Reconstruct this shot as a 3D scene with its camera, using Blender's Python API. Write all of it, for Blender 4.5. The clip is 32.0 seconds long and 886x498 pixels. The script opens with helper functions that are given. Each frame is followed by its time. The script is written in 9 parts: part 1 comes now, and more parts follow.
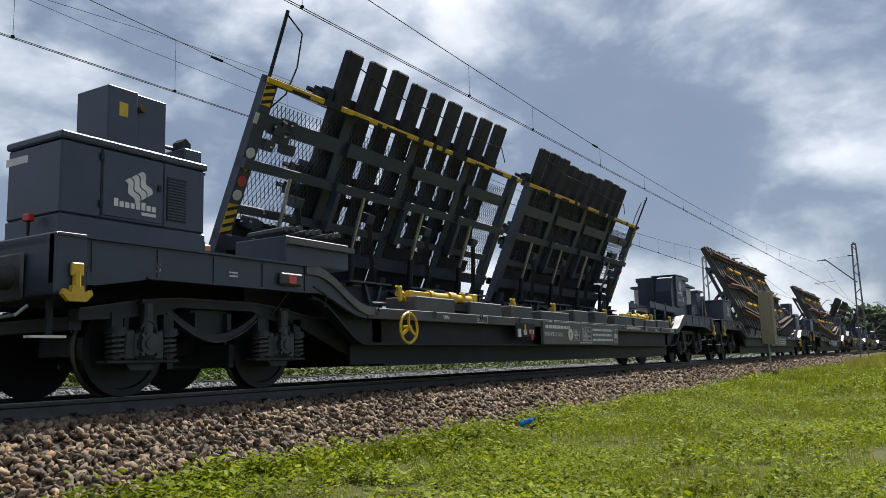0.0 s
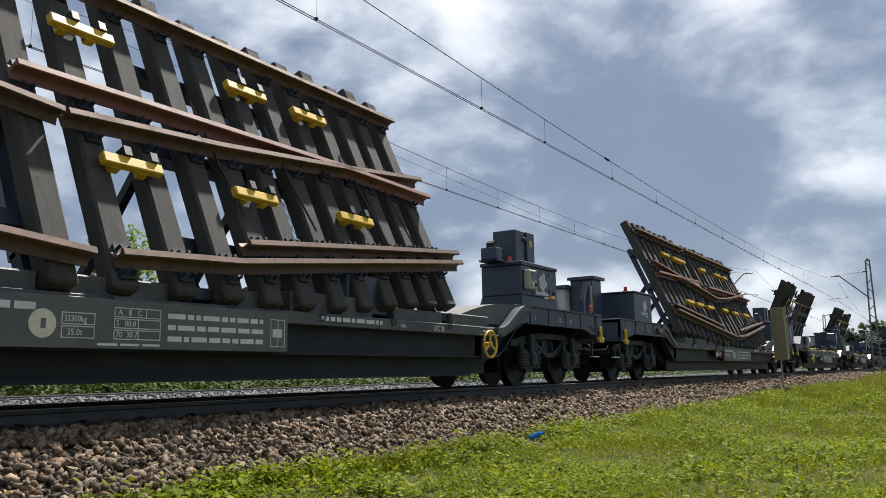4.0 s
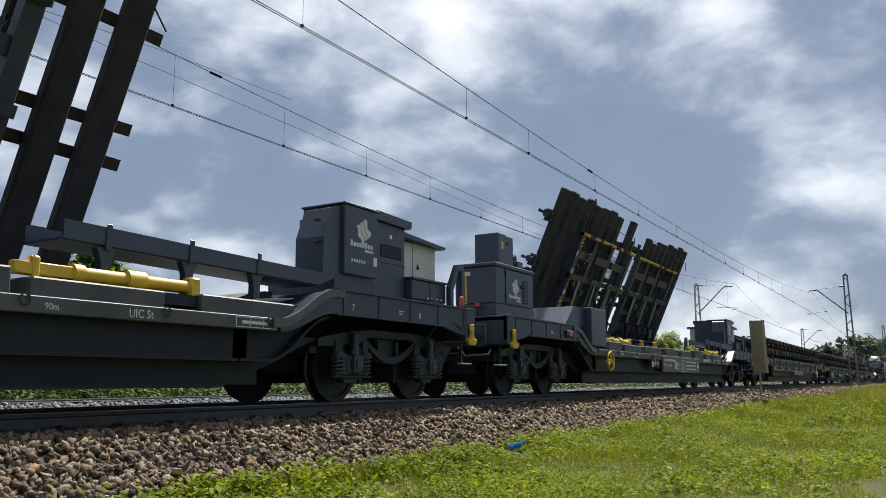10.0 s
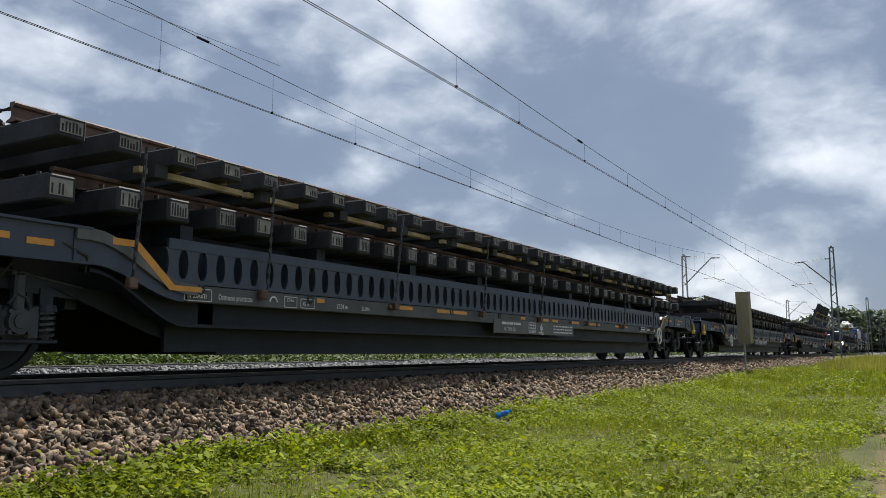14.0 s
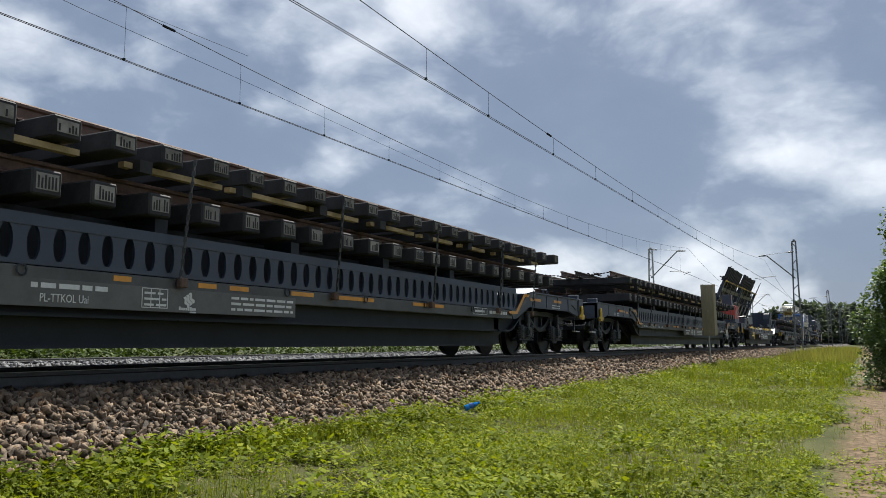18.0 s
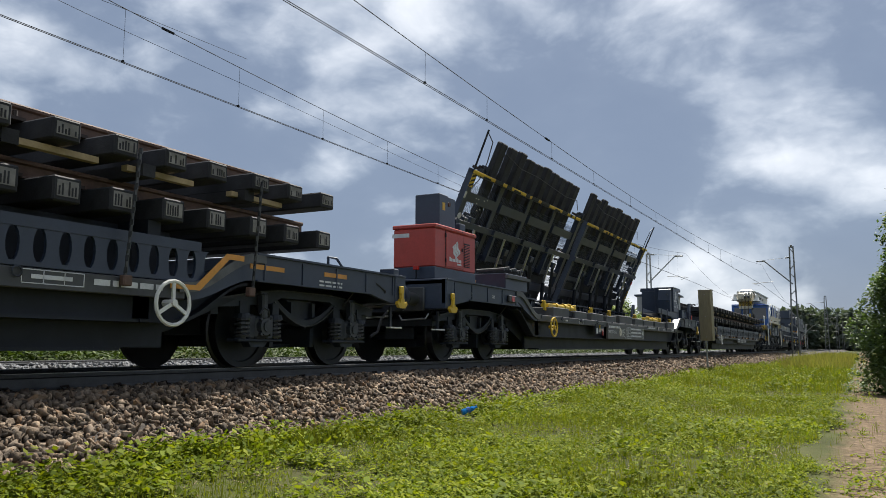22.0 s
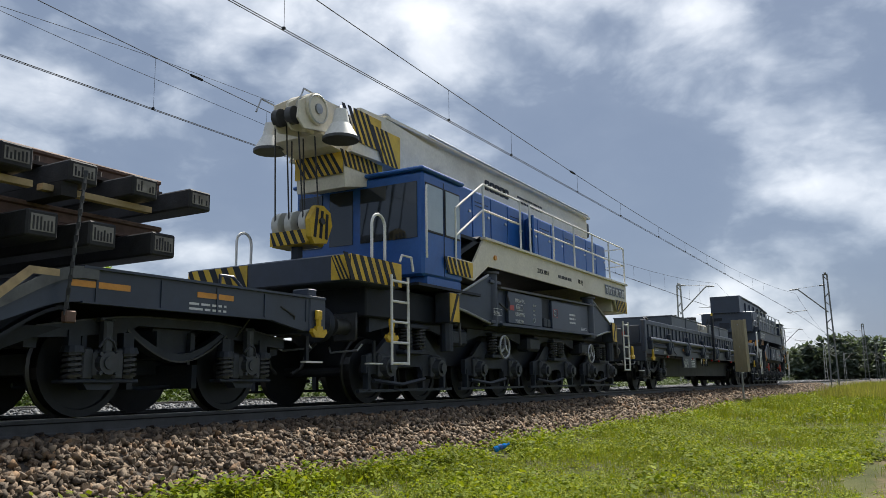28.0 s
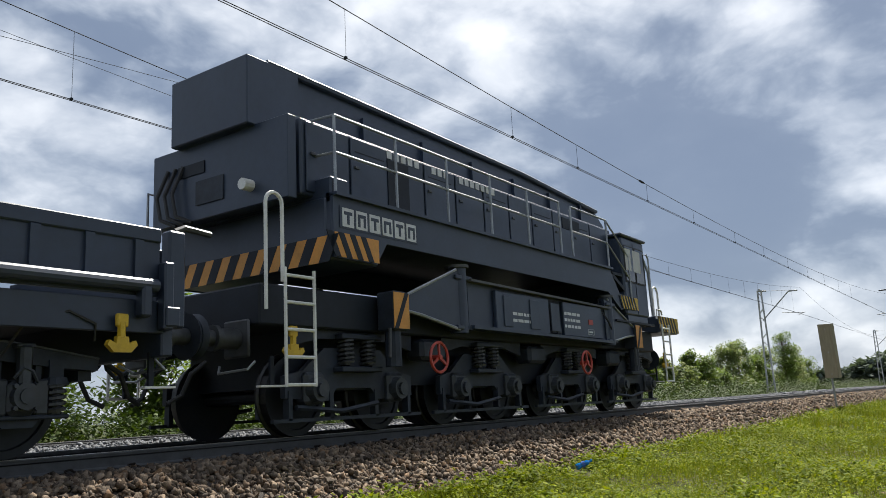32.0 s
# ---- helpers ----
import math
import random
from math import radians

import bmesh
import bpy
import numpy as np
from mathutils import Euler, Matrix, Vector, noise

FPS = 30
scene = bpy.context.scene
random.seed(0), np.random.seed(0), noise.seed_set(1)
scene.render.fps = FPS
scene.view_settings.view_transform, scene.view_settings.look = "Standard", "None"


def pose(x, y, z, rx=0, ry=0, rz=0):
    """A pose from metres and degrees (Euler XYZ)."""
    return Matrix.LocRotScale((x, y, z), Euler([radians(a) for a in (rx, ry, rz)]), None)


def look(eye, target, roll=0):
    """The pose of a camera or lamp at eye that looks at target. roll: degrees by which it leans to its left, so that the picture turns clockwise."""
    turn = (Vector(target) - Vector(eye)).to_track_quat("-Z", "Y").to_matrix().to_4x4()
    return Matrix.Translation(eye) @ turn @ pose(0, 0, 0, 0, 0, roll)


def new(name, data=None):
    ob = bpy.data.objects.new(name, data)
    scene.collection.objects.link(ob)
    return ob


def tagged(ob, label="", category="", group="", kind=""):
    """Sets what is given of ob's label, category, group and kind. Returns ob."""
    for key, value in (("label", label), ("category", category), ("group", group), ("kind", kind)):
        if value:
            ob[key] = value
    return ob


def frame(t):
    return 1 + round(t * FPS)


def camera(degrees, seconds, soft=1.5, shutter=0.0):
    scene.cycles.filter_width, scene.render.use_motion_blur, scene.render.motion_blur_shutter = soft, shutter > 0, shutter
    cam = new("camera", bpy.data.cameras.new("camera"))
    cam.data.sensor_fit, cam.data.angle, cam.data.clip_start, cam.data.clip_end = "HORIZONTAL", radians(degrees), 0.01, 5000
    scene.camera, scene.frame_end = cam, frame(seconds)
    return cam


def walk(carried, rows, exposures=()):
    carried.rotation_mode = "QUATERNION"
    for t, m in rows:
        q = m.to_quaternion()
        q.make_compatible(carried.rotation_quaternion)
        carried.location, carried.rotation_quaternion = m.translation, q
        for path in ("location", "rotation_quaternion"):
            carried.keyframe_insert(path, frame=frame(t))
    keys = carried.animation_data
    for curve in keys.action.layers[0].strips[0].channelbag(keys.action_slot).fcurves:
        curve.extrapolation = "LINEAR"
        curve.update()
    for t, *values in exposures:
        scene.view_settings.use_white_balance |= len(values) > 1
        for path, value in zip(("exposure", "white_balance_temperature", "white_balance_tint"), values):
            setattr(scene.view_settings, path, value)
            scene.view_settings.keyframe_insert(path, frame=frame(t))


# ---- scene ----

cam = camera(58.0, 32.0, soft=0.8)
# seconds, yaw, pitch, roll of the hand-held camera; it stands at one spot beside the track
PATH = [
    (0.0, -58.67, 7.993, 1.646),
    (0.5, -58.55, 8.35, 1.573),
    (1.0, -58.533, 8.648, 1.53),
    (1.5, -58.482, 8.686, 1.431),
    (2.0, -58.436, 8.739, 1.275),
    (2.5, -58.265, 8.792, 1.075),
    (4.5, -57.902, 8.815, 0.846),
    (5.0, -57.884, 8.719, 0.652),
    (5.5, -57.953, 8.886, 0.7),
    (6.0, -58.321, 8.994, 0.707),
    (6.5, -58.651, 9.147, 0.771),
    (7.0, -58.906, 9.278, 0.727),
    (7.5, -59.188, 9.281, 0.436),
    (8.0, -59.358, 9.401, 0.454),
    (8.5, -59.309, 9.514, 0.452),
    (9.0, -59.286, 9.545, 0.368),
    (9.5, -59.334, 9.67, 0.406),
    (10.0, -59.355, 9.482, 0.293),
    (10.5, -59.251, 9.258, 0.336),
    (11.0, -59.452, 8.856, 0.299),
    (11.5, -59.631, 8.444, 0.377),
    (12.0, -59.773, 8.29, 0.414),
    (12.5, -59.885, 8.139, 0.404),
    (13.0, -59.838, 7.818, 0.231),
    (13.5, -59.952, 7.526, 0.105),
    (14.0, -60.202, 7.281, -0.033),
    (14.5, -60.463, 7.097, -0.099),
    (16.5, -61.747, 6.621, -0.038),
    (17.0, -62.051, 6.651, -0.013),
    (17.5, -62.292, 6.683, 0.007),
    (18.0, -62.42, 6.747, 0.074),
    (18.5, -62.558, 6.859, 0.025),
    (19.0, -62.583, 6.947, 0.065),
    (19.5, -62.611, 7.04, 0.074),
    (20.0, -62.621, 7.013, -0.0),
    (20.5, -62.554, 7.017, -0.049),
    (21.0, -62.569, 7.007, -0.139),
    (21.5, -62.509, 7.017, -0.169),
    (22.0, -62.606, 7.025, -0.193),
    (22.5, -62.64, 7.012, -0.299),
    (23.0, -62.533, 7.114, -0.069),
    (23.5, -62.455, 7.321, 0.075),
    (24.0, -62.406, 7.474, 0.449),
    (24.5, -62.362, 7.523, 0.403),
    (25.0, -62.29, 7.785, 0.406),
    (25.5, -62.151, 8.08, 0.444),
    (27.5, -61.286, 9.063, 0.757),
    (28.0, -60.452, 9.621, 0.893),
    (28.5, -59.509, 10.098, 1.235),
    (29.0, -58.521, 10.267, 1.342),
    (29.5, -57.608, 10.455, 1.847),
    (30.0, -56.875, 10.523, 2.132),
    (30.5, -55.977, 10.678, 2.636),
    (31.0, -55.457, 10.9, 2.674),
    (31.5, -55.202, 10.959, 2.798),
    (32.0, -54.991, 11.146, 2.889),
]
EYE = (0.0, 0.0, 0.25)
walk(cam, [(t, pose(*EYE, 90 + p, r, y)) for t, y, p, r in PATH], exposures=[(0.0, 0.87), (32.0, 0.87)])

# ---- light ----
SUN_DIR = Vector((0.85, 0.10, 1.20)).normalized()
sun_el = math.asin(SUN_DIR.z)
sun_az = math.atan2(SUN_DIR.x, SUN_DIR.y)


def make_world():
    w = bpy.data.worlds.new("sky")
    scene.world = w
    w.use_nodes = True
    nt = w.node_tree
    N, L = nt.nodes, nt.links
    N.clear()
    out = N.new("ShaderNodeOutputWorld")
    bg = N.new("ShaderNodeBackground")
    L.new(bg.outputs[0], out.inputs[0])
    sky = N.new("ShaderNodeTexSky")
    sky.sky_type, sky.sun_disc = "NISHITA", False
    sky.sun_elevation, sky.sun_rotation = sun_el, sun_az
    blue = N.new("ShaderNodeMix")
    blue.data_type, blue.blend_type = "RGBA", "MULTIPLY"
    blue.inputs[0].default_value = 1.0
    L.new(sky.outputs[0], blue.inputs[6])
    blue.inputs[7].default_value = (0.10, 0.10, 0.10, 1)
    tc = N.new("ShaderNodeTexCoord")
    sep = N.new("ShaderNodeSeparateXYZ")
    L.new(tc.outputs["Generated"], sep.inputs[0])

    def m(op, a, b=0.0, clamp=False):
        n = N.new("ShaderNodeMath")
        n.operation, n.use_clamp = op, clamp
        for k, v in ((0, a), (1, b)):
            if isinstance(v, (int, float)):
                n.inputs[k].default_value = v
            else:
                L.new(v, n.inputs[k])
        return n.outputs[0]

    # cloud space: the direction itself, drawn out sideways and warped so that edges curl
    flat = N.new("ShaderNodeMapping")
    flat.inputs["Scale"].default_value = (1.0, 1.0, 1.75)
    L.new(tc.outputs["Generated"], flat.inputs[0])
    curl = N.new("ShaderNodeTexNoise")
    curl.inputs["Scale"].default_value, curl.inputs["Detail"].default_value = 4.5, 4
    L.new(flat.outputs[0], curl.inputs["Vector"])
    centred = N.new("ShaderNodeVectorMath")
    centred.operation = "SUBTRACT"
    L.new(curl.outputs["Color"], centred.inputs[0])
    centred.inputs[1].default_value = (0.5, 0.5, 0.5)
    warped = N.new("ShaderNodeVectorMath")
    warped.operation = "MULTIPLY_ADD"
    L.new(centred.outputs[0], warped.inputs[0])
    warped.inputs[1].default_value = (0.10, 0.10, 0.10)
    L.new(flat.outputs[0], warped.inputs[2])

    def noise_tex(scale, detail, rough, shift):
        mp = N.new("ShaderNodeMapping")
        mp.inputs["Location"].default_value = shift
        L.new(warped.outputs[0], mp.inputs[0])
        n = N.new("ShaderNodeTexNoise")
        n.inputs["Scale"].default_value, n.inputs["Detail"].default_value = scale, detail
        n.inputs["Roughness"].default_value = rough
        L.new(mp.outputs[0], n.inputs["Vector"])
        return n.outputs[0]

    def step(v, lo, hi, a, b):
        n = N.new("ShaderNodeMapRange")
        n.interpolation_type = "SMOOTHSTEP"
        n.inputs[1].default_value, n.inputs[2].default_value, n.inputs[3].default_value, n.inputs[4].default_value = lo, hi, a, b
        L.new(v, n.inputs[0])
        return n.outputs[0]

    big = noise_tex(2.3, 3, 0.5, (3.1, 1.2, 0))
    mid = noise_tex(4.4, 9, 0.46, (0.4, 5.3, 0))
    # heaped tops: round cells inside round cells
    heap = N.new("ShaderNodeTexVoronoi")
    heap.feature = "SMOOTH_F1"
    heap.inputs["Scale"].default_value, heap.inputs["Detail"].default_value = 7.0, 5
    heap.inputs["Roughness"].default_value, heap.inputs["Smoothness"].default_value = 0.55, 0.6
    L.new(warped.outputs[0], heap.inputs["Vector"])
    bright = m("ADD", step(big, 0.34, 0.66, 0.245, 0.46), step(mid, 0.32, 0.66, 0.15, 0.41))
    bright = m("ADD", bright, step(noise_tex(10.0, 8, 0.50, (2.2, 8.1, 0)), 0.34, 0.64, 0.0, 0.13))
    bright = m("ADD", bright, m("MULTIPLY", m("SUBTRACT", 0.55, heap.outputs["Distance"]), 0.30))
    # thinner, brighter cover overhead and towards the sun, a dark bank of cloud low down, a light rim above the horizon
    el = sep.outputs[2]
    high = N.new("ShaderNodeMapRange")
    high.interpolation_type = "SMOOTHSTEP"
    high.inputs[1].default_value, high.inputs[2].default_value = 0.18, 0.62
    high.inputs[3].default_value, high.inputs[4].default_value = 0.0, 0.11
    L.new(el, high.inputs[0])
    low = N.new("ShaderNodeMapRange")
    low.interpolation_type = "SMOOTHSTEP"
    low.inputs[1].default_value, low.inputs[2].default_value = 0.02, 0.17
    low.inputs[3].default_value, low.inputs[4].default_value = 0.17, 0.0
    L.new(el, low.inputs[0])
    bank = m("MULTIPLY", m("SUBTRACT", el, 0.20), 9.0)
    bank = m("MULTIPLY", m("POWER", 2.718, m("MULTIPLY", m("MULTIPLY", bank, bank), -1.0)), -0.105)
    bright = m("ADD", m("ADD", bright, bank), m("ADD", high.outputs[0], low.outputs[0]))
    ramp = N.new("ShaderNodeValToRGB")
    r = ramp.color_ramp
    r.interpolation = "B_SPLINE"
    stops = ((0.45, (0.115, 0.148, 0.212)), (0.55, (0.185, 0.222, 0.285)), (0.655, (0.285, 0.320, 0.378)), (0.77, (0.41, 0.44, 0.487)), (0.95, (0.60, 0.615, 0.64)))
    r.elements[0].position, r.elements[1].position = stops[0][0], stops[-1][0]
    r.elements[0].color, r.elements[1].color = (*stops[0][1], 1), (*stops[-1][1], 1)
    for p, c in stops[1:-1]:
        e = r.elements.new(p)
        e.color = (*c, 1)
    L.new(bright, ramp.inputs[0])
    mix = N.new("ShaderNodeMix")
    mix.data_type = "RGBA"
    mix.inputs[0].default_value = 0.93
    L.new(blue.outputs[2], mix.inputs[6])
    L.new(ramp.outputs[0], mix.inputs[7])
    L.new(mix.outputs[2], bg.inputs[0])
    bg.inputs[1].default_value = 1.0


make_world()
sun_data = bpy.data.lights.new("sun", "SUN")
sun_data.energy, sun_data.angle, sun_data.color = 5.0, radians(2.0), (1.0, 0.95, 0.86)
sun = new("sun", sun_data)
sun.matrix_basis = look(SUN_DIR * 100, (0, 0, 0))

# ---- materials ----


def material(name, base, rough=0.6, metal=0.0, vary=0.25, scale=6.0, dirt=None, dirt_amount=0.35, bump=0.0, bump_scale=60.0,
             per=0.0, spec=0.5, streak=(1, 1, 1), translucent=0.0, coord="Object"):
    """A procedural surface: base colour varied at two scales, patches of dirt, fine relief."""
    mt = bpy.data.materials.new(name)
    mt.use_nodes = True
    nt = mt.node_tree
    N, L = nt.nodes, nt.links
    bs = N["Principled BSDF"]
    bs.inputs["Roughness"].default_value, bs.inputs["Metallic"].default_value = rough, metal
    bs.inputs["Specular IOR Level"].default_value = spec
    tc = N.new("ShaderNodeTexCoord")
    mp = N.new("ShaderNodeMapping")
    mp.inputs["Scale"].default_value = streak
    L.new(tc.outputs[coord], mp.inputs[0])
    vec = mp.outputs[0]

    def tex(sc, detail=6):
        n = N.new("ShaderNodeTexNoise")
        n.inputs["Scale"].default_value, n.inputs["Detail"].default_value, n.inputs["Roughness"].default_value = sc, detail, 0.6
        L.new(vec, n.inputs["Vector"])
        return n.outputs[0]

    def mix(fac, a, b, kind="MIX"):
        n = N.new("ShaderNodeMix")
        n.data_type, n.blend_type = "RGBA", kind
        for k, v in ((0, fac), (6, a), (7, b)):
            if isinstance(v, (int, float)):
                n.inputs[k].default_value = v
            elif isinstance(v, tuple):
                n.inputs[k].default_value = (*v, 1)
            else:
                L.new(v, n.inputs[k])
        return n.outputs[2]

    def spread(v, lo, hi, a=0.0, b=1.0):
        n = N.new("ShaderNodeMapRange")
        n.inputs[1].default_value, n.inputs[2].default_value, n.inputs[3].default_value, n.inputs[4].default_value = lo, hi, a, b
        L.new(v, n.inputs[0])
        return n.outputs[0]

    dark, light = tuple(c * (1 - vary) for c in base), tuple(min(1, c * (1 + vary)) for c in base)
    coarse = spread(tex(scale), 0.3, 0.7)
    grain = spread(tex(scale * 9, 3), 0.3, 0.7)
    col = mix(coarse, dark, light)
    col = mix(mix(0.5, grain, (0.5, 0.5, 0.5)), col, mix(1.0, col, (0.72, 0.72, 0.72), "MULTIPLY"))
    if per:
        oi = N.new("ShaderNodeObjectInfo")
        col = mix(spread(oi.outputs["Random"], 0, 1, 0.0, per), col, mix(1.0, col, (0.35, 0.35, 0.35), "MULTIPLY"))
    if dirt:
        mask = spread(tex(scale * 0.45, 8), 0.52, 0.72, 0.0, dirt_amount)
        col = mix(mask, col, dirt)
        rr = spread(mask, 0, 1, rough, min(1.0, rough + 0.35))
        L.new(rr, bs.inputs["Roughness"])
    L.new(col, bs.inputs["Base Color"])
    if bump:
        bp = N.new("ShaderNodeBump")
        bp.inputs["Strength"].default_value, bp.inputs["Distance"].default_value = bump, 0.02
        L.new(tex(bump_scale, 5), bp.inputs["Height"])
        L.new(bp.outputs[0], bs.inputs["Normal"])
    if translucent:
        tr = N.new("ShaderNodeBsdfTranslucent")
        L.new(mix(1.0, col, (1.0, 1.0, 0.55), "MULTIPLY"), tr.inputs[0])
        ms = N.new("ShaderNodeMixShader")
        ms.inputs[0].default_value = translucent
        L.new(bs.outputs[0], ms.inputs[1])
        L.new(tr.outputs[0], ms.inputs[2])
        L.new(ms.outputs[0], N["Material Output"].inputs[0])
    return mt


def island_colours(mt, colours, amount=1.0):
    """Lets each loose piece of a joined mesh take a colour of its own out of a row of colours."""
    nt = mt.node_tree
    N, L = nt.nodes, nt.links
    geo = N.new("ShaderNodeNewGeometry")
    ramp = N.new("ShaderNodeValToRGB")
    r = ramp.color_ramp
    for k in range(len(colours) - 2):
        r.elements.new((k + 1) / (len(colours) - 1))
    for k, c in enumerate(colours):
        r.elements[k].position = k / (len(colours) - 1)
        r.elements[k].color = (*c, 1)
    L.new(geo.outputs["Random Per Island"], ramp.inputs[0])
    bs = N["Principled BSDF"]
    old = bs.inputs["Base Color"].links[0].from_socket
    mx = N.new("ShaderNodeMix")
    mx.data_type, mx.blend_type = "RGBA", "MULTIPLY"
    mx.inputs[0].default_value = amount
    L.new(old, mx.inputs[6])
    L.new(ramp.outputs[0], mx.inputs[7])
    for l in list(old.links):
        if l.to_node != mx:
            L.new(mx.outputs[2], l.to_socket)
    return mt


def object_colours(mt, colours):
    """The same for pieces that are objects of their own."""
    nt = mt.node_tree
    N, L = nt.nodes, nt.links
    inf = N.new("ShaderNodeObjectInfo")
    ramp = N.new("ShaderNodeValToRGB")
    r = ramp.color_ramp
    for k in range(len(colours) - 2):
        r.elements.new((k + 1) / (len(colours) - 1))
    for k, c in enumerate(colours):
        r.elements[k].position = k / (len(colours) - 1)
        r.elements[k].color = (*c, 1)
    L.new(inf.outputs["Random"], ramp.inputs[0])
    bs = N["Principled BSDF"]
    old = bs.inputs["Base Color"].links[0].from_socket
    mx = N.new("ShaderNodeMix")
    mx.data_type, mx.blend_type = "RGBA", "MULTIPLY"
    mx.inputs[0].default_value = 1.0
    L.new(old, mx.inputs[6])
    L.new(ramp.outputs[0], mx.inputs[7])
    L.new(mx.outputs[2], bs.inputs["Base Color"])
    return mt


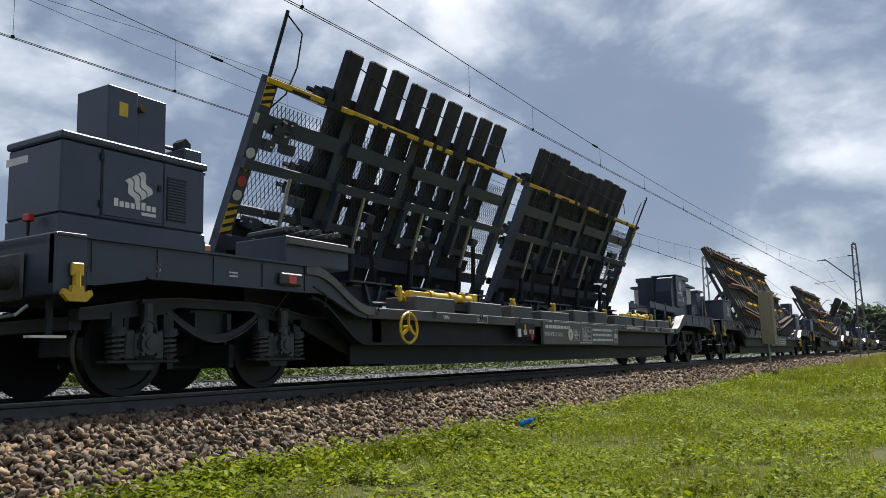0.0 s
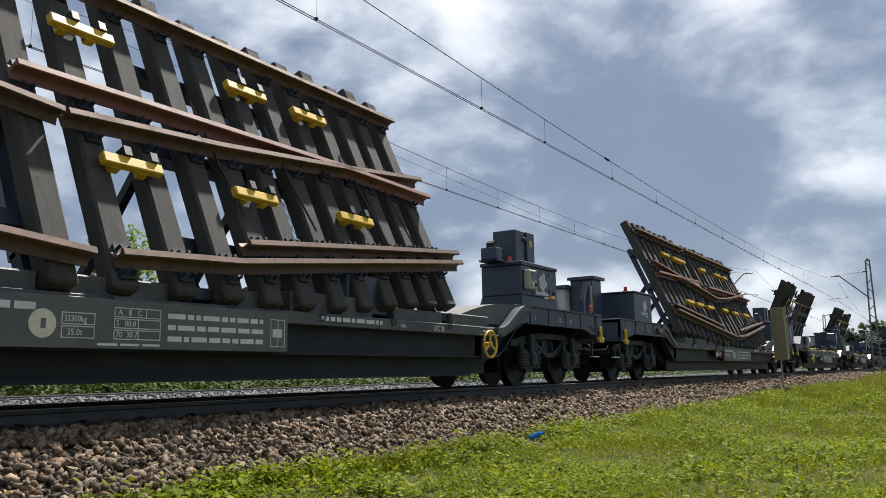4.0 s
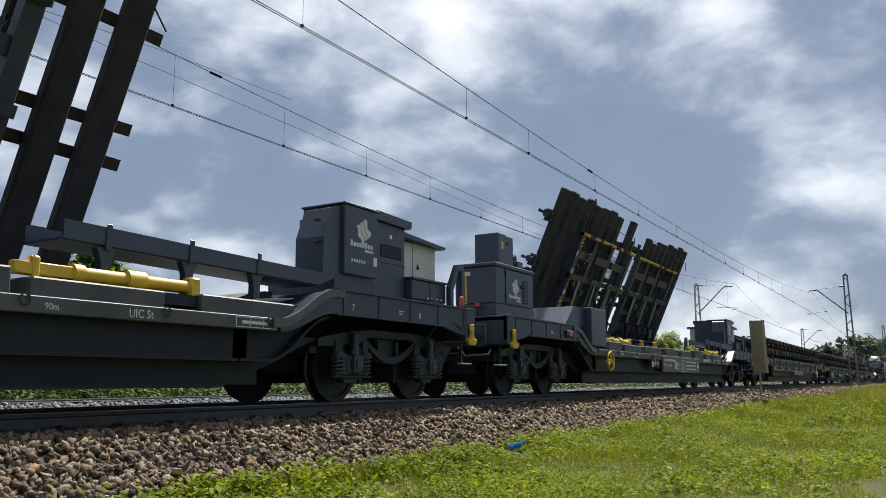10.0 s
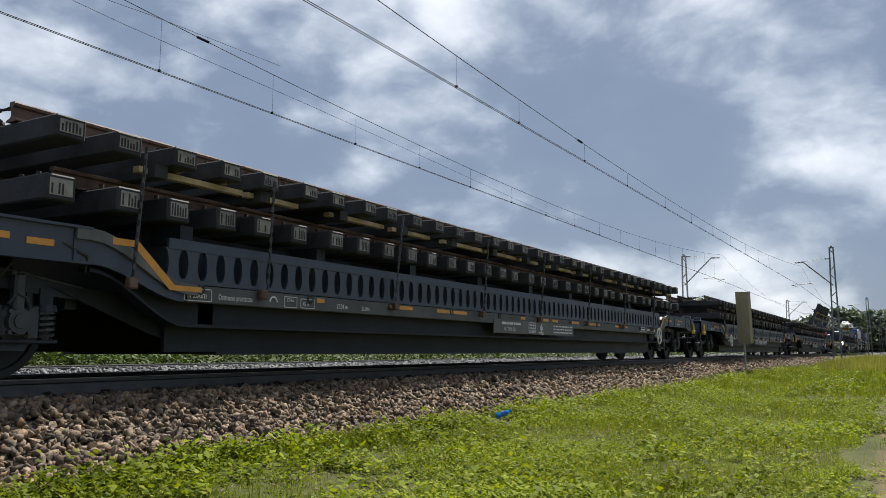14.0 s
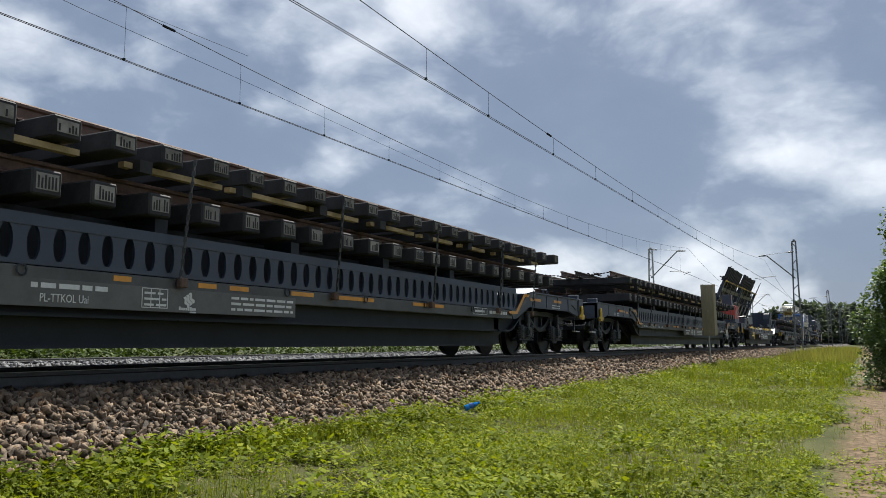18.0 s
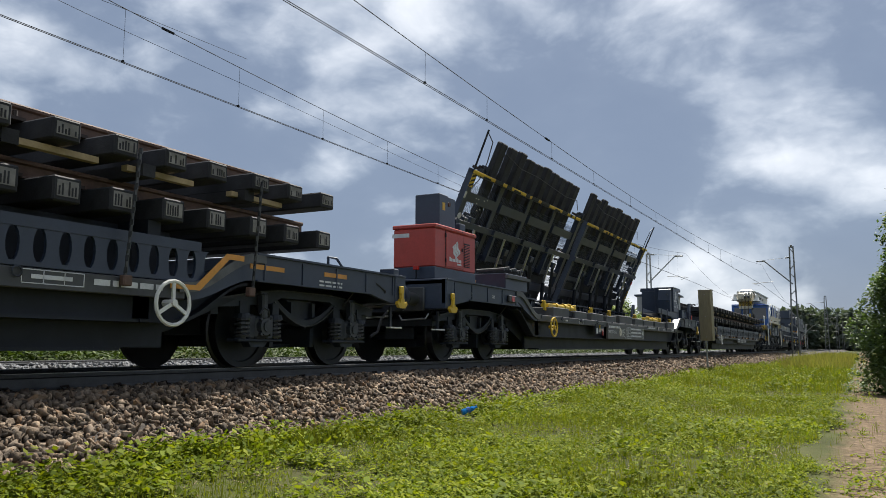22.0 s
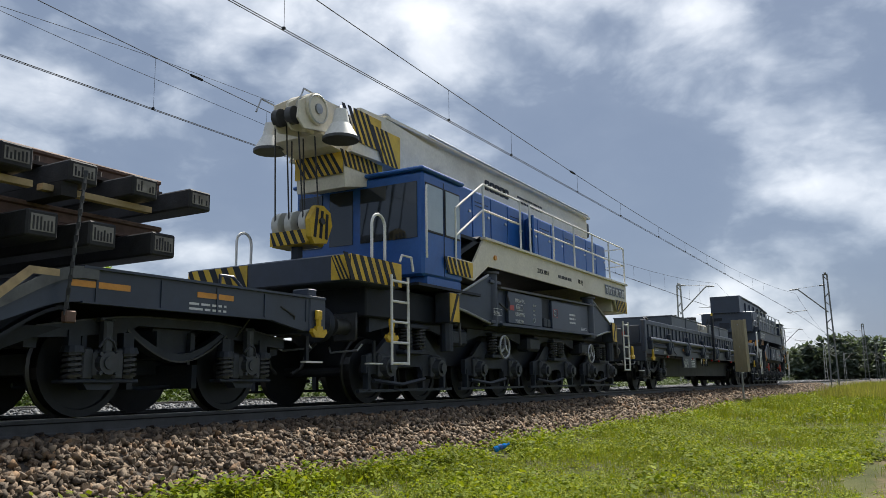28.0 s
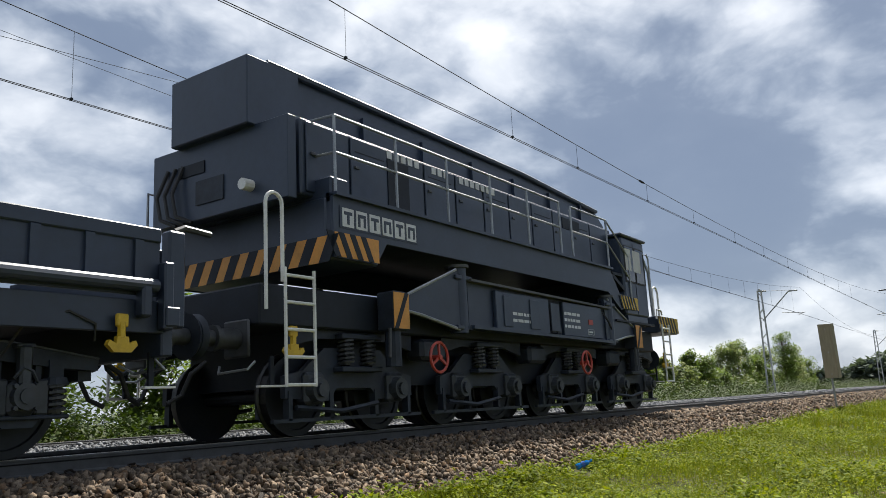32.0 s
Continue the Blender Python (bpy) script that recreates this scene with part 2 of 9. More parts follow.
DUST = (0.12, 0.11, 0.10)
M = dict(
    # dark paints, black, bogie and wheel colours include a bluish lens veil
    paint=material("anthracite_paint", (0.027, 0.039, 0.066), 0.42, vary=0.22, scale=1.5, dirt=(0.052, 0.058, 0.066), dirt_amount=0.25, bump=0.03, spec=0.5),
    box=material("dark_grey_cabinet_paint", (0.029, 0.043, 0.073), 0.38, vary=0.18, scale=1.2, dirt=(0.052, 0.060, 0.070), dirt_amount=0.2, bump=0.03, spec=0.5),
    plate=material("grey_data_plate", (0.105, 0.106, 0.107), 0.6, vary=0.2, scale=3, dirt=(0.10, 0.095, 0.09), dirt_amount=0.4),
    tank=material("stained_tank_plastic", (0.35, 0.335, 0.28), 0.6, vary=0.12, scale=2, dirt=(0.16, 0.15, 0.12), dirt_amount=0.6, streak=(3, 3, 0.6)),
    sill=material("worn_grey_sill_paint", (0.064, 0.067, 0.071), 0.6, vary=0.3, scale=2.5, dirt=(0.16, 0.15, 0.14), dirt_amount=0.4),
    # lighter than the sides: sunlight on the curved edge is in the colour
    lip=material("scuffed_sunlit_edge_paint", (0.085, 0.088, 0.09), 0.5, vary=0.35, scale=4, dirt=(0.2, 0.19, 0.18), dirt_amount=0.5),
    # black that also carries the deep shade under the wagons
    black=material("black_with_underside_shade", (0.011, 0.015, 0.023), 0.55, vary=0.3, scale=3, dirt=(0.028, 0.028, 0.030), dirt_amount=0.3, spec=0.3),
    bogie=material("dusty_black_bogie_iron", (0.024, 0.031, 0.045), 0.5, vary=0.35, scale=4, dirt=(0.055, 0.05, 0.046), dirt_amount=0.35, bump=0.05, spec=0.3),
    castbox=material("dark_cast_axle_box", (0.040, 0.047, 0.058), 0.5, 0.1, vary=0.35, scale=9, dirt=(0.07, 0.06, 0.05), dirt_amount=0.4, bump=0.1),
    spring=material("grey_spring_steel", (0.045, 0.048, 0.052), 0.45, 0.2, vary=0.3, scale=8),
    iron=material("grey_cast_iron", (0.055, 0.058, 0.062), 0.5, 0.3, vary=0.3, scale=8),
    wheel=material("worn_wheel_steel", (0.014, 0.017, 0.022), 0.55, 0.0, vary=0.3, scale=6, spec=0.3, dirt=(0.03, 0.024, 0.02)),
    tread=material("polished_wheel_tread", (0.07, 0.07, 0.07), 0.4, 1.0, vary=0.1),
    chrome=material("bright_steel_rod", (0.55, 0.56, 0.58), 0.3, 0.9, vary=0.1),
    steel=material("galvanised_steel", (0.34, 0.36, 0.38), 0.45, 0.6, vary=0.2, scale=5),
    yellow=material("yellow_paint", (0.62, 0.40, 0.02), 0.45, vary=0.15, scale=4, dirt=(0.10, 0.075, 0.03), dirt_amount=0.5),
    orange=material("orange_reflective_strip", (0.62, 0.27, 0.03), 0.4, vary=0.12, scale=6, dirt=(0.2, 0.1, 0.03)),
    red=material("red_paint", (0.42, 0.05, 0.035), 0.42, vary=0.12, scale=3, dirt=(0.2, 0.05, 0.04), dirt_amount=0.25),
    white=material("white_paint", (0.72, 0.72, 0.69), 0.5, vary=0.06, scale=3, dirt=(0.4, 0.38, 0.34), dirt_amount=0.3),
    mark=material("white_lettering", (0.62, 0.63, 0.64), 0.6, vary=0.12, scale=9, dirt=(0.25, 0.25, 0.25), dirt_amount=0.4),
    cream=material("cream_paint", (0.68, 0.635, 0.52), 0.45, vary=0.08, scale=2.5, dirt=(0.33, 0.29, 0.22), dirt_amount=0.3),
    blue=material("blue_paint", (0.018, 0.10, 0.36), 0.35, vary=0.12, scale=2.0, dirt=(0.06, 0.09, 0.16), dirt_amount=0.25),
    pale=material("pale_grey_cabinet", (0.52, 0.52, 0.48), 0.5, vary=0.08, scale=2, dirt=(0.3, 0.29, 0.26), dirt_amount=0.3),
    glass=material("dark_cab_glass", (0.02, 0.025, 0.03), 0.06, vary=0.1, spec=0.8),
    lamp=material("red_lamp_lens", (0.5, 0.03, 0.02), 0.25, vary=0.1),
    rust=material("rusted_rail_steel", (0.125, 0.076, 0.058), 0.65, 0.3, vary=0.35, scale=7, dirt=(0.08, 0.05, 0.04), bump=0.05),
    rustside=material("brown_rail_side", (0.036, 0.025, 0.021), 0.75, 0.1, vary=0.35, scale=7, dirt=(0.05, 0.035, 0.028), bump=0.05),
    redrail=material("red_primed_rail", (0.20, 0.085, 0.068), 0.6, vary=0.2, scale=5, dirt=(0.12, 0.07, 0.06)),
    railtop=material("polished_rail_head", (0.30, 0.29, 0.28), 0.35, 0.9, vary=0.2, scale=9),
    sleeper=material("weathered_bearer_timber", (0.050, 0.046, 0.043), 0.85, vary=0.3, scale=3, dirt=(0.045, 0.04, 0.036), bump=0.25, bump_scale=40, streak=(6, 1, 6), per=0.35),
    bearer=material("tarred_bearer", (0.036, 0.037, 0.042), 0.75, vary=0.35, scale=3, dirt=(0.036, 0.032, 0.029), spec=0.25, bump=0.2, bump_scale=40, per=0.35),
    tag=material("printed_end_tag", (0.27, 0.255, 0.235), 0.6, vary=0.25, scale=12, dirt=(0.10, 0.09, 0.08), dirt_amount=0.7, per=0.6),
    lath=material("pale_packing_timber", (0.40, 0.30, 0.17), 0.8, vary=0.25, scale=6, dirt=(0.2, 0.14, 0.08)),
    crate=material("slate_grey_crate_paint", (0.075, 0.092, 0.112), 0.45, vary=0.12, scale=1.0, dirt=(0.11, 0.11, 0.105), dirt_amount=0.25, bump=0.02),
    pipe=material("grey_deck_hood", (0.095, 0.097, 0.10), 0.7, vary=0.15, scale=1.2, dirt=(0.2, 0.19, 0.17)),
    concrete=material("pale_concrete", (0.36, 0.35, 0.32), 0.85, vary=0.15, scale=3, dirt=(0.2, 0.19, 0.17), bump=0.1),
    board=material("faded_beige_board", (0.28, 0.245, 0.16), 0.7, vary=0.15, scale=2.5, dirt=(0.25, 0.19, 0.11), dirt_amount=0.5, streak=(4, 4, 1)),
    wire=material("oxidised_copper_wire", (0.035, 0.038, 0.042), 0.85, 0.0, vary=0.1, spec=0.1),
    mast=material("grey_mast_paint", (0.15, 0.16, 0.165), 0.6, 0.2, vary=0.2, scale=2, dirt=(0.2, 0.15, 0.11)),
    mast_pale=material("pale_concrete_mast", (0.42, 0.43, 0.43), 0.7, vary=0.15, scale=2),
    rubber=material("black_rubber", (0.02, 0.02, 0.022), 0.6, vary=0.2),
    plastic=material("blue_plastic", (0.01, 0.22, 0.62), 0.15, vary=0.15, scale=20, translucent=0.3),
    # both leaf greens are lightened to carry the haze of distance
    leaf=material("leaves", (0.17, 0.24, 0.075), 0.6, vary=0.3, scale=0.6, translucent=0.5, coord="Object"),
    leaf_pale=material("grey_green_leaves", (0.25, 0.30, 0.18), 0.6, vary=0.3, scale=0.6, translucent=0.5),
    conifer=material("needles", (0.10, 0.16, 0.065), 0.65, vary=0.35, scale=1.5, translucent=0.35),
    bark=material("bark", (0.11, 0.085, 0.065), 0.9, vary=0.35, scale=8, bump=0.3, streak=(4, 4, 1)),
    # distance haze is mixed into this pale base colour
    wood=material("hazy_far_wood_foliage", (0.085, 0.115, 0.090), 0.9, vary=0.35, scale=0.12, translucent=0.3),
)
for key in ("leaf", "leaf_pale", "conifer"):
    island_colours(M[key], ((0.62, 0.68, 0.5), (0.95, 1.0, 0.8), (1.25, 1.2, 0.8), (0.8, 0.9, 0.7)))

# ---- mesh helpers ----


def box(bm, x0, x1, y0, y1, z0, z1, bev=0.0):
    r = bmesh.ops.create_cube(bm, size=1.0, matrix=Matrix.Translation(((x0 + x1) / 2, (y0 + y1) / 2, (z0 + z1) / 2)) @ Matrix.Diagonal((abs(x1 - x0), abs(y1 - y0), abs(z1 - z0), 1)))
    if bev:
        es = list({e for v in r["verts"] for e in v.link_edges})
        bmesh.ops.bevel(bm, geom=es, offset=bev, segments=1, affect="EDGES")
    return bm


def cyl(bm, p0, p1, r, n=12, r2=None):
    p0, p1 = Vector(p0), Vector(p1)
    d = p1 - p0
    m = Matrix.Translation((p0 + p1) / 2) @ d.to_track_quat("Z", "Y").to_matrix().to_4x4()
    bmesh.ops.create_cone(bm, cap_ends=True, segments=n, radius1=r, radius2=r if r2 is None else r2, depth=d.length, matrix=m)
    return bm


def beam(bm, p0, p1, w, h):
    """A square bar from p0 to p1, w across and h high."""
    p0, p1 = Vector(p0), Vector(p1)
    d = p1 - p0
    m = Matrix.Translation((p0 + p1) / 2) @ d.to_track_quat("X", "Z").to_matrix().to_4x4() @ Matrix.Diagonal((d.length, w, h, 1))
    bmesh.ops.create_cube(bm, size=1.0, matrix=m)
    return bm


def prism(bm, pts, y0, y1):
    """A profile in x and z, drawn out from y0 to y1."""
    a = [bm.verts.new((x, y0, z)) for x, z in pts]
    b = [bm.verts.new((x, y1, z)) for x, z in pts]
    n = len(pts)
    fs = [bm.faces.new(a), bm.faces.new(b[::-1])]
    for i in range(n):
        fs.append(bm.faces.new((a[i], b[i], b[(i + 1) % n], a[(i + 1) % n])))
    bmesh.ops.recalc_face_normals(bm, faces=fs)
    return bm


def tube(bm, pts, r, n=6):
    """A bent rod along pts."""
    pts = [Vector(p) for p in pts]
    rings = []
    for i, p in enumerate(pts):
        d = (pts[min(i + 1, len(pts) - 1)] - pts[max(i - 1, 0)]).normalized()
        a = d.orthogonal().normalized() if i == 0 else (ref - d * ref.dot(d)).normalized()
        ref = a
        b = d.cross(a)
        rings.append([bm.verts.new(p + (a * math.cos(k * 2 * math.pi / n) + b * math.sin(k * 2 * math.pi / n)) * r) for k in range(n)])
    fs = []
    for q, s in zip(rings, rings[1:]):
        for k in range(n):
            fs.append(bm.faces.new((q[k], q[(k + 1) % n], s[(k + 1) % n], s[k])))
    fs += [bm.faces.new(rings[0][::-1]), bm.faces.new(rings[-1])]
    bmesh.ops.recalc_face_normals(bm, faces=fs)
    return bm


def bend(cx, cy, cz, r, a0, a1, n, axis="y"):
    """Points on an arc, angles in degrees from +x (or +y) towards +z."""
    out = []
    for k in range(n + 1):
        a = radians(a0 + (a1 - a0) * k / n)
        out.append((cx + r * math.cos(a), cy, cz + r * math.sin(a)) if axis == "y" else (cx, cy + r * math.cos(a), cz + r * math.sin(a)))
    return out


MESHES = {}


def part(name, bm, mat, parent, label="", smooth=0.0):
    """Links a bmesh as one mesh object under a thing or a part (or alone, with no parent)."""
    me = bpy.data.meshes.new(name)
    bm.to_mesh(me)
    bm.free()
    me.materials.append(M[mat] if isinstance(mat, str) else mat)
    if smooth:
        me.polygons.foreach_set("use_smooth", [True] * len(me.polygons))
        me.set_sharp_from_angle(angle=radians(smooth))
    ob = new(name, me)
    ob.parent = parent
    if label:
        ob["label"] = label
    return ob


def again(key, name, make, mat, parent, m=Matrix(), label="", smooth=0.0):
    """A part whose mesh is made once, under key, and shared by all repeats of it."""
    if key not in MESHES:
        bm = bmesh.new()
        make(bm)
        me = bpy.data.meshes.new(name)
        bm.to_mesh(me)
        bm.free()
        me.materials.append(M[mat])
        if smooth:
            me.polygons.foreach_set("use_smooth", [True] * len(me.polygons))
            me.set_sharp_from_angle(angle=radians(smooth))
        MESHES[key] = me
    ob = new(name, MESHES[key])
    ob.parent = parent
    ob.matrix_basis = m
    if label:
        ob["label"] = label
    return ob


def B():
    return bmesh.new()


def P1(name, mat, parent, x0, x1, y0, y1, z0, z1, bev=0.0, label=""):
    """A part that is one bevelled block."""
    return part(name, box(B(), x0, x1, y0, y1, z0, z1, bev), mat, parent, label)


def thing(name, label, category, group="", kind=""):
    return tagged(new(name), label, category, group, kind)


def text(string, size, mat, parent, m, name="lettering", squeeze=1.0):
    """Flat letters as a mesh, standing in the plane of m."""
    cu = bpy.data.curves.new(name, "FONT")
    cu.body, cu.size, cu.extrude, cu.resolution_u = string, size, 0.002, 2
    tmp = bpy.data.objects.new(name, cu)
    me = bpy.data.meshes.new_from_object(tmp)
    bpy.data.objects.remove(tmp)
    bpy.data.curves.remove(cu)
    me.materials.clear()
    me.materials.append(M[mat])
    me.transform(Matrix.Diagonal((squeeze, 1, 1, 1)))
    ob = new(name, me)
    ob.parent = parent
    ob.matrix_basis = m
    return ob


def near_face(x, y, z):
    """The pose of writing on a side that faces the path."""
    return pose(x, y, z, 90, 0, 0)


def end_face(x, y, z):
    """The pose of writing on an end that faces the front of the train."""
    return pose(x, y, z, 90, 0, -90)



# ---- the place: ground, ballast, track, overhead line ----
AXIS = 7.45          # middle of the track on which the train runs
AXIS_FAR = 11.95     # middle of the second track
RNG = np.random.default_rng(7)


def joined(name, verts, faces, mat, parent=None, kind="stuff", label="", category=""):
    me = bpy.data.meshes.new(name)
    verts = np.asarray(verts, dtype=np.float32)
    faces = np.asarray(faces, dtype=np.int32)
    k = faces.shape[1]
    me.vertices.add(len(verts))
    me.vertices.foreach_set("co", verts.ravel())
    me.loops.add(faces.size)
    me.loops.foreach_set("vertex_index", faces.ravel())
    me.polygons.add(len(faces))
    me.polygons.foreach_set("loop_start", np.arange(0, faces.size, k, dtype=np.int32))
    me.update(calc_edges=True)
    me.materials.append(M[mat] if isinstance(mat, str) else mat)
    ob = new(name, me)
    ob.parent = parent
    return tagged(ob, label, category, "", kind)


def ground_height(y):
    return float(np.interp(y, [-400, -6, 0.0, 3.0, 4.6, 5.2, 15.4, 18, 60, 400], [-0.9, -0.9, -0.82, -0.78, -0.68, -0.62, -0.7, -0.75, -0.9, -1.0]))


def ground_material():
    mt = material("meadow_soil", (0.060, 0.068, 0.022), 0.95, vary=0.35, scale=0.9, dirt=(0.09, 0.075, 0.045), dirt_amount=0.55, spec=0.1, bump=0.5, bump_scale=25)
    nt = mt.node_tree
    N, L = nt.nodes, nt.links
    bs = N["Principled BSDF"]
    old = bs.inputs["Base Color"].links[0].from_socket
    tc = N.new("ShaderNodeTexCoord")
    sep = N.new("ShaderNodeSeparateXYZ")
    L.new(tc.outputs["Object"], sep.inputs[0])
    nz = N.new("ShaderNodeTexNoise")
    nz.inputs["Scale"].default_value, nz.inputs["Detail"].default_value = 1.1, 6
    L.new(tc.outputs["Object"], nz.inputs["Vector"])
    ad = N.new("ShaderNodeMath")
    ad.operation = "MULTIPLY_ADD"
    L.new(nz.outputs[0], ad.inputs[0])
    ad.inputs[1].default_value = 0.9
    L.new(sep.outputs[1], ad.inputs[2])
    mr = N.new("ShaderNodeMapRange")
    mr.inputs[1].default_value, mr.inputs[2].default_value, mr.inputs[3].default_value, mr.inputs[4].default_value = 0.55, 0.85, 1, 0
    L.new(ad.outputs[0], mr.inputs[0])
    # the other edge of the path
    edge = N.new("ShaderNodeMapRange")
    edge.inputs[1].default_value, edge.inputs[2].default_value, edge.inputs[3].default_value, edge.inputs[4].default_value = -1.5, -1.1, 0, 1
    L.new(ad.outputs[0], edge.inputs[0])
    both = N.new("ShaderNodeMath")
    both.operation = "MULTIPLY"
    L.new(mr.outputs[0], both.inputs[0])
    L.new(edge.outputs[0], both.inputs[1])
    fine = N.new("ShaderNodeTexNoise")
    fine.inputs["Scale"].default_value, fine.inputs["Detail"].default_value = 14, 6
    L.new(tc.outputs["Object"], fine.inputs["Vector"])
    rp = N.new("ShaderNodeValToRGB")
    rp.color_ramp.elements[0].position, rp.color_ramp.elements[0].color = 0.35, (0.075, 0.053, 0.034, 1)
    rp.color_ramp.elements[1].position, rp.color_ramp.elements[1].color = 0.7, (0.185, 0.135, 0.087, 1)
    L.new(fine.outputs[0], rp.inputs[0])
    mx = N.new("ShaderNodeMix")
    mx.data_type = "RGBA"
    L.new(both.outputs[0], mx.inputs[0])
    L.new(old, mx.inputs[6])
    L.new(rp.outputs[0], mx.inputs[7])
    L.new(mx.outputs[2], bs.inputs["Base Color"])
    return mt


def build_ground():
    xs = np.concatenate([[-1500, -300, -60], np.arange(-20, 60, 1.0), np.arange(60, 200, 10), [300, 600, 1200, 2500]])
    ys = np.concatenate([[-2500, -600, -150, -40, -15], np.arange(-6, 6.01, 0.4), [7, 9, 11, 13, 15], np.arange(16, 40, 3), [60, 120, 400, 1200, 2500]])
    v = [(x, y, ground_height(y) + 0.06 * noise.noise((x * 0.35, y * 0.5, 0)) + 0.03 * noise.noise((x * 1.1, y * 1.3, 4))) for x in xs for y in ys]
    n = len(ys)
    fs = [(i * n + j, (i + 1) * n + j, (i + 1) * n + j + 1, i * n + j + 1) for i in range(len(xs) - 1) for j in range(n - 1)]
    joined("ground", v, fs, ground_material(), kind="structure", label="grassy ground beside the railway with a dirt path", category="ground")


def bed_profile():
    """Cross-section of the ballast bed under both tracks, as y and z."""
    return [(4.75, -0.78), (5.15, -0.60), (5.75, -0.27), (6.0, -0.205), (6.6, -0.20), (6.85, -0.205), (8.05, -0.205), (8.5, -0.18), (9.1, -0.07), (10.4, -0.05), (10.9, -0.09), (12.9, -0.12), (13.7, -0.16), (14.9, -0.75)]


def bed_height(y):
    p = bed_profile()
    return float(np.interp(y, [a for a, b in p], [b for a, b in p]))


STONE = [(0.20, 0.18, 0.17), (0.75, 0.66, 0.57), (1.4, 1.25, 1.08), (0.28, 0.27, 0.27), (0.95, 0.70, 0.50), (0.85, 0.80, 0.76), (0.22, 0.21, 0.21), (1.25, 1.15, 1.05), (0.50, 0.40, 0.33), (0.40, 0.38, 0.37), (1.1, 1.02, 0.94), (0.16, 0.15, 0.15)]
M["stone"] = island_colours(material("brown_crushed_stone", (0.235, 0.198, 0.160), 0.9, vary=0.3, scale=18, spec=0.2, bump=0.4, bump_scale=70), STONE)
M["stone_one"] = object_colours(material("brown_crushed_stone_single", (0.235, 0.198, 0.160), 0.9, vary=0.3, scale=18, spec=0.2, bump=0.4, bump_scale=70), STONE)
M["stone_grey"] = island_colours(material("grey_crushed_stone", (0.145, 0.15, 0.158), 0.9, vary=0.2, scale=18, bump=0.3, bump_scale=70), [(0.6, 0.62, 0.64), (1.0, 1.0, 1.0), (1.35, 1.36, 1.38), (0.8, 0.82, 0.84)])
# bed in the stones' hue, much darker than the chips on it
M["bed"] = material("dark_ballast_bed", (0.05, 0.041, 0.034), 0.95, vary=0.5, scale=16, dirt=(0.17, 0.13, 0.10), bump=1.0, bump_scale=30)


def rock(seed):
    """An angular chip: a cube of 8 pushed corners with some cut off, about 1 across."""
    r = np.random.default_rng(seed)
    bm = bmesh.new()
    for _ in range(9):
        p = Vector(r.normal(size=3))
        p.normalize()
        p = p * r.uniform(0.40, 0.64)
        bm.verts.new((p.x * 1.15, p.y * 0.9, p.z * 0.72))
    bmesh.ops.convex_hull(bm, input=bm.verts)
    bmesh.ops.triangulate(bm, faces=bm.faces)
    bm.verts.index_update()
    v = np.array([w.co[:] for w in bm.verts])
    fc = np.array([[w.index for w in q.verts] for q in bm.faces])
    used = np.unique(fc)
    remap = np.zeros(len(v), int)
    remap[used] = np.arange(len(used))
    bm.free()
    return v[used], remap[fc]


ROCKS = [rock(100 + k) for k in range(14)]


def spin(n, r):
    """n random turns as 3 x 3 matrices."""
    q = r.normal(size=(n, 4))
    q /= np.linalg.norm(q, axis=1)[:, None]
    w, x, y, z = q.T
    return np.stack([1 - 2 * (y * y + z * z), 2 * (x * y - z * w), 2 * (x * z + y * w), 2 * (x * y + z * w), 1 - 2 * (x * x + z * z), 2 * (y * z - x * w), 2 * (x * z - y * w), 2 * (y * z + x * w), 1 - 2 * (x * x + y * y)], axis=1).reshape(n, 3, 3)


def stones(name, place, size, mat, parent, label=""):
    """One joined mesh of chips at the rows of place, each of its size."""
    V, F, base = [], [], 0
    turn = spin(len(place), RNG)
    which = RNG.integers(0, len(ROCKS), len(place))
    for k, (v, fc) in enumerate(ROCKS):
        idx = np.where(which == k)[0]
        if not len(idx):
            continue
        w = np.einsum("nij,vj->nvi", turn[idx], v) * size[idx][:, None, None] + place[idx][:, None, :]
        V.append(w.reshape(-1, 3))
        F.append((fc[None] + (base + np.arange(len(idx)) * len(v))[:, None, None]).reshape(-1, 3))
        base += len(idx) * len(v)
    return joined(name, np.concatenate(V), np.concatenate(F), mat, parent, "stuff", label, "")


def scatter_bed(x0, x1, y0, y1, n, s0, s1):
    x, y = RNG.uniform(x0, x1, n), RNG.uniform(y0, y1, n)
    p = bed_profile()
    z = np.interp(y, [a for a, b in p], [b for a, b in p])
    s = RNG.uniform(s0, s1, n)
    return np.stack([x, y, z + s * RNG.uniform(-0.2, 0.45, n)], axis=1), s


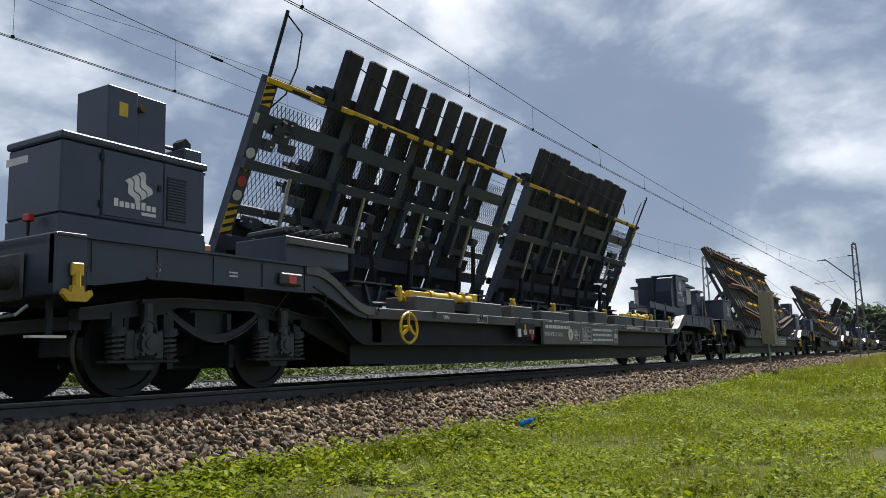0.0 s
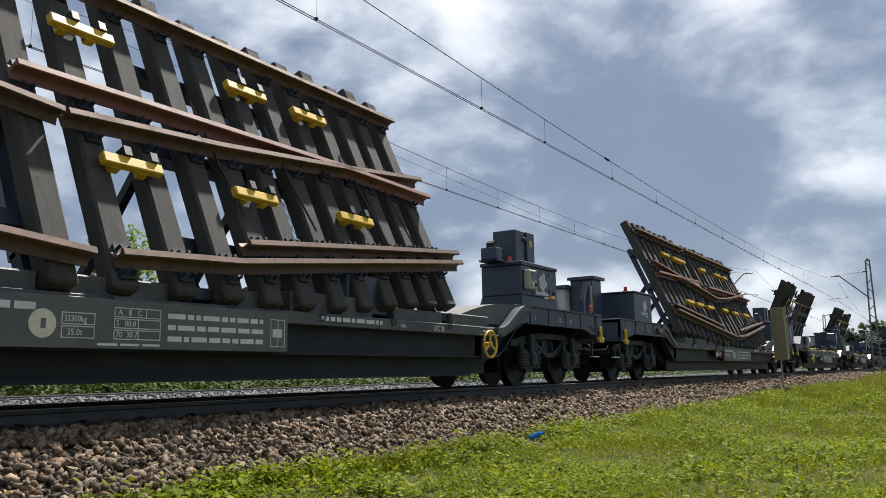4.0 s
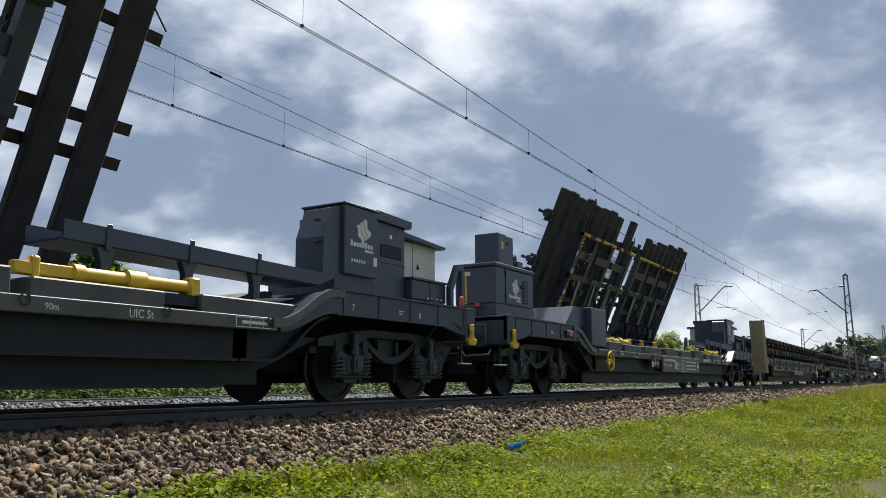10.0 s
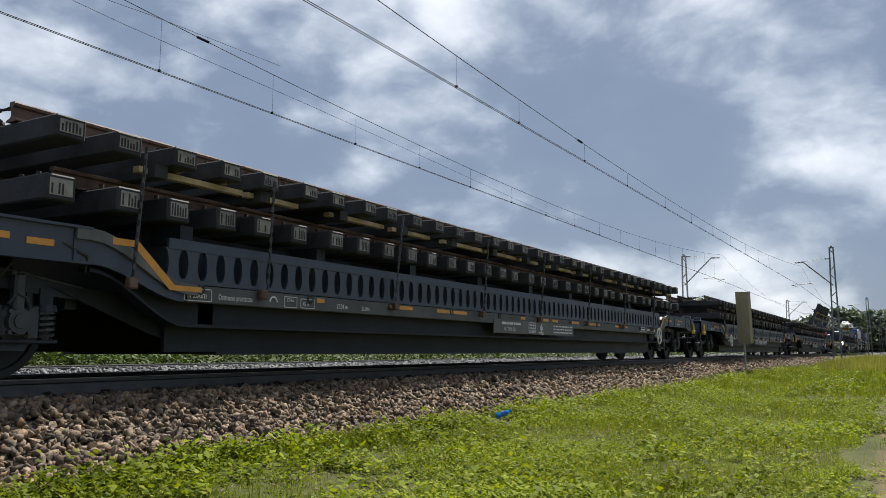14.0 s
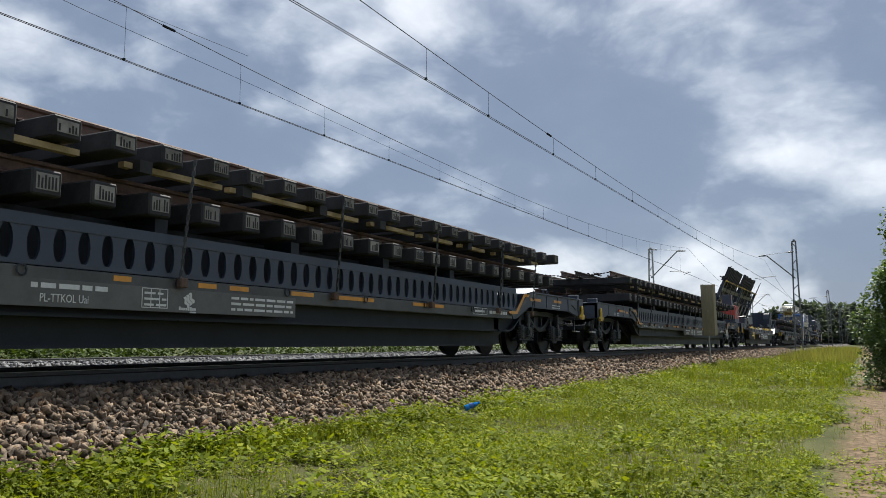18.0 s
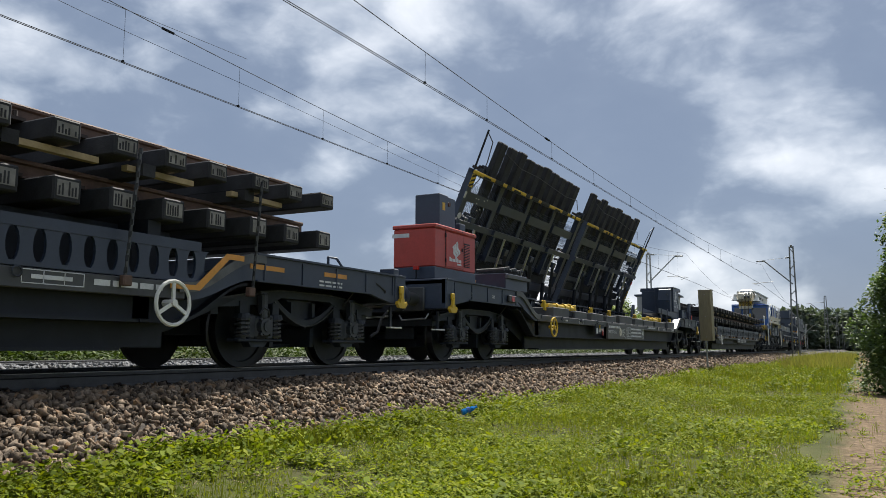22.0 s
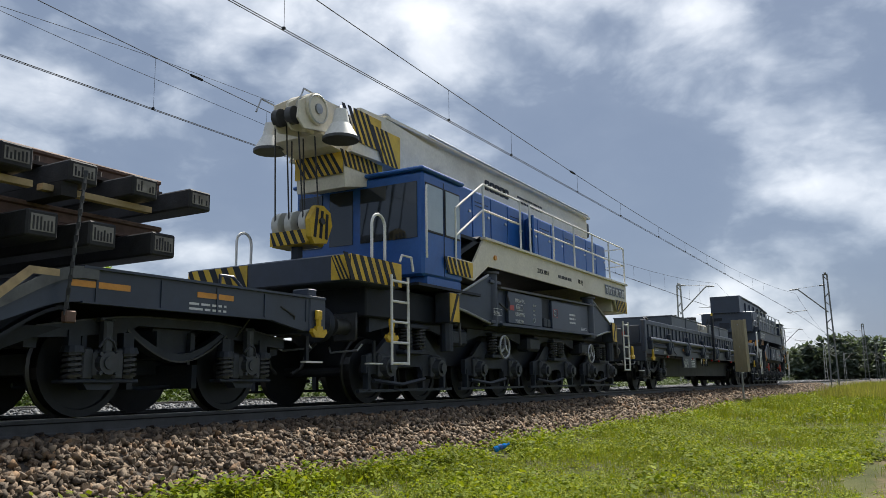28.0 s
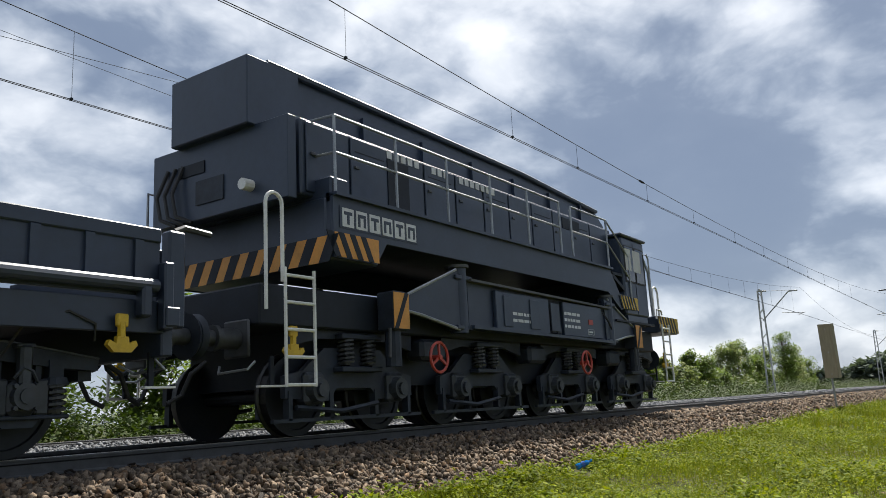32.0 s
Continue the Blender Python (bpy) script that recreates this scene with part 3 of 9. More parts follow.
def build_ballast():
    prof = bed_profile()
    xs = np.concatenate([[-80, -20], np.arange(-6, 60, 0.5), np.arange(60, 320, 10.0), [2500]])
    ys = sorted(set([a for a, b in prof] + list(np.arange(4.8, 6.7, 0.15))))
    v = [(x, y, bed_height(y) + 0.03 * noise.noise((x * 1.4, y * 2, 9))) for x in xs for y in ys]
    n = len(ys)
    fs = [(i * n + j, (i + 1) * n + j, (i + 1) * n + j + 1, i * n + j + 1) for i in range(len(xs) - 1) for j in range(n - 1)]
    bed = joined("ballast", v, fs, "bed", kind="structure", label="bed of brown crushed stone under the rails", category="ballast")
    near = [(1.0, 9.0, 10500, 0.045, 0.105), (9.0, 18.0, 8600, 0.05, 0.115), (18.0, 34.0, 6800, 0.07, 0.15), (34.0, 75.0, 7500, 0.10, 0.18)]
    for x0, x1, cnt, a, b in near:
        pl, sz = scatter_bed(x0, x1, 4.95, 6.66, cnt, a, b)
        stones("loose_stones", pl, sz, "stone", bed)
    for x0, x1, cnt in ((2.0, 12.0, 2500), (12.0, 40.0, 2500)):
        pl, sz = scatter_bed(x0, x1, 6.75, 8.2, cnt, 0.05, 0.09)
        stones("loose_stones", pl, sz, "stone", bed)
    for x0, x1, cnt, a, b in ((2.0, 16.0, 7000, 0.05, 0.095), (16.0, 45.0, 6000, 0.06, 0.12), (45.0, 120.0, 4500, 0.12, 0.22)):
        pl, sz = scatter_bed(x0, x1, 8.6, 10.9, cnt, a, b)
        stones("loose_grey_stones", pl, sz, "stone_grey", bed)
    # the stones that lie on top nearest to the path are pieces of their own
    protos = []
    for k in range(14):
        me = bpy.data.meshes.new("stone")
        me.from_pydata([tuple(c) for c in ROCKS[k][0]], [], [tuple(int(i) for i in c) for c in ROCKS[k][1]])
        me.materials.append(M["stone_one"])
        protos.append(me)
    r = random.Random(3)
    for k in range(300):
        x, y = r.uniform(3.2, 9.5), r.uniform(4.95, 6.2)
        s = r.uniform(0.06, 0.115)
        ob = new("stone", protos[k % 14])
        ob.parent = bed
        ob.matrix_basis = Matrix.LocRotScale((x, y, bed_height(y) + s * 0.3), Euler((r.uniform(0, 6.3), r.uniform(0, 6.3), r.uniform(0, 6.3))), (s, s, s))


RAIL = [(-0.075, 0), (0.075, 0), (0.075, 0.012), (0.02, 0.03), (0.009, 0.05), (0.009, 0.125), (0.034, 0.137), (0.036, 0.16), (0.03, 0.172), (-0.03, 0.172), (-0.036, 0.16), (-0.034, 0.137), (-0.009, 0.125), (-0.009, 0.05), (-0.02, 0.03), (-0.075, 0.012)]


def rail_mesh(bm, pts, up=(0, 0, 1)):
    """A rail of the usual section along a bent line of points, its foot on the line."""
    up = Vector(up)
    pts = [Vector(p) for p in pts]
    rings = []
    for i, p in enumerate(pts):
        d = (pts[min(i + 1, len(pts) - 1)] - pts[max(i - 1, 0)]).normalized()
        side = up.cross(d).normalized()
        rings.append([bm.verts.new(p + side * a + up * b) for a, b in RAIL])
    n = len(RAIL)
    fs = []
    for q, s in zip(rings, rings[1:]):
        for k in range(n):
            fs.append(bm.faces.new((q[k], q[(k + 1) % n], s[(k + 1) % n], s[k])))
    fs += [bm.faces.new(rings[0][::-1]), bm.faces.new(rings[-1])]
    bmesh.ops.recalc_face_normals(bm, faces=fs)
    return bm


def build_tracks():
    for axis, lab in ((AXIS, "running track under the train on concrete sleepers"), (AXIS_FAR, "second track behind on pale grey ballast")):
        tr = thing("railway_track", lab, "railway track", kind="structure")
        for sgn in (-1, 1):
            r = part("rail", rail_mesh(B(), [(-120, axis + sgn * 0.753, -0.172), (2400, axis + sgn * 0.753, -0.172)]), "iron", tr, "dark steel rail")
            part("rail_head", box(B(), -120, 2400, axis + sgn * 0.753 - 0.031, axis + sgn * 0.753 + 0.031, -0.003, 0.001), "railtop", tr, "polished running surface")
        if axis == AXIS:
            for k in range(-6, 62):
                x = 0.3 + k * 0.6
                again("track_sleeper", "sleeper", lambda b: box(b, -0.13, 0.13, -1.3, 1.3, -0.40, -0.188, 0.02), "concrete", tr, pose(x, axis, 0))
                for sgn in (-1, 1):
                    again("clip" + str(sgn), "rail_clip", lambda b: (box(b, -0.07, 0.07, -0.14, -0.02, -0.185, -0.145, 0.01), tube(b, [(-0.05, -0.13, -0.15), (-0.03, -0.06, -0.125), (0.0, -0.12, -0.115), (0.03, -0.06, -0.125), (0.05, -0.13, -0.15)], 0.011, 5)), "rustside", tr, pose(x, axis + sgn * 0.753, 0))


def lattice_mast(name, label, x, y, top, base, arm_end, arm_z, mat, lean=0.0):
    """A two-legged steel mast with a slanting bracket, its stay and the registration arm."""
    mt = thing(name, label, "catenary mast")
    mt.matrix_basis = pose(x, y, base)
    h = top - base
    for s in (-1, 1):
        part("leg", beam(B(), (s * 0.10, s * 0.30, 0), (s * 0.06, s * 0.14, h), 0.09, 0.10), mat, mt)
    for k in range(9):
        z = h * (k + 0.5) / 9
        q = 0.29 - 0.16 * (k + 0.5) / 9
        part("batten", beam(B(), (-q * 0.35, -q, z), (q * 0.35, q, z + 0.35 * (-1) ** k), 0.05, 0.06), mat, mt)
    P1("cap", mat, mt, -0.13, 0.13, -0.08, 0.08, h - 0.1, h + 0.12, 0.02)
    P1("footing", "concrete", mt, -0.4, 0.4, -0.4, 0.4, -0.25, 0.1, 0.04)
    e = arm_end - y
    s = 1 if e > 0 else -1
    part("bracket_tube", cyl(B(), (0, 0, arm_z - 2.0), (0, e * 0.78, arm_z), 0.05, 8), mat, mt, "slanting bracket tube")
    part("bracket_tip", cyl(B(), (0, e * 0.78, arm_z), (0, e * 1.02, arm_z), 0.05, 8), mat, mt)
    part("stay", cyl(B(), (0, 0, arm_z + 0.25), (0, e * 1.0, arm_z + 0.03), 0.015, 6), mat, mt)
    part("insulator", cyl(B(), (0, s * 0.15, arm_z + 0.24), (0, s * 0.5, arm_z + 0.21), 0.06, 8), mat, mt)
    part("registration_arm", cyl(B(), (0, e * 0.55, 5.85 - base), (0, e * 1.15, 5.72 - base), 0.025, 6), mat, mt)
    part("steady_arm", cyl(B(), (0, e * 1.12, 5.72 - base), (0, e * 0.95, 5.55 - base), 0.015, 6), mat, mt)
    return mt


def catenary(name, label, y, masts, contact_z, top_z, low, sag, pair, wave, droppers):
    """Twin contact wire, a sagging carrier wire between the masts and the droppers between them."""
    wz = thing(name, label, "overhead wire", kind="structure")

    def yy(x):
        # the zigzag of the wires from mast to mast
        return float(np.interp(x, masts, [y + wave * (-1) ** k for k in range(len(masts))]))

    def carrier(x):
        for a, b in zip(masts, masts[1:]):
            if a <= x <= b:
                u = (x - a) / (b - a)
                return (top_z if a == masts[0] else low) * (1 - u) + low * u - sag * 4 * u * (1 - u)
        return low
    xs = list(np.arange(masts[0], 80, 1.0)) + list(np.arange(80, masts[-1], 8.0))
    for k in range(pair):
        part("contact_wire", tube(B(), [(x, yy(x) + k * 0.05, contact_z) for x in xs], 0.0075, 5), "wire", wz)
    part("carrier_wire", tube(B(), [(x, yy(x), carrier(x)) for x in xs], 0.0085, 5), "wire", wz)
    for x in droppers:
        if carrier(x) - contact_z > 0.08:
            part("dropper", cyl(B(), (x, yy(x), contact_z), (x, yy(x), carrier(x)), 0.004, 4), "wire", wz)
            P1("clip", "wire", wz, x - 0.02, x + 0.02, yy(x) - 0.015, yy(x) + 0.03, contact_z - 0.01, contact_z + 0.03)
    return wz, yy, carrier


def build_line():
    near = [-19.5, 72.4, 145.0, 218.0, 291.0]
    wz, yy, car = catenary("overhead_line", "twin contact wire with carrier wire and droppers over the running track", AXIS, near, 5.58, 8.1, 7.3, 1.71, 2, 0.40, [4.8, 8.72, 13.76, 16.76, 21.15, 25.1, 29.7, 33.8, 38.0, 42.2, 46.4, 50.6, 54.8])
    part("wire_joint", cyl(B(), (20.65, yy(20.7), car(20.7)), (20.95, yy(20.8), car(20.8)), 0.03, 6), "wire", wz)
    far = [-14.0, 63.6, 128.0, 200.0, 272.0]
    wf, yf, cf = catenary("overhead_line", "twin contact wire with carrier wire and droppers over the second track", AXIS_FAR, far, 5.57, 8.6, 7.6, 1.96, 2, 0.25, [6.9] + [10.1 + 3.15 * k for k in range(17)])
    part("wire_joint", cyl(B(), (11.0, yf(11.1), cf(11.1)), (11.3, yf(11.2), cf(11.2)), 0.03, 6), "wire", wf)
    part("auxiliary_wire", tube(B(), [(x, AXIS_FAR + 0.05, z) for x, z in ((-10, 7.1), (0, 6.6), (7.07, 6.26), (9.2, 6.17), (14.4, 6.09), (20, 5.95), (28, 5.72), (36, 5.62))], 0.005, 5), "wire", wf, "thin slanting auxiliary wire")
    part("cross_strand", tube(B(), [(4.6, AXIS_FAR, 6.12), (7.84, AXIS_FAR, 6.39), (9.78, AXIS_FAR, 6.54), (13.4, AXIS_FAR, 6.70)], 0.005, 5), "wire", wf)
    for k, x in enumerate(near[1:]):
        lattice_mast("catenary_mast", "grey lattice steel mast with a bracket over the track", x, 4.7, 8.75, -0.7, AXIS, 8.3, "mast")
    for k, x in enumerate(far[1:]):
        lattice_mast("catenary_mast", "pale steel mast with a bracket over the second track", x, 14.6, 7.7, -0.7, AXIS_FAR, 8.1, "mast_pale")


def build_board():
    """The tall plain board, a sheet folded into a channel, on a post at the foot of the ballast."""
    bd = thing("warning_board", "tall faded beige sheet-metal board on a leaning steel post", "sign board")
    bd.matrix_basis = pose(32.55, 5.35, -0.6, 0, -6.5, 0)
    lf = part("board_leaf", beam(B(), (-0.05, -0.30, 2.14), (0.10, 0.17, 2.14), 0.012, 1.98), "board", bd)
    part("board_edge", beam(B(), (-0.05, -0.30, 2.14), (0.16, -0.36, 2.14), 0.012, 1.98), "board", bd, "folded side of the board")
    part("board_edge", beam(B(), (0.10, 0.17, 2.14), (0.30, 0.10, 2.14), 0.012, 1.98), "board", bd)
    for z in (1.22, 3.06):
        part("cross_bar", beam(B(), (0.02, -0.28, z), (0.16, 0.14, z), 0.03, 0.04), "steel", bd)
    for z in (1.3, 2.1, 2.95):
        part("bolt", cyl(B(), (0.00, -0.07, z), (0.05, -0.085, z), 0.02, 8), "steel", lf)
    part("post", cyl(B(), (0.10, -0.04, -0.3), (0.10, -0.04, 3.0), 0.035, 8), "steel", bd)


def build_bottle():
    b = thing("plastic_bottle", "crumpled blue plastic bottle lying in the grass", "bottle")
    z = ground_height(4.59) + 0.12
    b.matrix_basis = pose(9.58, 4.59, z, 70, 20, 40)
    bm = B()
    prof = [(0.0, 0.038), (0.03, 0.041), (0.05, 0.036), (0.07, 0.041), (0.1, 0.037), (0.13, 0.041), (0.16, 0.032), (0.18, 0.015), (0.2, 0.014)]
    rings = [[bm.verts.new((r * math.cos(k * 0.6283), r * math.sin(k * 0.6283) * (0.75 if 0.05 < h < 0.14 else 1), h - 0.09)) for k in range(10)] for h, r in prof]
    for a, c in zip(rings, rings[1:]):
        for k in range(10):
            bm.faces.new((a[k], a[(k + 1) % 10], c[(k + 1) % 10], c[k]))
    bm.faces.new(rings[0][::-1])
    bm.faces.new(rings[-1])
    part("body", bm, "plastic", b)
    part("cap", cyl(B(), (0, 0, 0.105), (0, 0, 0.13), 0.017, 10), "plastic", b)
    part("label_band", cyl(B(), (0, 0, -0.02), (0, 0, 0.02), 0.0415, 12), "blue", b)


M["blade"] = island_colours(material("grass_blades", (0.150, 0.185, 0.022), 0.75, vary=0.35, scale=0.8, translucent=0.4, spec=0.12), ((0.65, 0.75, 0.5), (1.0, 1.0, 0.8), (1.3, 1.15, 0.7), (0.85, 0.95, 0.6), (1.5, 1.2, 0.9)))
M["verge"] = island_colours(material("verge_leaves", (0.060, 0.098, 0.022), 0.65, vary=0.35, scale=0.7, translucent=0.25, spec=0.2), ((0.35, 0.4, 0.3), (0.8, 0.85, 0.6), (1.2, 1.15, 0.8), (0.5, 0.55, 0.4)))
M["tall"] = island_colours(material("pale_meadow_grass", (0.22, 0.225, 0.075), 0.8, vary=0.3, scale=0.5, translucent=0.4, spec=0.1), ((0.8, 0.85, 0.7), (1.1, 1.05, 0.9), (1.3, 1.2, 1.0), (0.9, 1.0, 0.7)))
M["straw"] = material("dry_straw", (0.22, 0.16, 0.085), 0.9, vary=0.35, scale=3)
M["weed"] = island_colours(material("weed_leaves", (0.200, 0.240, 0.018), 0.7, vary=0.35, scale=0.7, translucent=0.4, spec=0.12), ((0.45, 0.55, 0.35), (0.95, 1.0, 0.7), (1.3, 1.2, 0.7), (0.7, 0.82, 0.5), (0.32, 0.40, 0.3)))


def leaves(pos, nrm_tilt, length, width, r):
    """Quads like small leaves: rows of place, tilt from the level, length and width."""
    n = len(pos)
    az = r.uniform(0, 2 * np.pi, n)
    d = np.stack([np.cos(az) * np.cos(nrm_tilt), np.sin(az) * np.cos(nrm_tilt), np.sin(nrm_tilt)], 1)
    s = np.stack([-np.sin(az), np.cos(az), r.normal(0, 0.3, n)], 1)
    L_, W_ = length[:, None], width[:, None]
    v = np.stack([pos, pos + d * L_ * 0.5 + s * W_ * 0.5, pos + d * L_, pos + d * L_ * 0.5 - s * W_ * 0.5], 1).reshape(-1, 3)
    return v, np.arange(4 * n).reshape(n, 4)


def ground_level(y):
    return np.interp(y, [-400, -6, 0.0, 3.0, 4.6, 5.2], [-0.9, -0.9, -0.82, -0.78, -0.68, -0.62])


def wave(x, y):
    """A slow uneven field between 0 and 1 that makes patches."""
    return 0.5 + 0.25 * np.sin(x * 1.1 + 2.1 * np.sin(y * 0.9)) + 0.25 * np.sin(y * 2.3 + 1.4 * np.sin(x * 0.63) + x * 0.4)


def plants(x, y, count, reach, size, r, tall):
    """Small leafy plants: count leaves round each place, spread and raised at random."""
    n = len(x)
    a = r.uniform(0, 2 * np.pi, (n, count))
    d = reach[:, None] * np.sqrt(r.uniform(0.02, 1, (n, count)))
    h = tall[:, None] * r.uniform(0.1, 1.0, (n, count)) * (1.15 - d / reach[:, None])
    px, py = x[:, None] + np.cos(a) * d, y[:, None] + np.sin(a) * d
    p = np.stack([px, py, ground_level(py) + h], 2).reshape(-1, 3)
    m_ = len(p)
    k = np.repeat(size, count)
    return leaves(p, r.uniform(-0.35, 0.75, m_), r.uniform(0.6, 1.3, m_) * k, r.uniform(0.4, 0.75, m_) * k, r)


def build_grass():
    r = np.random.default_rng(11)

    def field(x0, x1, y0, y1, n):
        x, y = r.uniform(x0, x1, n), r.uniform(y0, y1, n)
        # an uneven edge on the foot of the ballast, and the bare path
        edge = 4.98 + 0.20 * np.sin(x * 1.7) + 0.15 * np.sin(x * 4.3 + 1) + 0.1 * np.sin(x * 9.1)
        path = 0.47 + 0.10 * np.sin(x * 0.8) + 0.08 * np.sin(x * 2.9)
        keep = (y < edge) & ((y > path) | ((y > -0.25) & (r.uniform(0, 1, n) < 0.07)) | (y < -1.3))
        keep &= ~((np.abs(y - 0.479 * x) < 0.16) & (x > 9.2) & (x < 9.75))
        return x[keep], y[keep]

    zones = [(-7.0, 2.2, -0.6, 5.4, 6500, 14, 1.0, 16000), (2.2, 9.0, -0.6, 5.4, 15000, 16, 0.74, 42000), (9.0, 20.0, -1.0, 5.4, 13000, 14, 0.98, 36000), (20.0, 45.0, -4, 5.4, 7000, 12, 2.0, 34000), (45.0, 140.0, -12, 5.4, 3600, 10, 3.6, 38000)]
    for x0, x1, y0, y1, np_, cnt, k, nb in zones:
        x, y = field(x0, x1, y0, y1, np_)
        w_ = wave(x, y)
        keep = r.uniform(0, 1, len(x)) < 0.25 + 1.1 * w_
        x, y, w_ = x[keep], y[keep], w_[keep]
        big = 0.6 + 0.8 * w_
        v, fc = plants(x, y, cnt, r.uniform(0.05, 0.11, len(x)) * big * k, r.uniform(0.030, 0.055, len(x)) * big * k, r, r.uniform(0.05, 0.16, len(x)) * big * min(k, 1.7))
        joined("weeds", v, fc, "weed", label="low leafy yellow-green weeds in clumps on the ground", category="weeds")
        x, y = field(x0, x1, y0, y1, nb)
        g = wave(y * 1.7, x * 0.8)
        keep = r.uniform(0, 1, len(x)) < 0.15 + g
        x, y, g = x[keep], y[keep], g[keep]
        p = np.stack([x, y, ground_level(y)], 1)
        n = len(p)
        v, fc = leaves(p, r.uniform(0.85, 1.5, n), r.uniform(0.05, 0.16, n) * (0.6 + 0.7 * g) * min(k, 2.2), r.uniform(0.004, 0.009, n) * k, r)
        joined("grass", v, fc, "blade", label="fresh green grass blades among the weeds", category="grass")
    # bushier clumps along the foot of the ballast and here and there in the meadow
    for x0, x1, cnt in ((2.4, 12.0, 420), (12.0, 40.0, 620)):
        x = r.uniform(x0, x1, cnt)
        y = np.where(r.uniform(0, 1, cnt) < 0.65, 5.0 - np.abs(r.normal(0, 0.35, cnt)), r.uniform(0.9, 4.6, cnt))
        f_ = r.uniform(0.7, 1.5, cnt) * np.where((np.abs(y - 0.479 * x) < 0.35) & (x > 8.4) & (x < 9.95), 0.05, 1.0)
        v, fc = plants(x, y, 46, 0.13 * f_, 0.05 * f_, r, 0.20 * f_)
        joined("weed_clumps", v, fc, "weed", label="bushy yellow-green weeds at the foot of the ballast", category="weeds")
    # dry stalks and brown litter in the gaps
    x, y = field(2.5, 30, 0.2, 5.2, 7000)
    p = np.stack([x, y, ground_level(y) + 0.015], 1)
    n = len(p)
    v, fc = leaves(p, r.uniform(-0.1, 0.35, n), r.uniform(0.05, 0.14, n), r.uniform(0.004, 0.012, n), r)
    joined("dry_stalks", v, fc, "straw", label="dry brown stalks between the weeds", category="litter")
    # tall pale grass by the mast and a tuft at the foot of the ballast
    x, y = field(40, 110, -6, 3.6, 16000)
    q = np.stack([x, y, ground_level(y)], 1)
    n = len(q)
    v, fc = leaves(q, r.uniform(1.1, 1.5, n), r.uniform(0.3, 0.8, n) * (1 + 0.30 * np.exp(-((x - 60) / 14) ** 2)), r.uniform(0.015, 0.03, n), r)
    joined("tall_grass", v, fc, "tall", label="tall pale meadow grass", category="grass")
    n = 3200
    q = np.stack([r.normal(6.1, 0.55, n), r.normal(4.75, 0.14, n), np.full(n, -0.68)], 1)
    v, fc = leaves(q, r.uniform(0.9, 1.5, n), r.uniform(0.08, 0.2, n), r.uniform(0.004, 0.007, n), r)
    joined("grass_tuft", v, fc, "blade", label="tuft of fine grass at the foot of the ballast", category="grass")
    # weeds on the far side of the tracks
    n = 130000
    x = 130 * r.uniform(0, 1, n) ** 1.35
    h = 0.85 + 0.35 * np.sin(x * 0.9) + 0.3 * np.sin(x * 2.3 + 1) + 0.2 * np.sin(x * 5.1)
    q = np.stack([x, r.normal(15.3, 0.75, n), -0.72 + r.uniform(0, 1, n) ** 0.85 * np.clip(h + 0.25, 0.9, 1.8)], 1)
    v, fc = leaves(q, r.uniform(-0.4, 0.9, n), r.uniform(0.08, 0.17, n), r.uniform(0.05, 0.1, n), r)
    joined("verge_weeds", v, fc, "verge", label="rank green weeds beyond the second track", category="weeds")


def crown_leaves(centres, radii, per, size, r):
    V = []
    for c, rad in zip(centres, radii):
        p = r.normal(size=(per, 3))
        p /= np.linalg.norm(p, axis=1)[:, None]
        p = p * (r.uniform(0.45, 1.0, per) ** 0.5)[:, None] * np.asarray(rad)[None] + np.asarray(c)[None]
        V.append(p)
    p = np.concatenate(V)
    return leaves(p, r.uniform(-0.9, 0.9, len(p)), r.uniform(0.7, 1.3, len(p)) * size, r.uniform(0.4, 0.8, len(p)) * size, r)


def tree(name, label, x, y, z, h, w, mat, clumps, per, size, seed, lowest=0.25, category="tree", narrow=0.6):
    r = np.random.default_rng(seed)
    t = thing(name, label, category)
    t.matrix_basis = pose(x, y, z)
    bm = B()
    top = (r.normal(0, w * 0.05), r.normal(0, w * 0.05), h * 0.85)
    tube(bm, [(0, 0, -0.2), (top[0] * 0.3, top[1] * 0.3, h * 0.3), top], max(0.03, h * 0.012), 7)
    part("trunk", bm, "bark", t)
    cs, rs = [], []
    for k in range(clumps):
        u = r.uniform(lowest, 1.0)
        ww = w * 0.5 * (1 - narrow * u ** 2) * r.uniform(0.25, 1.0)
        a = r.uniform(0, 6.283)
        cs.append((math.cos(a) * ww, math.sin(a) * ww, h * u * 0.93))
        q = w * r.uniform(0.10, 0.19)
        rs.append((q, q, q * r.uniform(0.7, 1.2)))
    bm = B()
    for c in cs[:: max(1, clumps // 14)]:
        tube(bm, [(0, 0, max(0.1, c[2] * 0.6)), (c[0] * 0.6, c[1] * 0.6, c[2] * 0.85), c], max(0.012, h * 0.004), 5)
    part("limbs", bm, "bark", t)
    v, fc = crown_leaves(cs, rs, per, size, r)
    me = joined("crown", v, fc, mat, t, kind="")
    return t


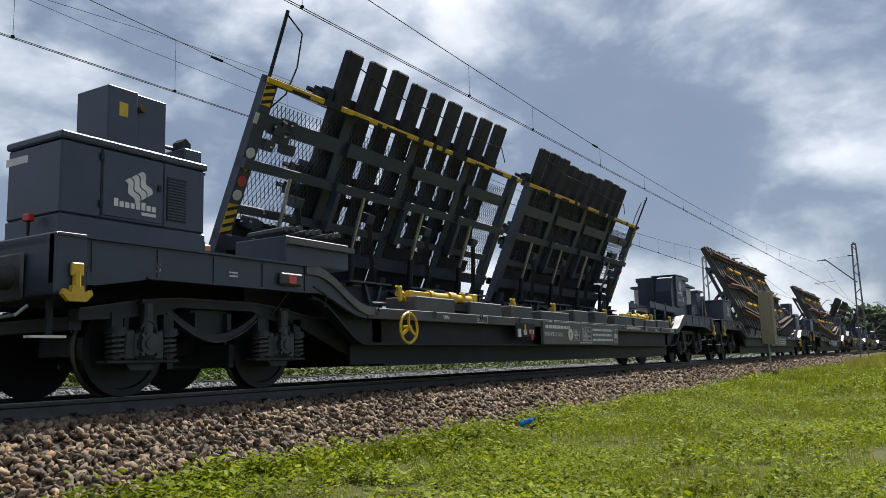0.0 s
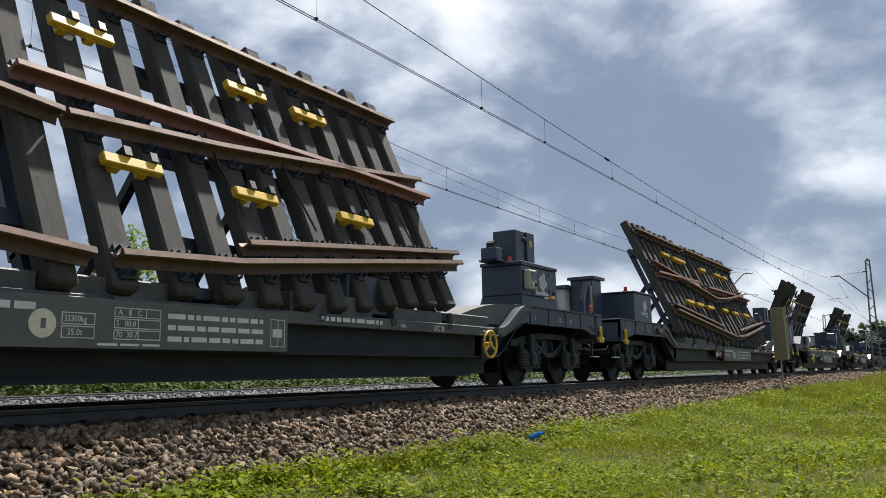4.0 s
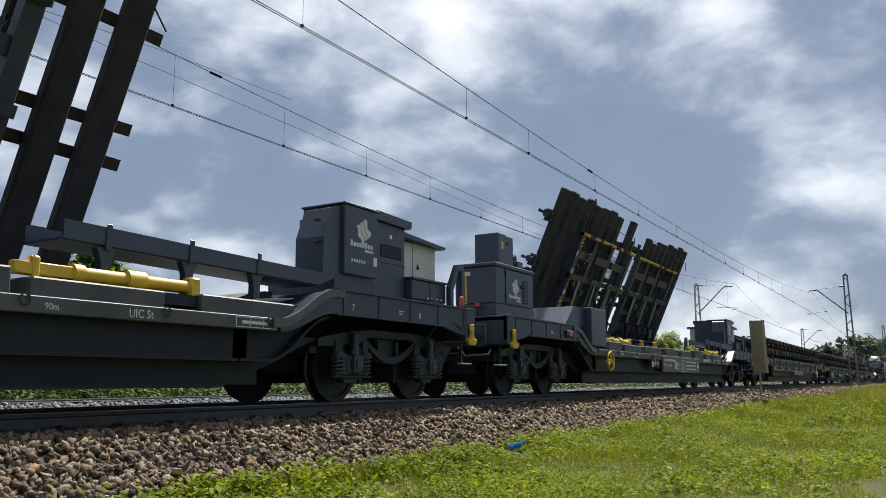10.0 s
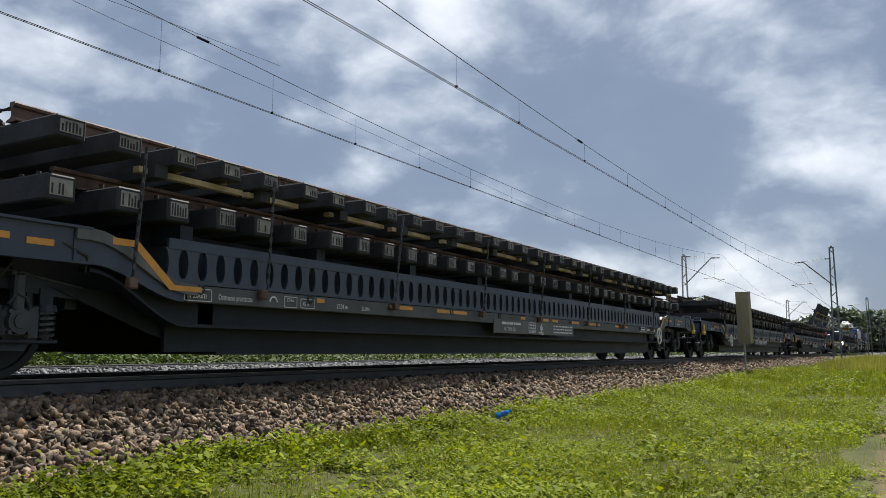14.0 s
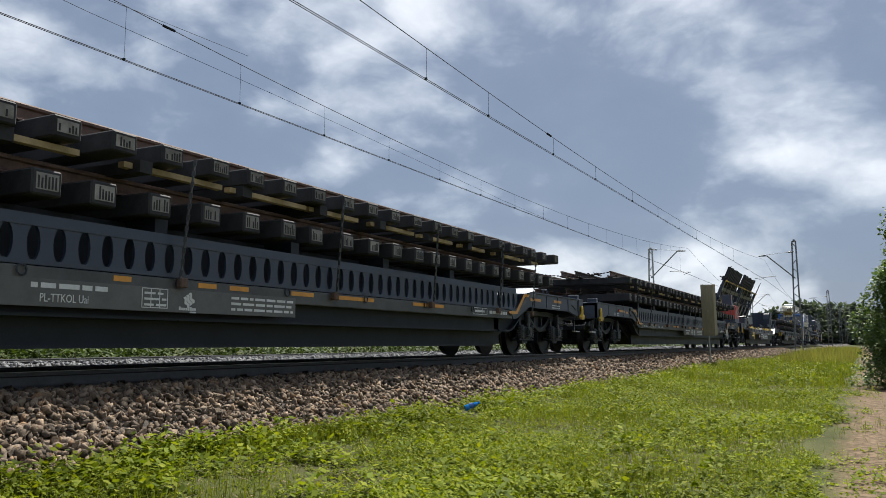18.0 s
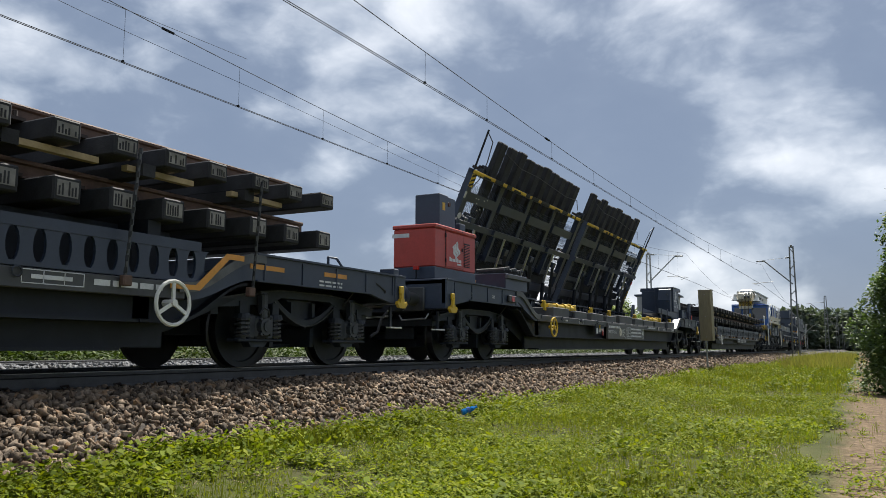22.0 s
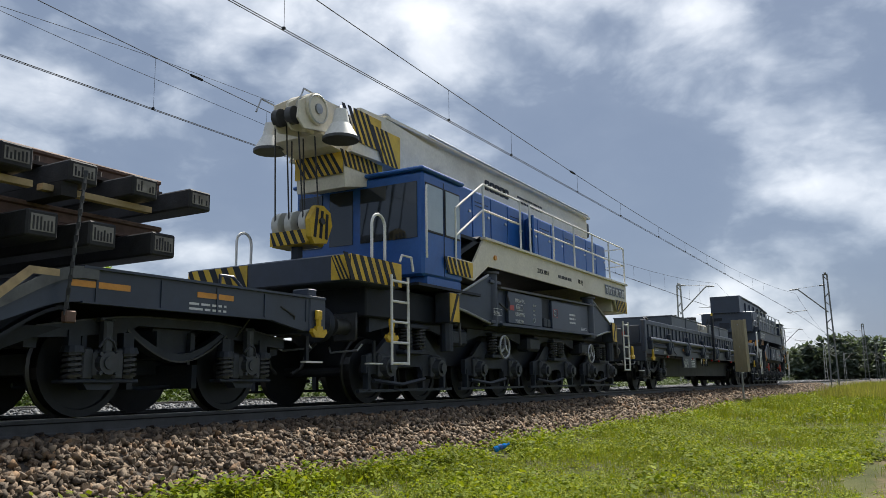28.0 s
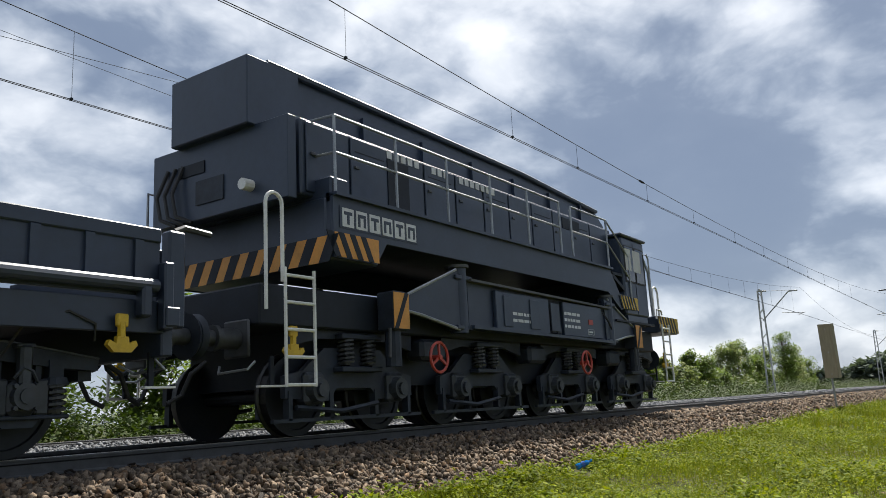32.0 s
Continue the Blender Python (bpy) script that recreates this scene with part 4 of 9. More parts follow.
def build_trees():
    tree("shrub_tree", "dense green bushy tree beside the path", 22.5, -1.72, -0.9, 5.3, 3.45, "conifer", 260, 330, 0.10, 21, 0.02, narrow=0.8)
    tree("roadside_bush", "young green bush behind the second track", 12.2, 17.0, -0.75, 4.7, 2.6, "leaf", 60, 130, 0.16, 22, 0.2)
    tree("roadside_bush", "young green bush behind the second track", 16.0, 18.4, -0.75, 3.4, 2.4, "leaf", 45, 120, 0.16, 23, 0.15)
    tree("roadside_bush", "young green bush behind the second track", 5.5, 17.5, -0.75, 3.2, 2.5, "leaf", 45, 120, 0.16, 24, 0.15)
    for k, (x, y, h, w) in enumerate(((-4.5, 17.6, 2.6, 3.6), (0.8, 17.2, 2.3, 3.8), (3.2, 18.0, 2.6, 3.4), (8.8, 17.6, 2.2, 3.6))):
        tree("roadside_bush", "young green bush behind the second track", x, y, -0.75, h, w, "leaf", 55, 130, 0.15, 30 + k, 0.08, narrow=0.3)
    for k, (x, y, h, w, mat) in enumerate([(118, 45, 6.5, 6, "leaf"), (128, 46, 7.5, 5, "leaf_pale"), (138, 45, 8.5, 5, "leaf"), (150, 46, 8.0, 7, "leaf"), (163, 45, 11.6, 8, "leaf_pale"), (174, 46, 12.2, 8, "leaf"), (200, 47, 12.0, 9, "leaf_pale"), (213, 45, 15.5, 8, "leaf"), (224, 46, 12.0, 9, "leaf_pale"), (240, 46, 9.5, 9, "leaf"), (108, 44, 5.5, 6, "leaf"), (134, 45, 6.0, 7, "leaf_pale"), (156, 45, 5.0, 8, "leaf"), (188, 46, 9.0, 7, "leaf"), (233, 47, 10.0, 8, "leaf")]):
        tree("birch_tree", "broad-leaved tree on the far side of the line", x, y, -1.0, h, w, mat, 60, 130, 0.42, 40 + k, 0.10)
    # the dark wood along the horizon
    r = np.random.default_rng(5)
    V, F, base = [], [], 0
    cs, rs = [], []
    for k in range(1500):
        x = r.uniform(380, 520)
        y = r.uniform(-300, 95)
        h = r.uniform(14, 20) * (0.85 + 0.15 * math.sin(y * 0.07)) * min(1.0, max(0.4, 1.0 - (y - 25) * 0.010))
        for j in range(3):
            cs.append((x + r.normal(0, 1.5), y + r.normal(0, 1.8), -1 + h * (0.3 + 0.3 * j)))
            q = 3.6 - j * 0.8
            rs.append((q, q, q * 1.15))
    v, fc = crown_leaves(cs, rs, 40, 3.0, r)
    joined("far_wood", v, fc, "wood", label="dark mixed wood on the horizon", category="wood")
    cs, rs = [], []
    for k in range(700):
        x = r.uniform(150, 900)
        y = r.uniform(70, 400)
        h = r.uniform(5, 9)
        for j in range(2):
            cs.append((x, y, -1 + h * (0.3 + 0.4 * j)))
            rs.append((3, 3, 2.6))
    v, fc = crown_leaves(cs, rs, 22, 2.0, r)
    joined("far_thicket", v, fc, "wood", label="low thicket far behind the line", category="thicket")



# ---- the train ----
# every vehicle's own space: x from its front end backwards along the train, y across (the path is on the -y side), z from the rail top
RIDERS, WHEELS = [], []


def ride(ob, at, dy=0.0, dz=0.0):
    """Notes a thing that goes with the train; at: metres behind the eye at the start."""
    RIDERS.append((ob, at, dy, dz))
    ob.matrix_basis = pose(at, AXIS + dy, dz)
    return ob


def lathe(bm, prof, y_sign, n=28):
    """A turned body about the y axis from (y, radius) pairs."""
    rings = [[bm.verts.new((r * math.cos(k * 2 * math.pi / n), y * y_sign, r * math.sin(k * 2 * math.pi / n))) for k in range(n)] for y, r in prof]
    for a, c in zip(rings, rings[1:]):
        for k in range(n):
            bm.faces.new((a[k], a[(k + 1) % n], c[(k + 1) % n], c[k]))


def wheelset_mesh(radius):
    key = "wheelset%.2f" % radius
    if key not in MESHES:
        bm = B()
        for s in (-1, 1):
            lathe(bm, [(0.68, 0.03), (0.68, radius + 0.03), (0.705, radius + 0.03), (0.715, radius), (0.815, radius - 0.005), (0.815, radius - 0.07), (0.79, radius - 0.08), (0.775, 0.17), (0.83, 0.14), (0.83, 0.0)], s)
        cyl(bm, (0, -0.95, 0), (0, 0.95, 0), 0.075, 12)
        bmesh.ops.recalc_face_normals(bm, faces=bm.faces)
        for f_ in bm.faces:
            c = f_.calc_center_median()
            rr = math.hypot(c.x, c.z)
            f_.material_index = 1 if rr > radius - 0.02 and abs(c.y) < 0.82 else 0
        me = bpy.data.meshes.new("wheelset")
        bm.to_mesh(me)
        bm.free()
        me.materials.append(M["wheel"])
        me.materials.append(M["tread"])
        MESHES[key] = me
    return MESHES[key]


def add_wheelset(parent, x, radius=0.46):
    ob = new("wheelset", wheelset_mesh(radius))
    ob.parent = parent
    ob.matrix_basis = pose(x, 0, radius)
    WHEELS.append((ob, x, radius))
    return ob


def coil(bm, r=0.075, h=0.24, turns=5):
    n = turns * 10
    tube(bm, [(r * math.cos(k * 0.6283), r * math.sin(k * 0.6283), h * k / n) for k in range(n + 1)], 0.020, 5)
    cyl(bm, (0, 0, 0), (0, 0, h), 0.05, 8)


def bogie(w, cx, wheels=(-0.93, 0.93)):
    """A two-axle freight bogie with cast side frames, coil springs and axle boxes."""
    def frame_mesh(bm):
        for s in (-1, 1):
            y0, y1 = s * 0.93, s * 1.07
            prism(bm, [(-1.60, 0.70), (-1.60, 0.80), (-0.90, 0.91), (-0.50, 0.945), (0.50, 0.945), (0.90, 0.91), (1.60, 0.80), (1.60, 0.70), (1.25, 0.72), (0.68, 0.78), (0.52, 0.855), (-0.52, 0.855), (-0.68, 0.78), (-1.25, 0.72)], y0, y1)
            for i in range(8):
                a, c = (i / 8 - 0.5) * 1.24, ((i + 1) / 8 - 0.5) * 1.24
                za, zc = 0.56 + 0.26 * abs(a / 0.62) ** 1.8, 0.56 + 0.26 * abs(c / 0.62) ** 1.8
                prism(bm, [(a, za - 0.05), (c, zc - 0.05), (c, zc + 0.035), (a, za + 0.035)], y0 + s * 0.005, y1 - s * 0.01)
            for x in (-0.22, 0.22):
                box(bm, x - 0.03, x + 0.03, y0 + s * 0.02, y1 - s * 0.05, 0.6, 0.82)
            box(bm, -0.20, 0.20, y0 + s * 0.02, y0 + s * 0.03, 0.6, 0.82)
            for ax in wheels:
                for q in (-1, 1):
                    box(bm, ax + q * 0.16 - 0.025, ax + q * 0.16 + 0.025, y0 + s * 0.01, y1 - s * 0.02, 0.40, 0.78)
                box(bm, ax - 0.40, ax + 0.40, y0 + s * 0.01, y1 + s * 0.05, 0.31, 0.345, 0.01)
                prism(bm, [(ax - 0.17, 0.31), (ax + 0.17, 0.31), (ax + 0.12, 0.25), (ax - 0.12, 0.25)], y0 + s * 0.02, y1)
        box(bm, -0.25, 0.25, -0.95, 0.95, 0.55, 0.85)
        for x in (-1.55, 1.55):
            box(bm, x - 0.06, x + 0.06, -0.95, 0.95, 0.62, 0.74)
        box(bm, -1.1, 1.1, -0.3, 0.3, 0.4, 0.6)
    b = again("bogie_frame", "bogie", frame_mesh, "bogie", w, pose(cx, 0, 0), "black cast bogie frame with coil springs")

    # paler tubes along the frame edges, modelled highlights
    def rim_mesh(bm):
        tube(bm, [(-1.6, -1.08, 0.80), (-0.9, -1.08, 0.912), (-0.5, -1.08, 0.947), (0.5, -1.08, 0.947), (0.9, -1.08, 0.912), (1.6, -1.08, 0.80)], 0.010, 4)
        tube(bm, [((i / 12 - 0.5) * 1.3, -1.07, 0.515 + 0.27 * abs((i / 12 - 0.5) * 2.1) ** 1.8) for i in range(13)], 0.012, 4)
    again("bogie_rim", "frame_edge", rim_mesh, "iron", b, label="frame edge with a painted highlight")
    for ax in wheels:
        add_wheelset(b, ax)
        for s in (-1, 1):
            def axle_box(bm):
                box(bm, -0.115, 0.115, -0.12, 0.1, -0.13, 0.15, 0.04)
                cyl(bm, (0, -0.17, 0.02), (0, -0.1, 0.02), 0.105, 16)
                cyl(bm, (0, -0.185, 0.02), (0, -0.16, 0.02), 0.06, 12)
                tube(bm, [(-0.09, -0.13, 0.16), (-0.03, -0.15, 0.24), (0.04, -0.15, 0.22), (0.10, -0.12, 0.14)], 0.014, 5)
                box(bm, -0.075, 0.075, -0.13, -0.03, 0.40, 0.435, 0.008)
                for q in (-1, 1):
                    box(bm, q * 0.165 - 0.06, q * 0.165 + 0.06, -0.09, 0.08, -0.13, 0.16, 0.02)
                    cyl(bm, (q * 0.085, -0.17, 0.10), (q * 0.085, -0.13, 0.10), 0.02, 6)
                    cyl(bm, (q * 0.085, -0.17, -0.07), (q * 0.085, -0.13, -0.07), 0.02, 6)
                box(bm, -0.05, 0.05, -0.15, -0.05, 0.10, 0.42, 0.02)
            again("axle_box", "axle_box", axle_box, "castbox", b, pose(ax, s * 1.03, 0.47, 0, 0, 0 if s < 0 else 180), "grey cast axle box")
            for q in (-0.29, 0.29):
                again("coil", "spring", coil, "spring", b, pose(ax + q, s * 1.07, 0.345), "coil spring")
                again("coil_cap", "spring_cap", lambda bm: (cyl(bm, (0, 0, 0), (0, 0, 0.06), 0.11, 14, 0.09), box(bm, -0.06, 0.06, -0.02, 0.06, 0.05, 0.2)), "bogie", b, pose(ax + q, s * 1.07, 0.58))
    again("brake_rod", "brake_rigging", lambda bm: (tube(bm, [(-1.4, -0.5, 0.3), (0, -0.5, 0.26), (1.4, -0.5, 0.3)], 0.025, 5), box(bm, -0.45, -0.38, -0.85, 0.85, 0.25, 0.5), box(bm, 0.38, 0.45, -0.85, 0.85, 0.25, 0.5)), "bogie", b)
    again("brake_pipe", "brake_pipe", lambda bm: tube(bm, [(0.75, -1.12, 0.80), (0.85, -1.30, 1.08), (1.1, -1.45, 1.14), (1.32, -1.46, 1.05), (1.35, -1.40, 0.92)], 0.012, 5), "rubber", b, label="black brake hose")
    return b


def buffers(w, x, out, inset=0.18):
    """The end of a vehicle: two buffers, draw hook, hoses, yellow tie-down hooks; out is -1 at the front, 1 at the rear."""
    for s in (-1, 1):
        def one(bm):
            box(bm, 0.0, 0.04, -0.2, 0.2, -0.2, 0.2, 0.02)
            cyl(bm, (0.04, 0, 0), (0.34, 0, 0), 0.11, 16)
            cyl(bm, (0.30, 0, 0), (0.36, 0, 0), 0.135, 16)
            cyl(bm, (0.36, 0, 0), (0.56, 0, 0), 0.085, 16)
        b = again("buffer", "buffer", one, "iron", w, pose(x, s * 0.875, 1.05, 0, 0, 0 if out > 0 else 180), "steel buffer", 40)
        again("buffer_head", "buffer_head", lambda bm: (cyl(bm, (0.56, 0, 0), (0.61, 0, 0), 0.235, 20, 0.20),), "bogie", b, smooth=40)
        hook = B()
        tube(hook, [(0, 0, 0.1), (0, 0, -0.03)], 0.035, 6)
        prism(hook, [(-0.05, -0.02), (0.05, -0.02), (0.06, -0.08), (0.12, -0.05), (0.14, -0.09), (0.08, -0.15), (-0.08, -0.15), (-0.14, -0.09), (-0.12, -0.05), (-0.06, -0.08)], -0.025, 0.025)
        box(hook, -0.055, 0.055, -0.02, 0.02, 0.06, 0.17, 0.01)
        part("tie_down_hook", hook, "yellow", w, "yellow rope hook").matrix_basis = pose(x - out * inset, s * 1.50, 0.97)
        P1("step_plate", "white", w, x - out * 0.05 - 0.16, x - out * 0.05 + 0.16, s * 1.26, s * 1.34, 0.53, 0.55, label="worn white shunter's step")
        part("step_hanger", beam(B(), (x - out * 0.1, s * 1.26, 0.53), (x - out * 0.1, s * 1.26, 0.85), 0.03, 0.05), "black", w)
        part("hand_rail", tube(B(), [(x + out * 0.02, s * 1.15, 0.80), (x + out * 0.12, s * 1.15, 0.72), (x + out * 0.12, s * 0.7, 0.70), (x + out * 0.02, s * 0.6, 0.78)], 0.014, 5), "steel", w)
        part("brake_hose", tube(B(), [(x, s * 0.35, 0.85), (x + out * 0.2, s * 0.36, 0.72), (x + out * 0.3, s * 0.34, 0.5), (x + out * 0.45, s * 0.3, 0.42)], 0.025, 6), "rubber", w)
    cp = B()
    beam(cp, (x, 0, 1.03), (x + out * 0.3, 0, 1.03), 0.07, 0.12)
    tube(cp, [(x + out * 0.25, 0, 1.0), (x + out * 0.32, 0.06, 0.8), (x + out * 0.42, 0.06, 0.7), (x + out * 0.55, 0, 0.78)], 0.025, 6)
    part("screw_coupling", cp, "bogie", w)


def handwheel(w, x, y, z, mat, r=0.2, label="yellow handbrake wheel"):
    bm = B()
    tube(bm, bend(0, 0, 0, r, 0, 360, 20), 0.02, 6)
    for k in range(3):
        a = radians(90 + 120 * k)
        beam(bm, (0, 0, 0), (r * math.cos(a), 0, r * math.sin(a)), 0.02, 0.035)
    cyl(bm, (0, -0.03, 0), (0, 0.12, 0), 0.035, 8)
    part("handbrake_wheel", bm, mat, w, label).matrix_basis = pose(x, y, z)


def logo(parent, x, y, z, size, mat="mark"):
    """The maker's mark: a lozenge of three waved bands, and bars in place of the maker's name below."""
    for k in range(3):
        lo, hi = [], []
        for i in range(13):
            u = i / 12
            sway = 0.055 * math.sin(2 * math.pi * 1.5 * u)
            px = (-0.41 + 0.225 * k + 0.38 * u + sway) * size
            pz = (0.10 + 0.14 * k - 0.66 * u + sway * 0.6) * size
            lo.append((x + px, z + pz))
            hi.append((x + px + 0.185 * size, z + pz + 0.115 * size))
        part("emblem_band", prism(B(), lo + hi[::-1], y - 0.004, y), mat, parent, "pale waved emblem band")
    w_ = 0.155 * size
    for k in range(8):
        P1("letter_bar", mat, parent, x - size * 0.76 + k * w_ * 1.25, x - size * 0.76 + k * w_ * 1.25 + w_ * 0.95, y - 0.004, y, z - size * 0.72, z - size * 0.72 + size * (0.24 if k in (0, 5, 4) else 0.17))
    P1("letter_bar", mat, parent, x + size * 0.22, x + size * 0.76, y - 0.004, y, z - size * 0.88, z - size * 0.78)


def stripes(parent, x0, x1, y, z0, z1, n, lean=0.5, base="yellow", over="black", end=None):
    """A yellow panel with slanting black bands, on the near side (or on an end face at x = end, across y x0..x1)."""
    th = 0.006

    def place(bm, pts, d):
        if end is None:
            prism(bm, pts, y - d, y)
        else:
            a = [bm.verts.new((end - d, p, z)) for p, z in pts]
            c = [bm.verts.new((end, p, z)) for p, z in pts]
            fs = [bm.faces.new(a), bm.faces.new(c[::-1])]
            for i in range(len(pts)):
                fs.append(bm.faces.new((a[i], c[i], c[(i + 1) % len(pts)], a[(i + 1) % len(pts)])))
            bmesh.ops.recalc_face_normals(bm, faces=fs)
        return bm
    pl = part("warning_panel", place(B(), [(x0, z0), (x1, z0), (x1, z1), (x0, z1)], th), base, parent, "yellow panel with black slanting bands")
    p = (x1 - x0) / n
    h = z1 - z0
    for k in range(n):
        a = x0 + p * k
        sh = lean * h
        q = [(a, z0), (a + p * 0.5, z0), (min(x1, a + p * 0.5 + sh), z1), (min(x1, a + sh), z1)]
        if a + sh < x1:
            part("black_band", place(B(), q, th + 0.004), over, pl)
    return pl


def marks(parent, x, y, z, rows, size=0.07, mat="mark"):
    """Lines of writing on the side."""
    for k, r in enumerate(rows):
        text(r, size, mat, parent, near_face(x, y, z - k * size * 1.25), "lettering")


def bars(parent, x0, x1, y, z0, z1, lines, mat="mark", seed=1):
    """Unreadable lines of writing: rows of short bars."""
    r = random.Random(seed)
    h = (z1 - z0) / lines
    bm = B()
    for k in range(lines):
        x = x0
        while x < x1 - 0.03:
            w_ = r.uniform(0.05, 0.2)
            box(bm, x, min(x1, x + w_), y - 0.003, y, z1 - (k + 0.75) * h, z1 - (k + 0.3) * h)
            x += w_ + 0.03
    tagged(part("inscription", bm, mat, parent), kind="stuff")


def frame_sign(parent, x0, x1, y, z0, z1, mat="mark", cells=1, fill=True):
    """An outlined sign with bars inside."""
    bm = B()
    t = 0.008
    for a, b, c, d in ((x0, x1, z0, z0 + t), (x0, x1, z1 - t, z1), (x0, x0 + t, z0, z1), (x1 - t, x1, z0, z1)):
        box(bm, a, b, y - 0.003, y, c, d)
    for k in range(1, cells):
        box(bm, x0 + (x1 - x0) * k / cells, x0 + (x1 - x0) * k / cells + t, y - 0.003, y, z0, z1)
    if fill:
        box(bm, x0 + (x1 - x0) * 0.15, x1 - (x1 - x0) * 0.2, y - 0.003, y, z0 + (z1 - z0) * 0.35, z0 + (z1 - z0) * 0.65)
    tagged(part("sign_outline", bm, mat, parent), kind="stuff")


def low_chassis(w, L, front, rear, low_top, high_top, half, sill_h):
    """A well wagon's body: high ends over the bogies, swan necks and the low deck between.
    front and rear: headstock, start and foot of the swan neck, middle of the bogie, each from its own end."""
    foot = []
    for f, (hx, a, b, mid) in ((0, front), (1, rear)):
        X = (lambda x: x) if f == 0 else (lambda x: L - x)
        foot.append(X(b))
        top, bot, deep = [], [], []
        for k in range(11):
            u = k / 10
            sm = u * u * (3 - 2 * u)
            top.append((a + (b - a) * u, high_top - (high_top - low_top) * sm))
            bot.append((a + 0.02 + (b - a - 0.06) * u, high_top - 0.30 - (high_top - 0.30 - low_top + sill_h) * sm))
            deep.append((a + 0.05 + (b - a) * 1.0 * u, high_top - 0.34 - (high_top - 0.34 - 0.50) * sm))
        for s in (-1, 1):
            y0, y1 = s * (half - 0.06), s * half
            pts = [(hx, high_top - 0.40), (hx, high_top), (a, high_top)] + top[1:] + bot[::-1] + [(hx + 1.0, high_top - 0.30), (hx + 0.4, high_top - 0.40)]
            part("swan_neck", prism(B(), [(X(x), z) for x, z in pts], y0, y1), "paint", w, "curved swan-neck side")
            # the worn edge along the top of the swan neck, sunlight put into its paler grey
            edge = [(top[0][0] - 0.15, top[0][1])] + top + [(b + 0.10, low_top)]
            lip = prism(B(), [(X(x), z + 0.004) for x, z in edge] + [(X(x), z - 0.10) for x, z in edge[::-1]], s * half, s * (half + 0.03))
            part("swan_neck_lip", lip, "lip", w, "worn grey edge with painted sunlight")
            # the recessed web below the neck with its curved bottom flange
            web = deep + [(b + 0.5, 0.50), (b + 0.5, low_top - 0.05), (a, high_top - 0.1)]
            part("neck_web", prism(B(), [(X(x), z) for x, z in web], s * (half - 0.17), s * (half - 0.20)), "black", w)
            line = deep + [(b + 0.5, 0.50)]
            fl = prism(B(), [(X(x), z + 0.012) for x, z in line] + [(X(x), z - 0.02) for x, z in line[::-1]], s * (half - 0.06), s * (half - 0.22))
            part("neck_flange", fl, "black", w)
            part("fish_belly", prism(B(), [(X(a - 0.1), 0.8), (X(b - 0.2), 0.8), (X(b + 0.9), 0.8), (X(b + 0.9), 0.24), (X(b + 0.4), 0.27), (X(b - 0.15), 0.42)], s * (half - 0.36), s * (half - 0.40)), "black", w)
            for k in range(5):
                x = X(hx + 0.35 + k * (a - hx - 0.5) / 4)
                P1("gusset", "paint", w, x - 0.012, x + 0.012, s * (half - 0.08), s * (half + 0.012), high_top - 0.29, high_top - 0.03)
            x0, x1 = sorted((X(hx + 0.02), X(a)))
            P1("edge_flange", "paint", w, x0, x1, s * (half - 0.05), s * (half + 0.035), high_top - 0.012, high_top + 0.012)
            x0, x1 = sorted((X(hx + 0.9), X(a)))
            P1("lower_flange", "paint", w, x0, x1, s * (half - 0.05), s * (half + 0.03), high_top - 0.31, high_top - 0.292)
        x0, x1 = sorted((X(hx), X(a)))
        P1("high_deck", "paint", w, x0, x1, -half + 0.06, half - 0.06, high_top - 0.07, high_top - 0.014)
        P1("centre_beam", "black", w, x0, x1, -0.35, 0.35, 0.85, high_top - 0.07)
        part("neck_deck", prism(B(), [(X(x), z - 0.02) for x, z in top] + [(X(x), z - 0.10) for x, z in top[::-1]], -half + 0.06, half - 0.06), "paint", w, "sloping dark deck plate")
        x0, x1 = sorted((X(hx), X(hx + 0.30)))
        P1("headstock", "paint", w, x0, x1, -half - 0.02, half + 0.02, 0.88, high_top + 0.02, 0.015)
        buffers(w, X(hx), -1 if f == 0 else 1)
        bogie(w, X(mid))
    fa, fb = foot
    for s in (-1, 1):
        y0, y1 = sorted((s * (half - 0.06), s * half))
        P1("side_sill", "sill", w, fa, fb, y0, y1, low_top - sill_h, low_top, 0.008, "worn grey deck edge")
        # webs and flanges in near-black: shade below the sill is in the colour
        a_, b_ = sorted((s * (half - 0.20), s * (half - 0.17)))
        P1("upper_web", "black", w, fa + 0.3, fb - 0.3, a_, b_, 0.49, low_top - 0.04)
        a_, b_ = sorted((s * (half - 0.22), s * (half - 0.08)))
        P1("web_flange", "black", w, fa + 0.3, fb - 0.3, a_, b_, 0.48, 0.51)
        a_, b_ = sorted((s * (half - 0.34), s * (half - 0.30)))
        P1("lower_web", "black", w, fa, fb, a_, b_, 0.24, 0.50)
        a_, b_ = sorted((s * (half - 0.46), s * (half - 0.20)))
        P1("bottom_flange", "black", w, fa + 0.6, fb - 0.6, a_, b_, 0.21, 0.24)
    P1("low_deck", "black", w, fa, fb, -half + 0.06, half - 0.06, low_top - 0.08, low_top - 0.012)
    # lashing rings along the deck edge
    for k in range(11):
        x = fa + 0.15 + (fb - fa - 0.3) * k / 10
        part("lashing_ring", tube(B(), bend(x, -half - 0.02, low_top - 0.04, 0.045, 0, 360, 10), 0.009, 4), "bogie", w)



SLOPE = radians(66)


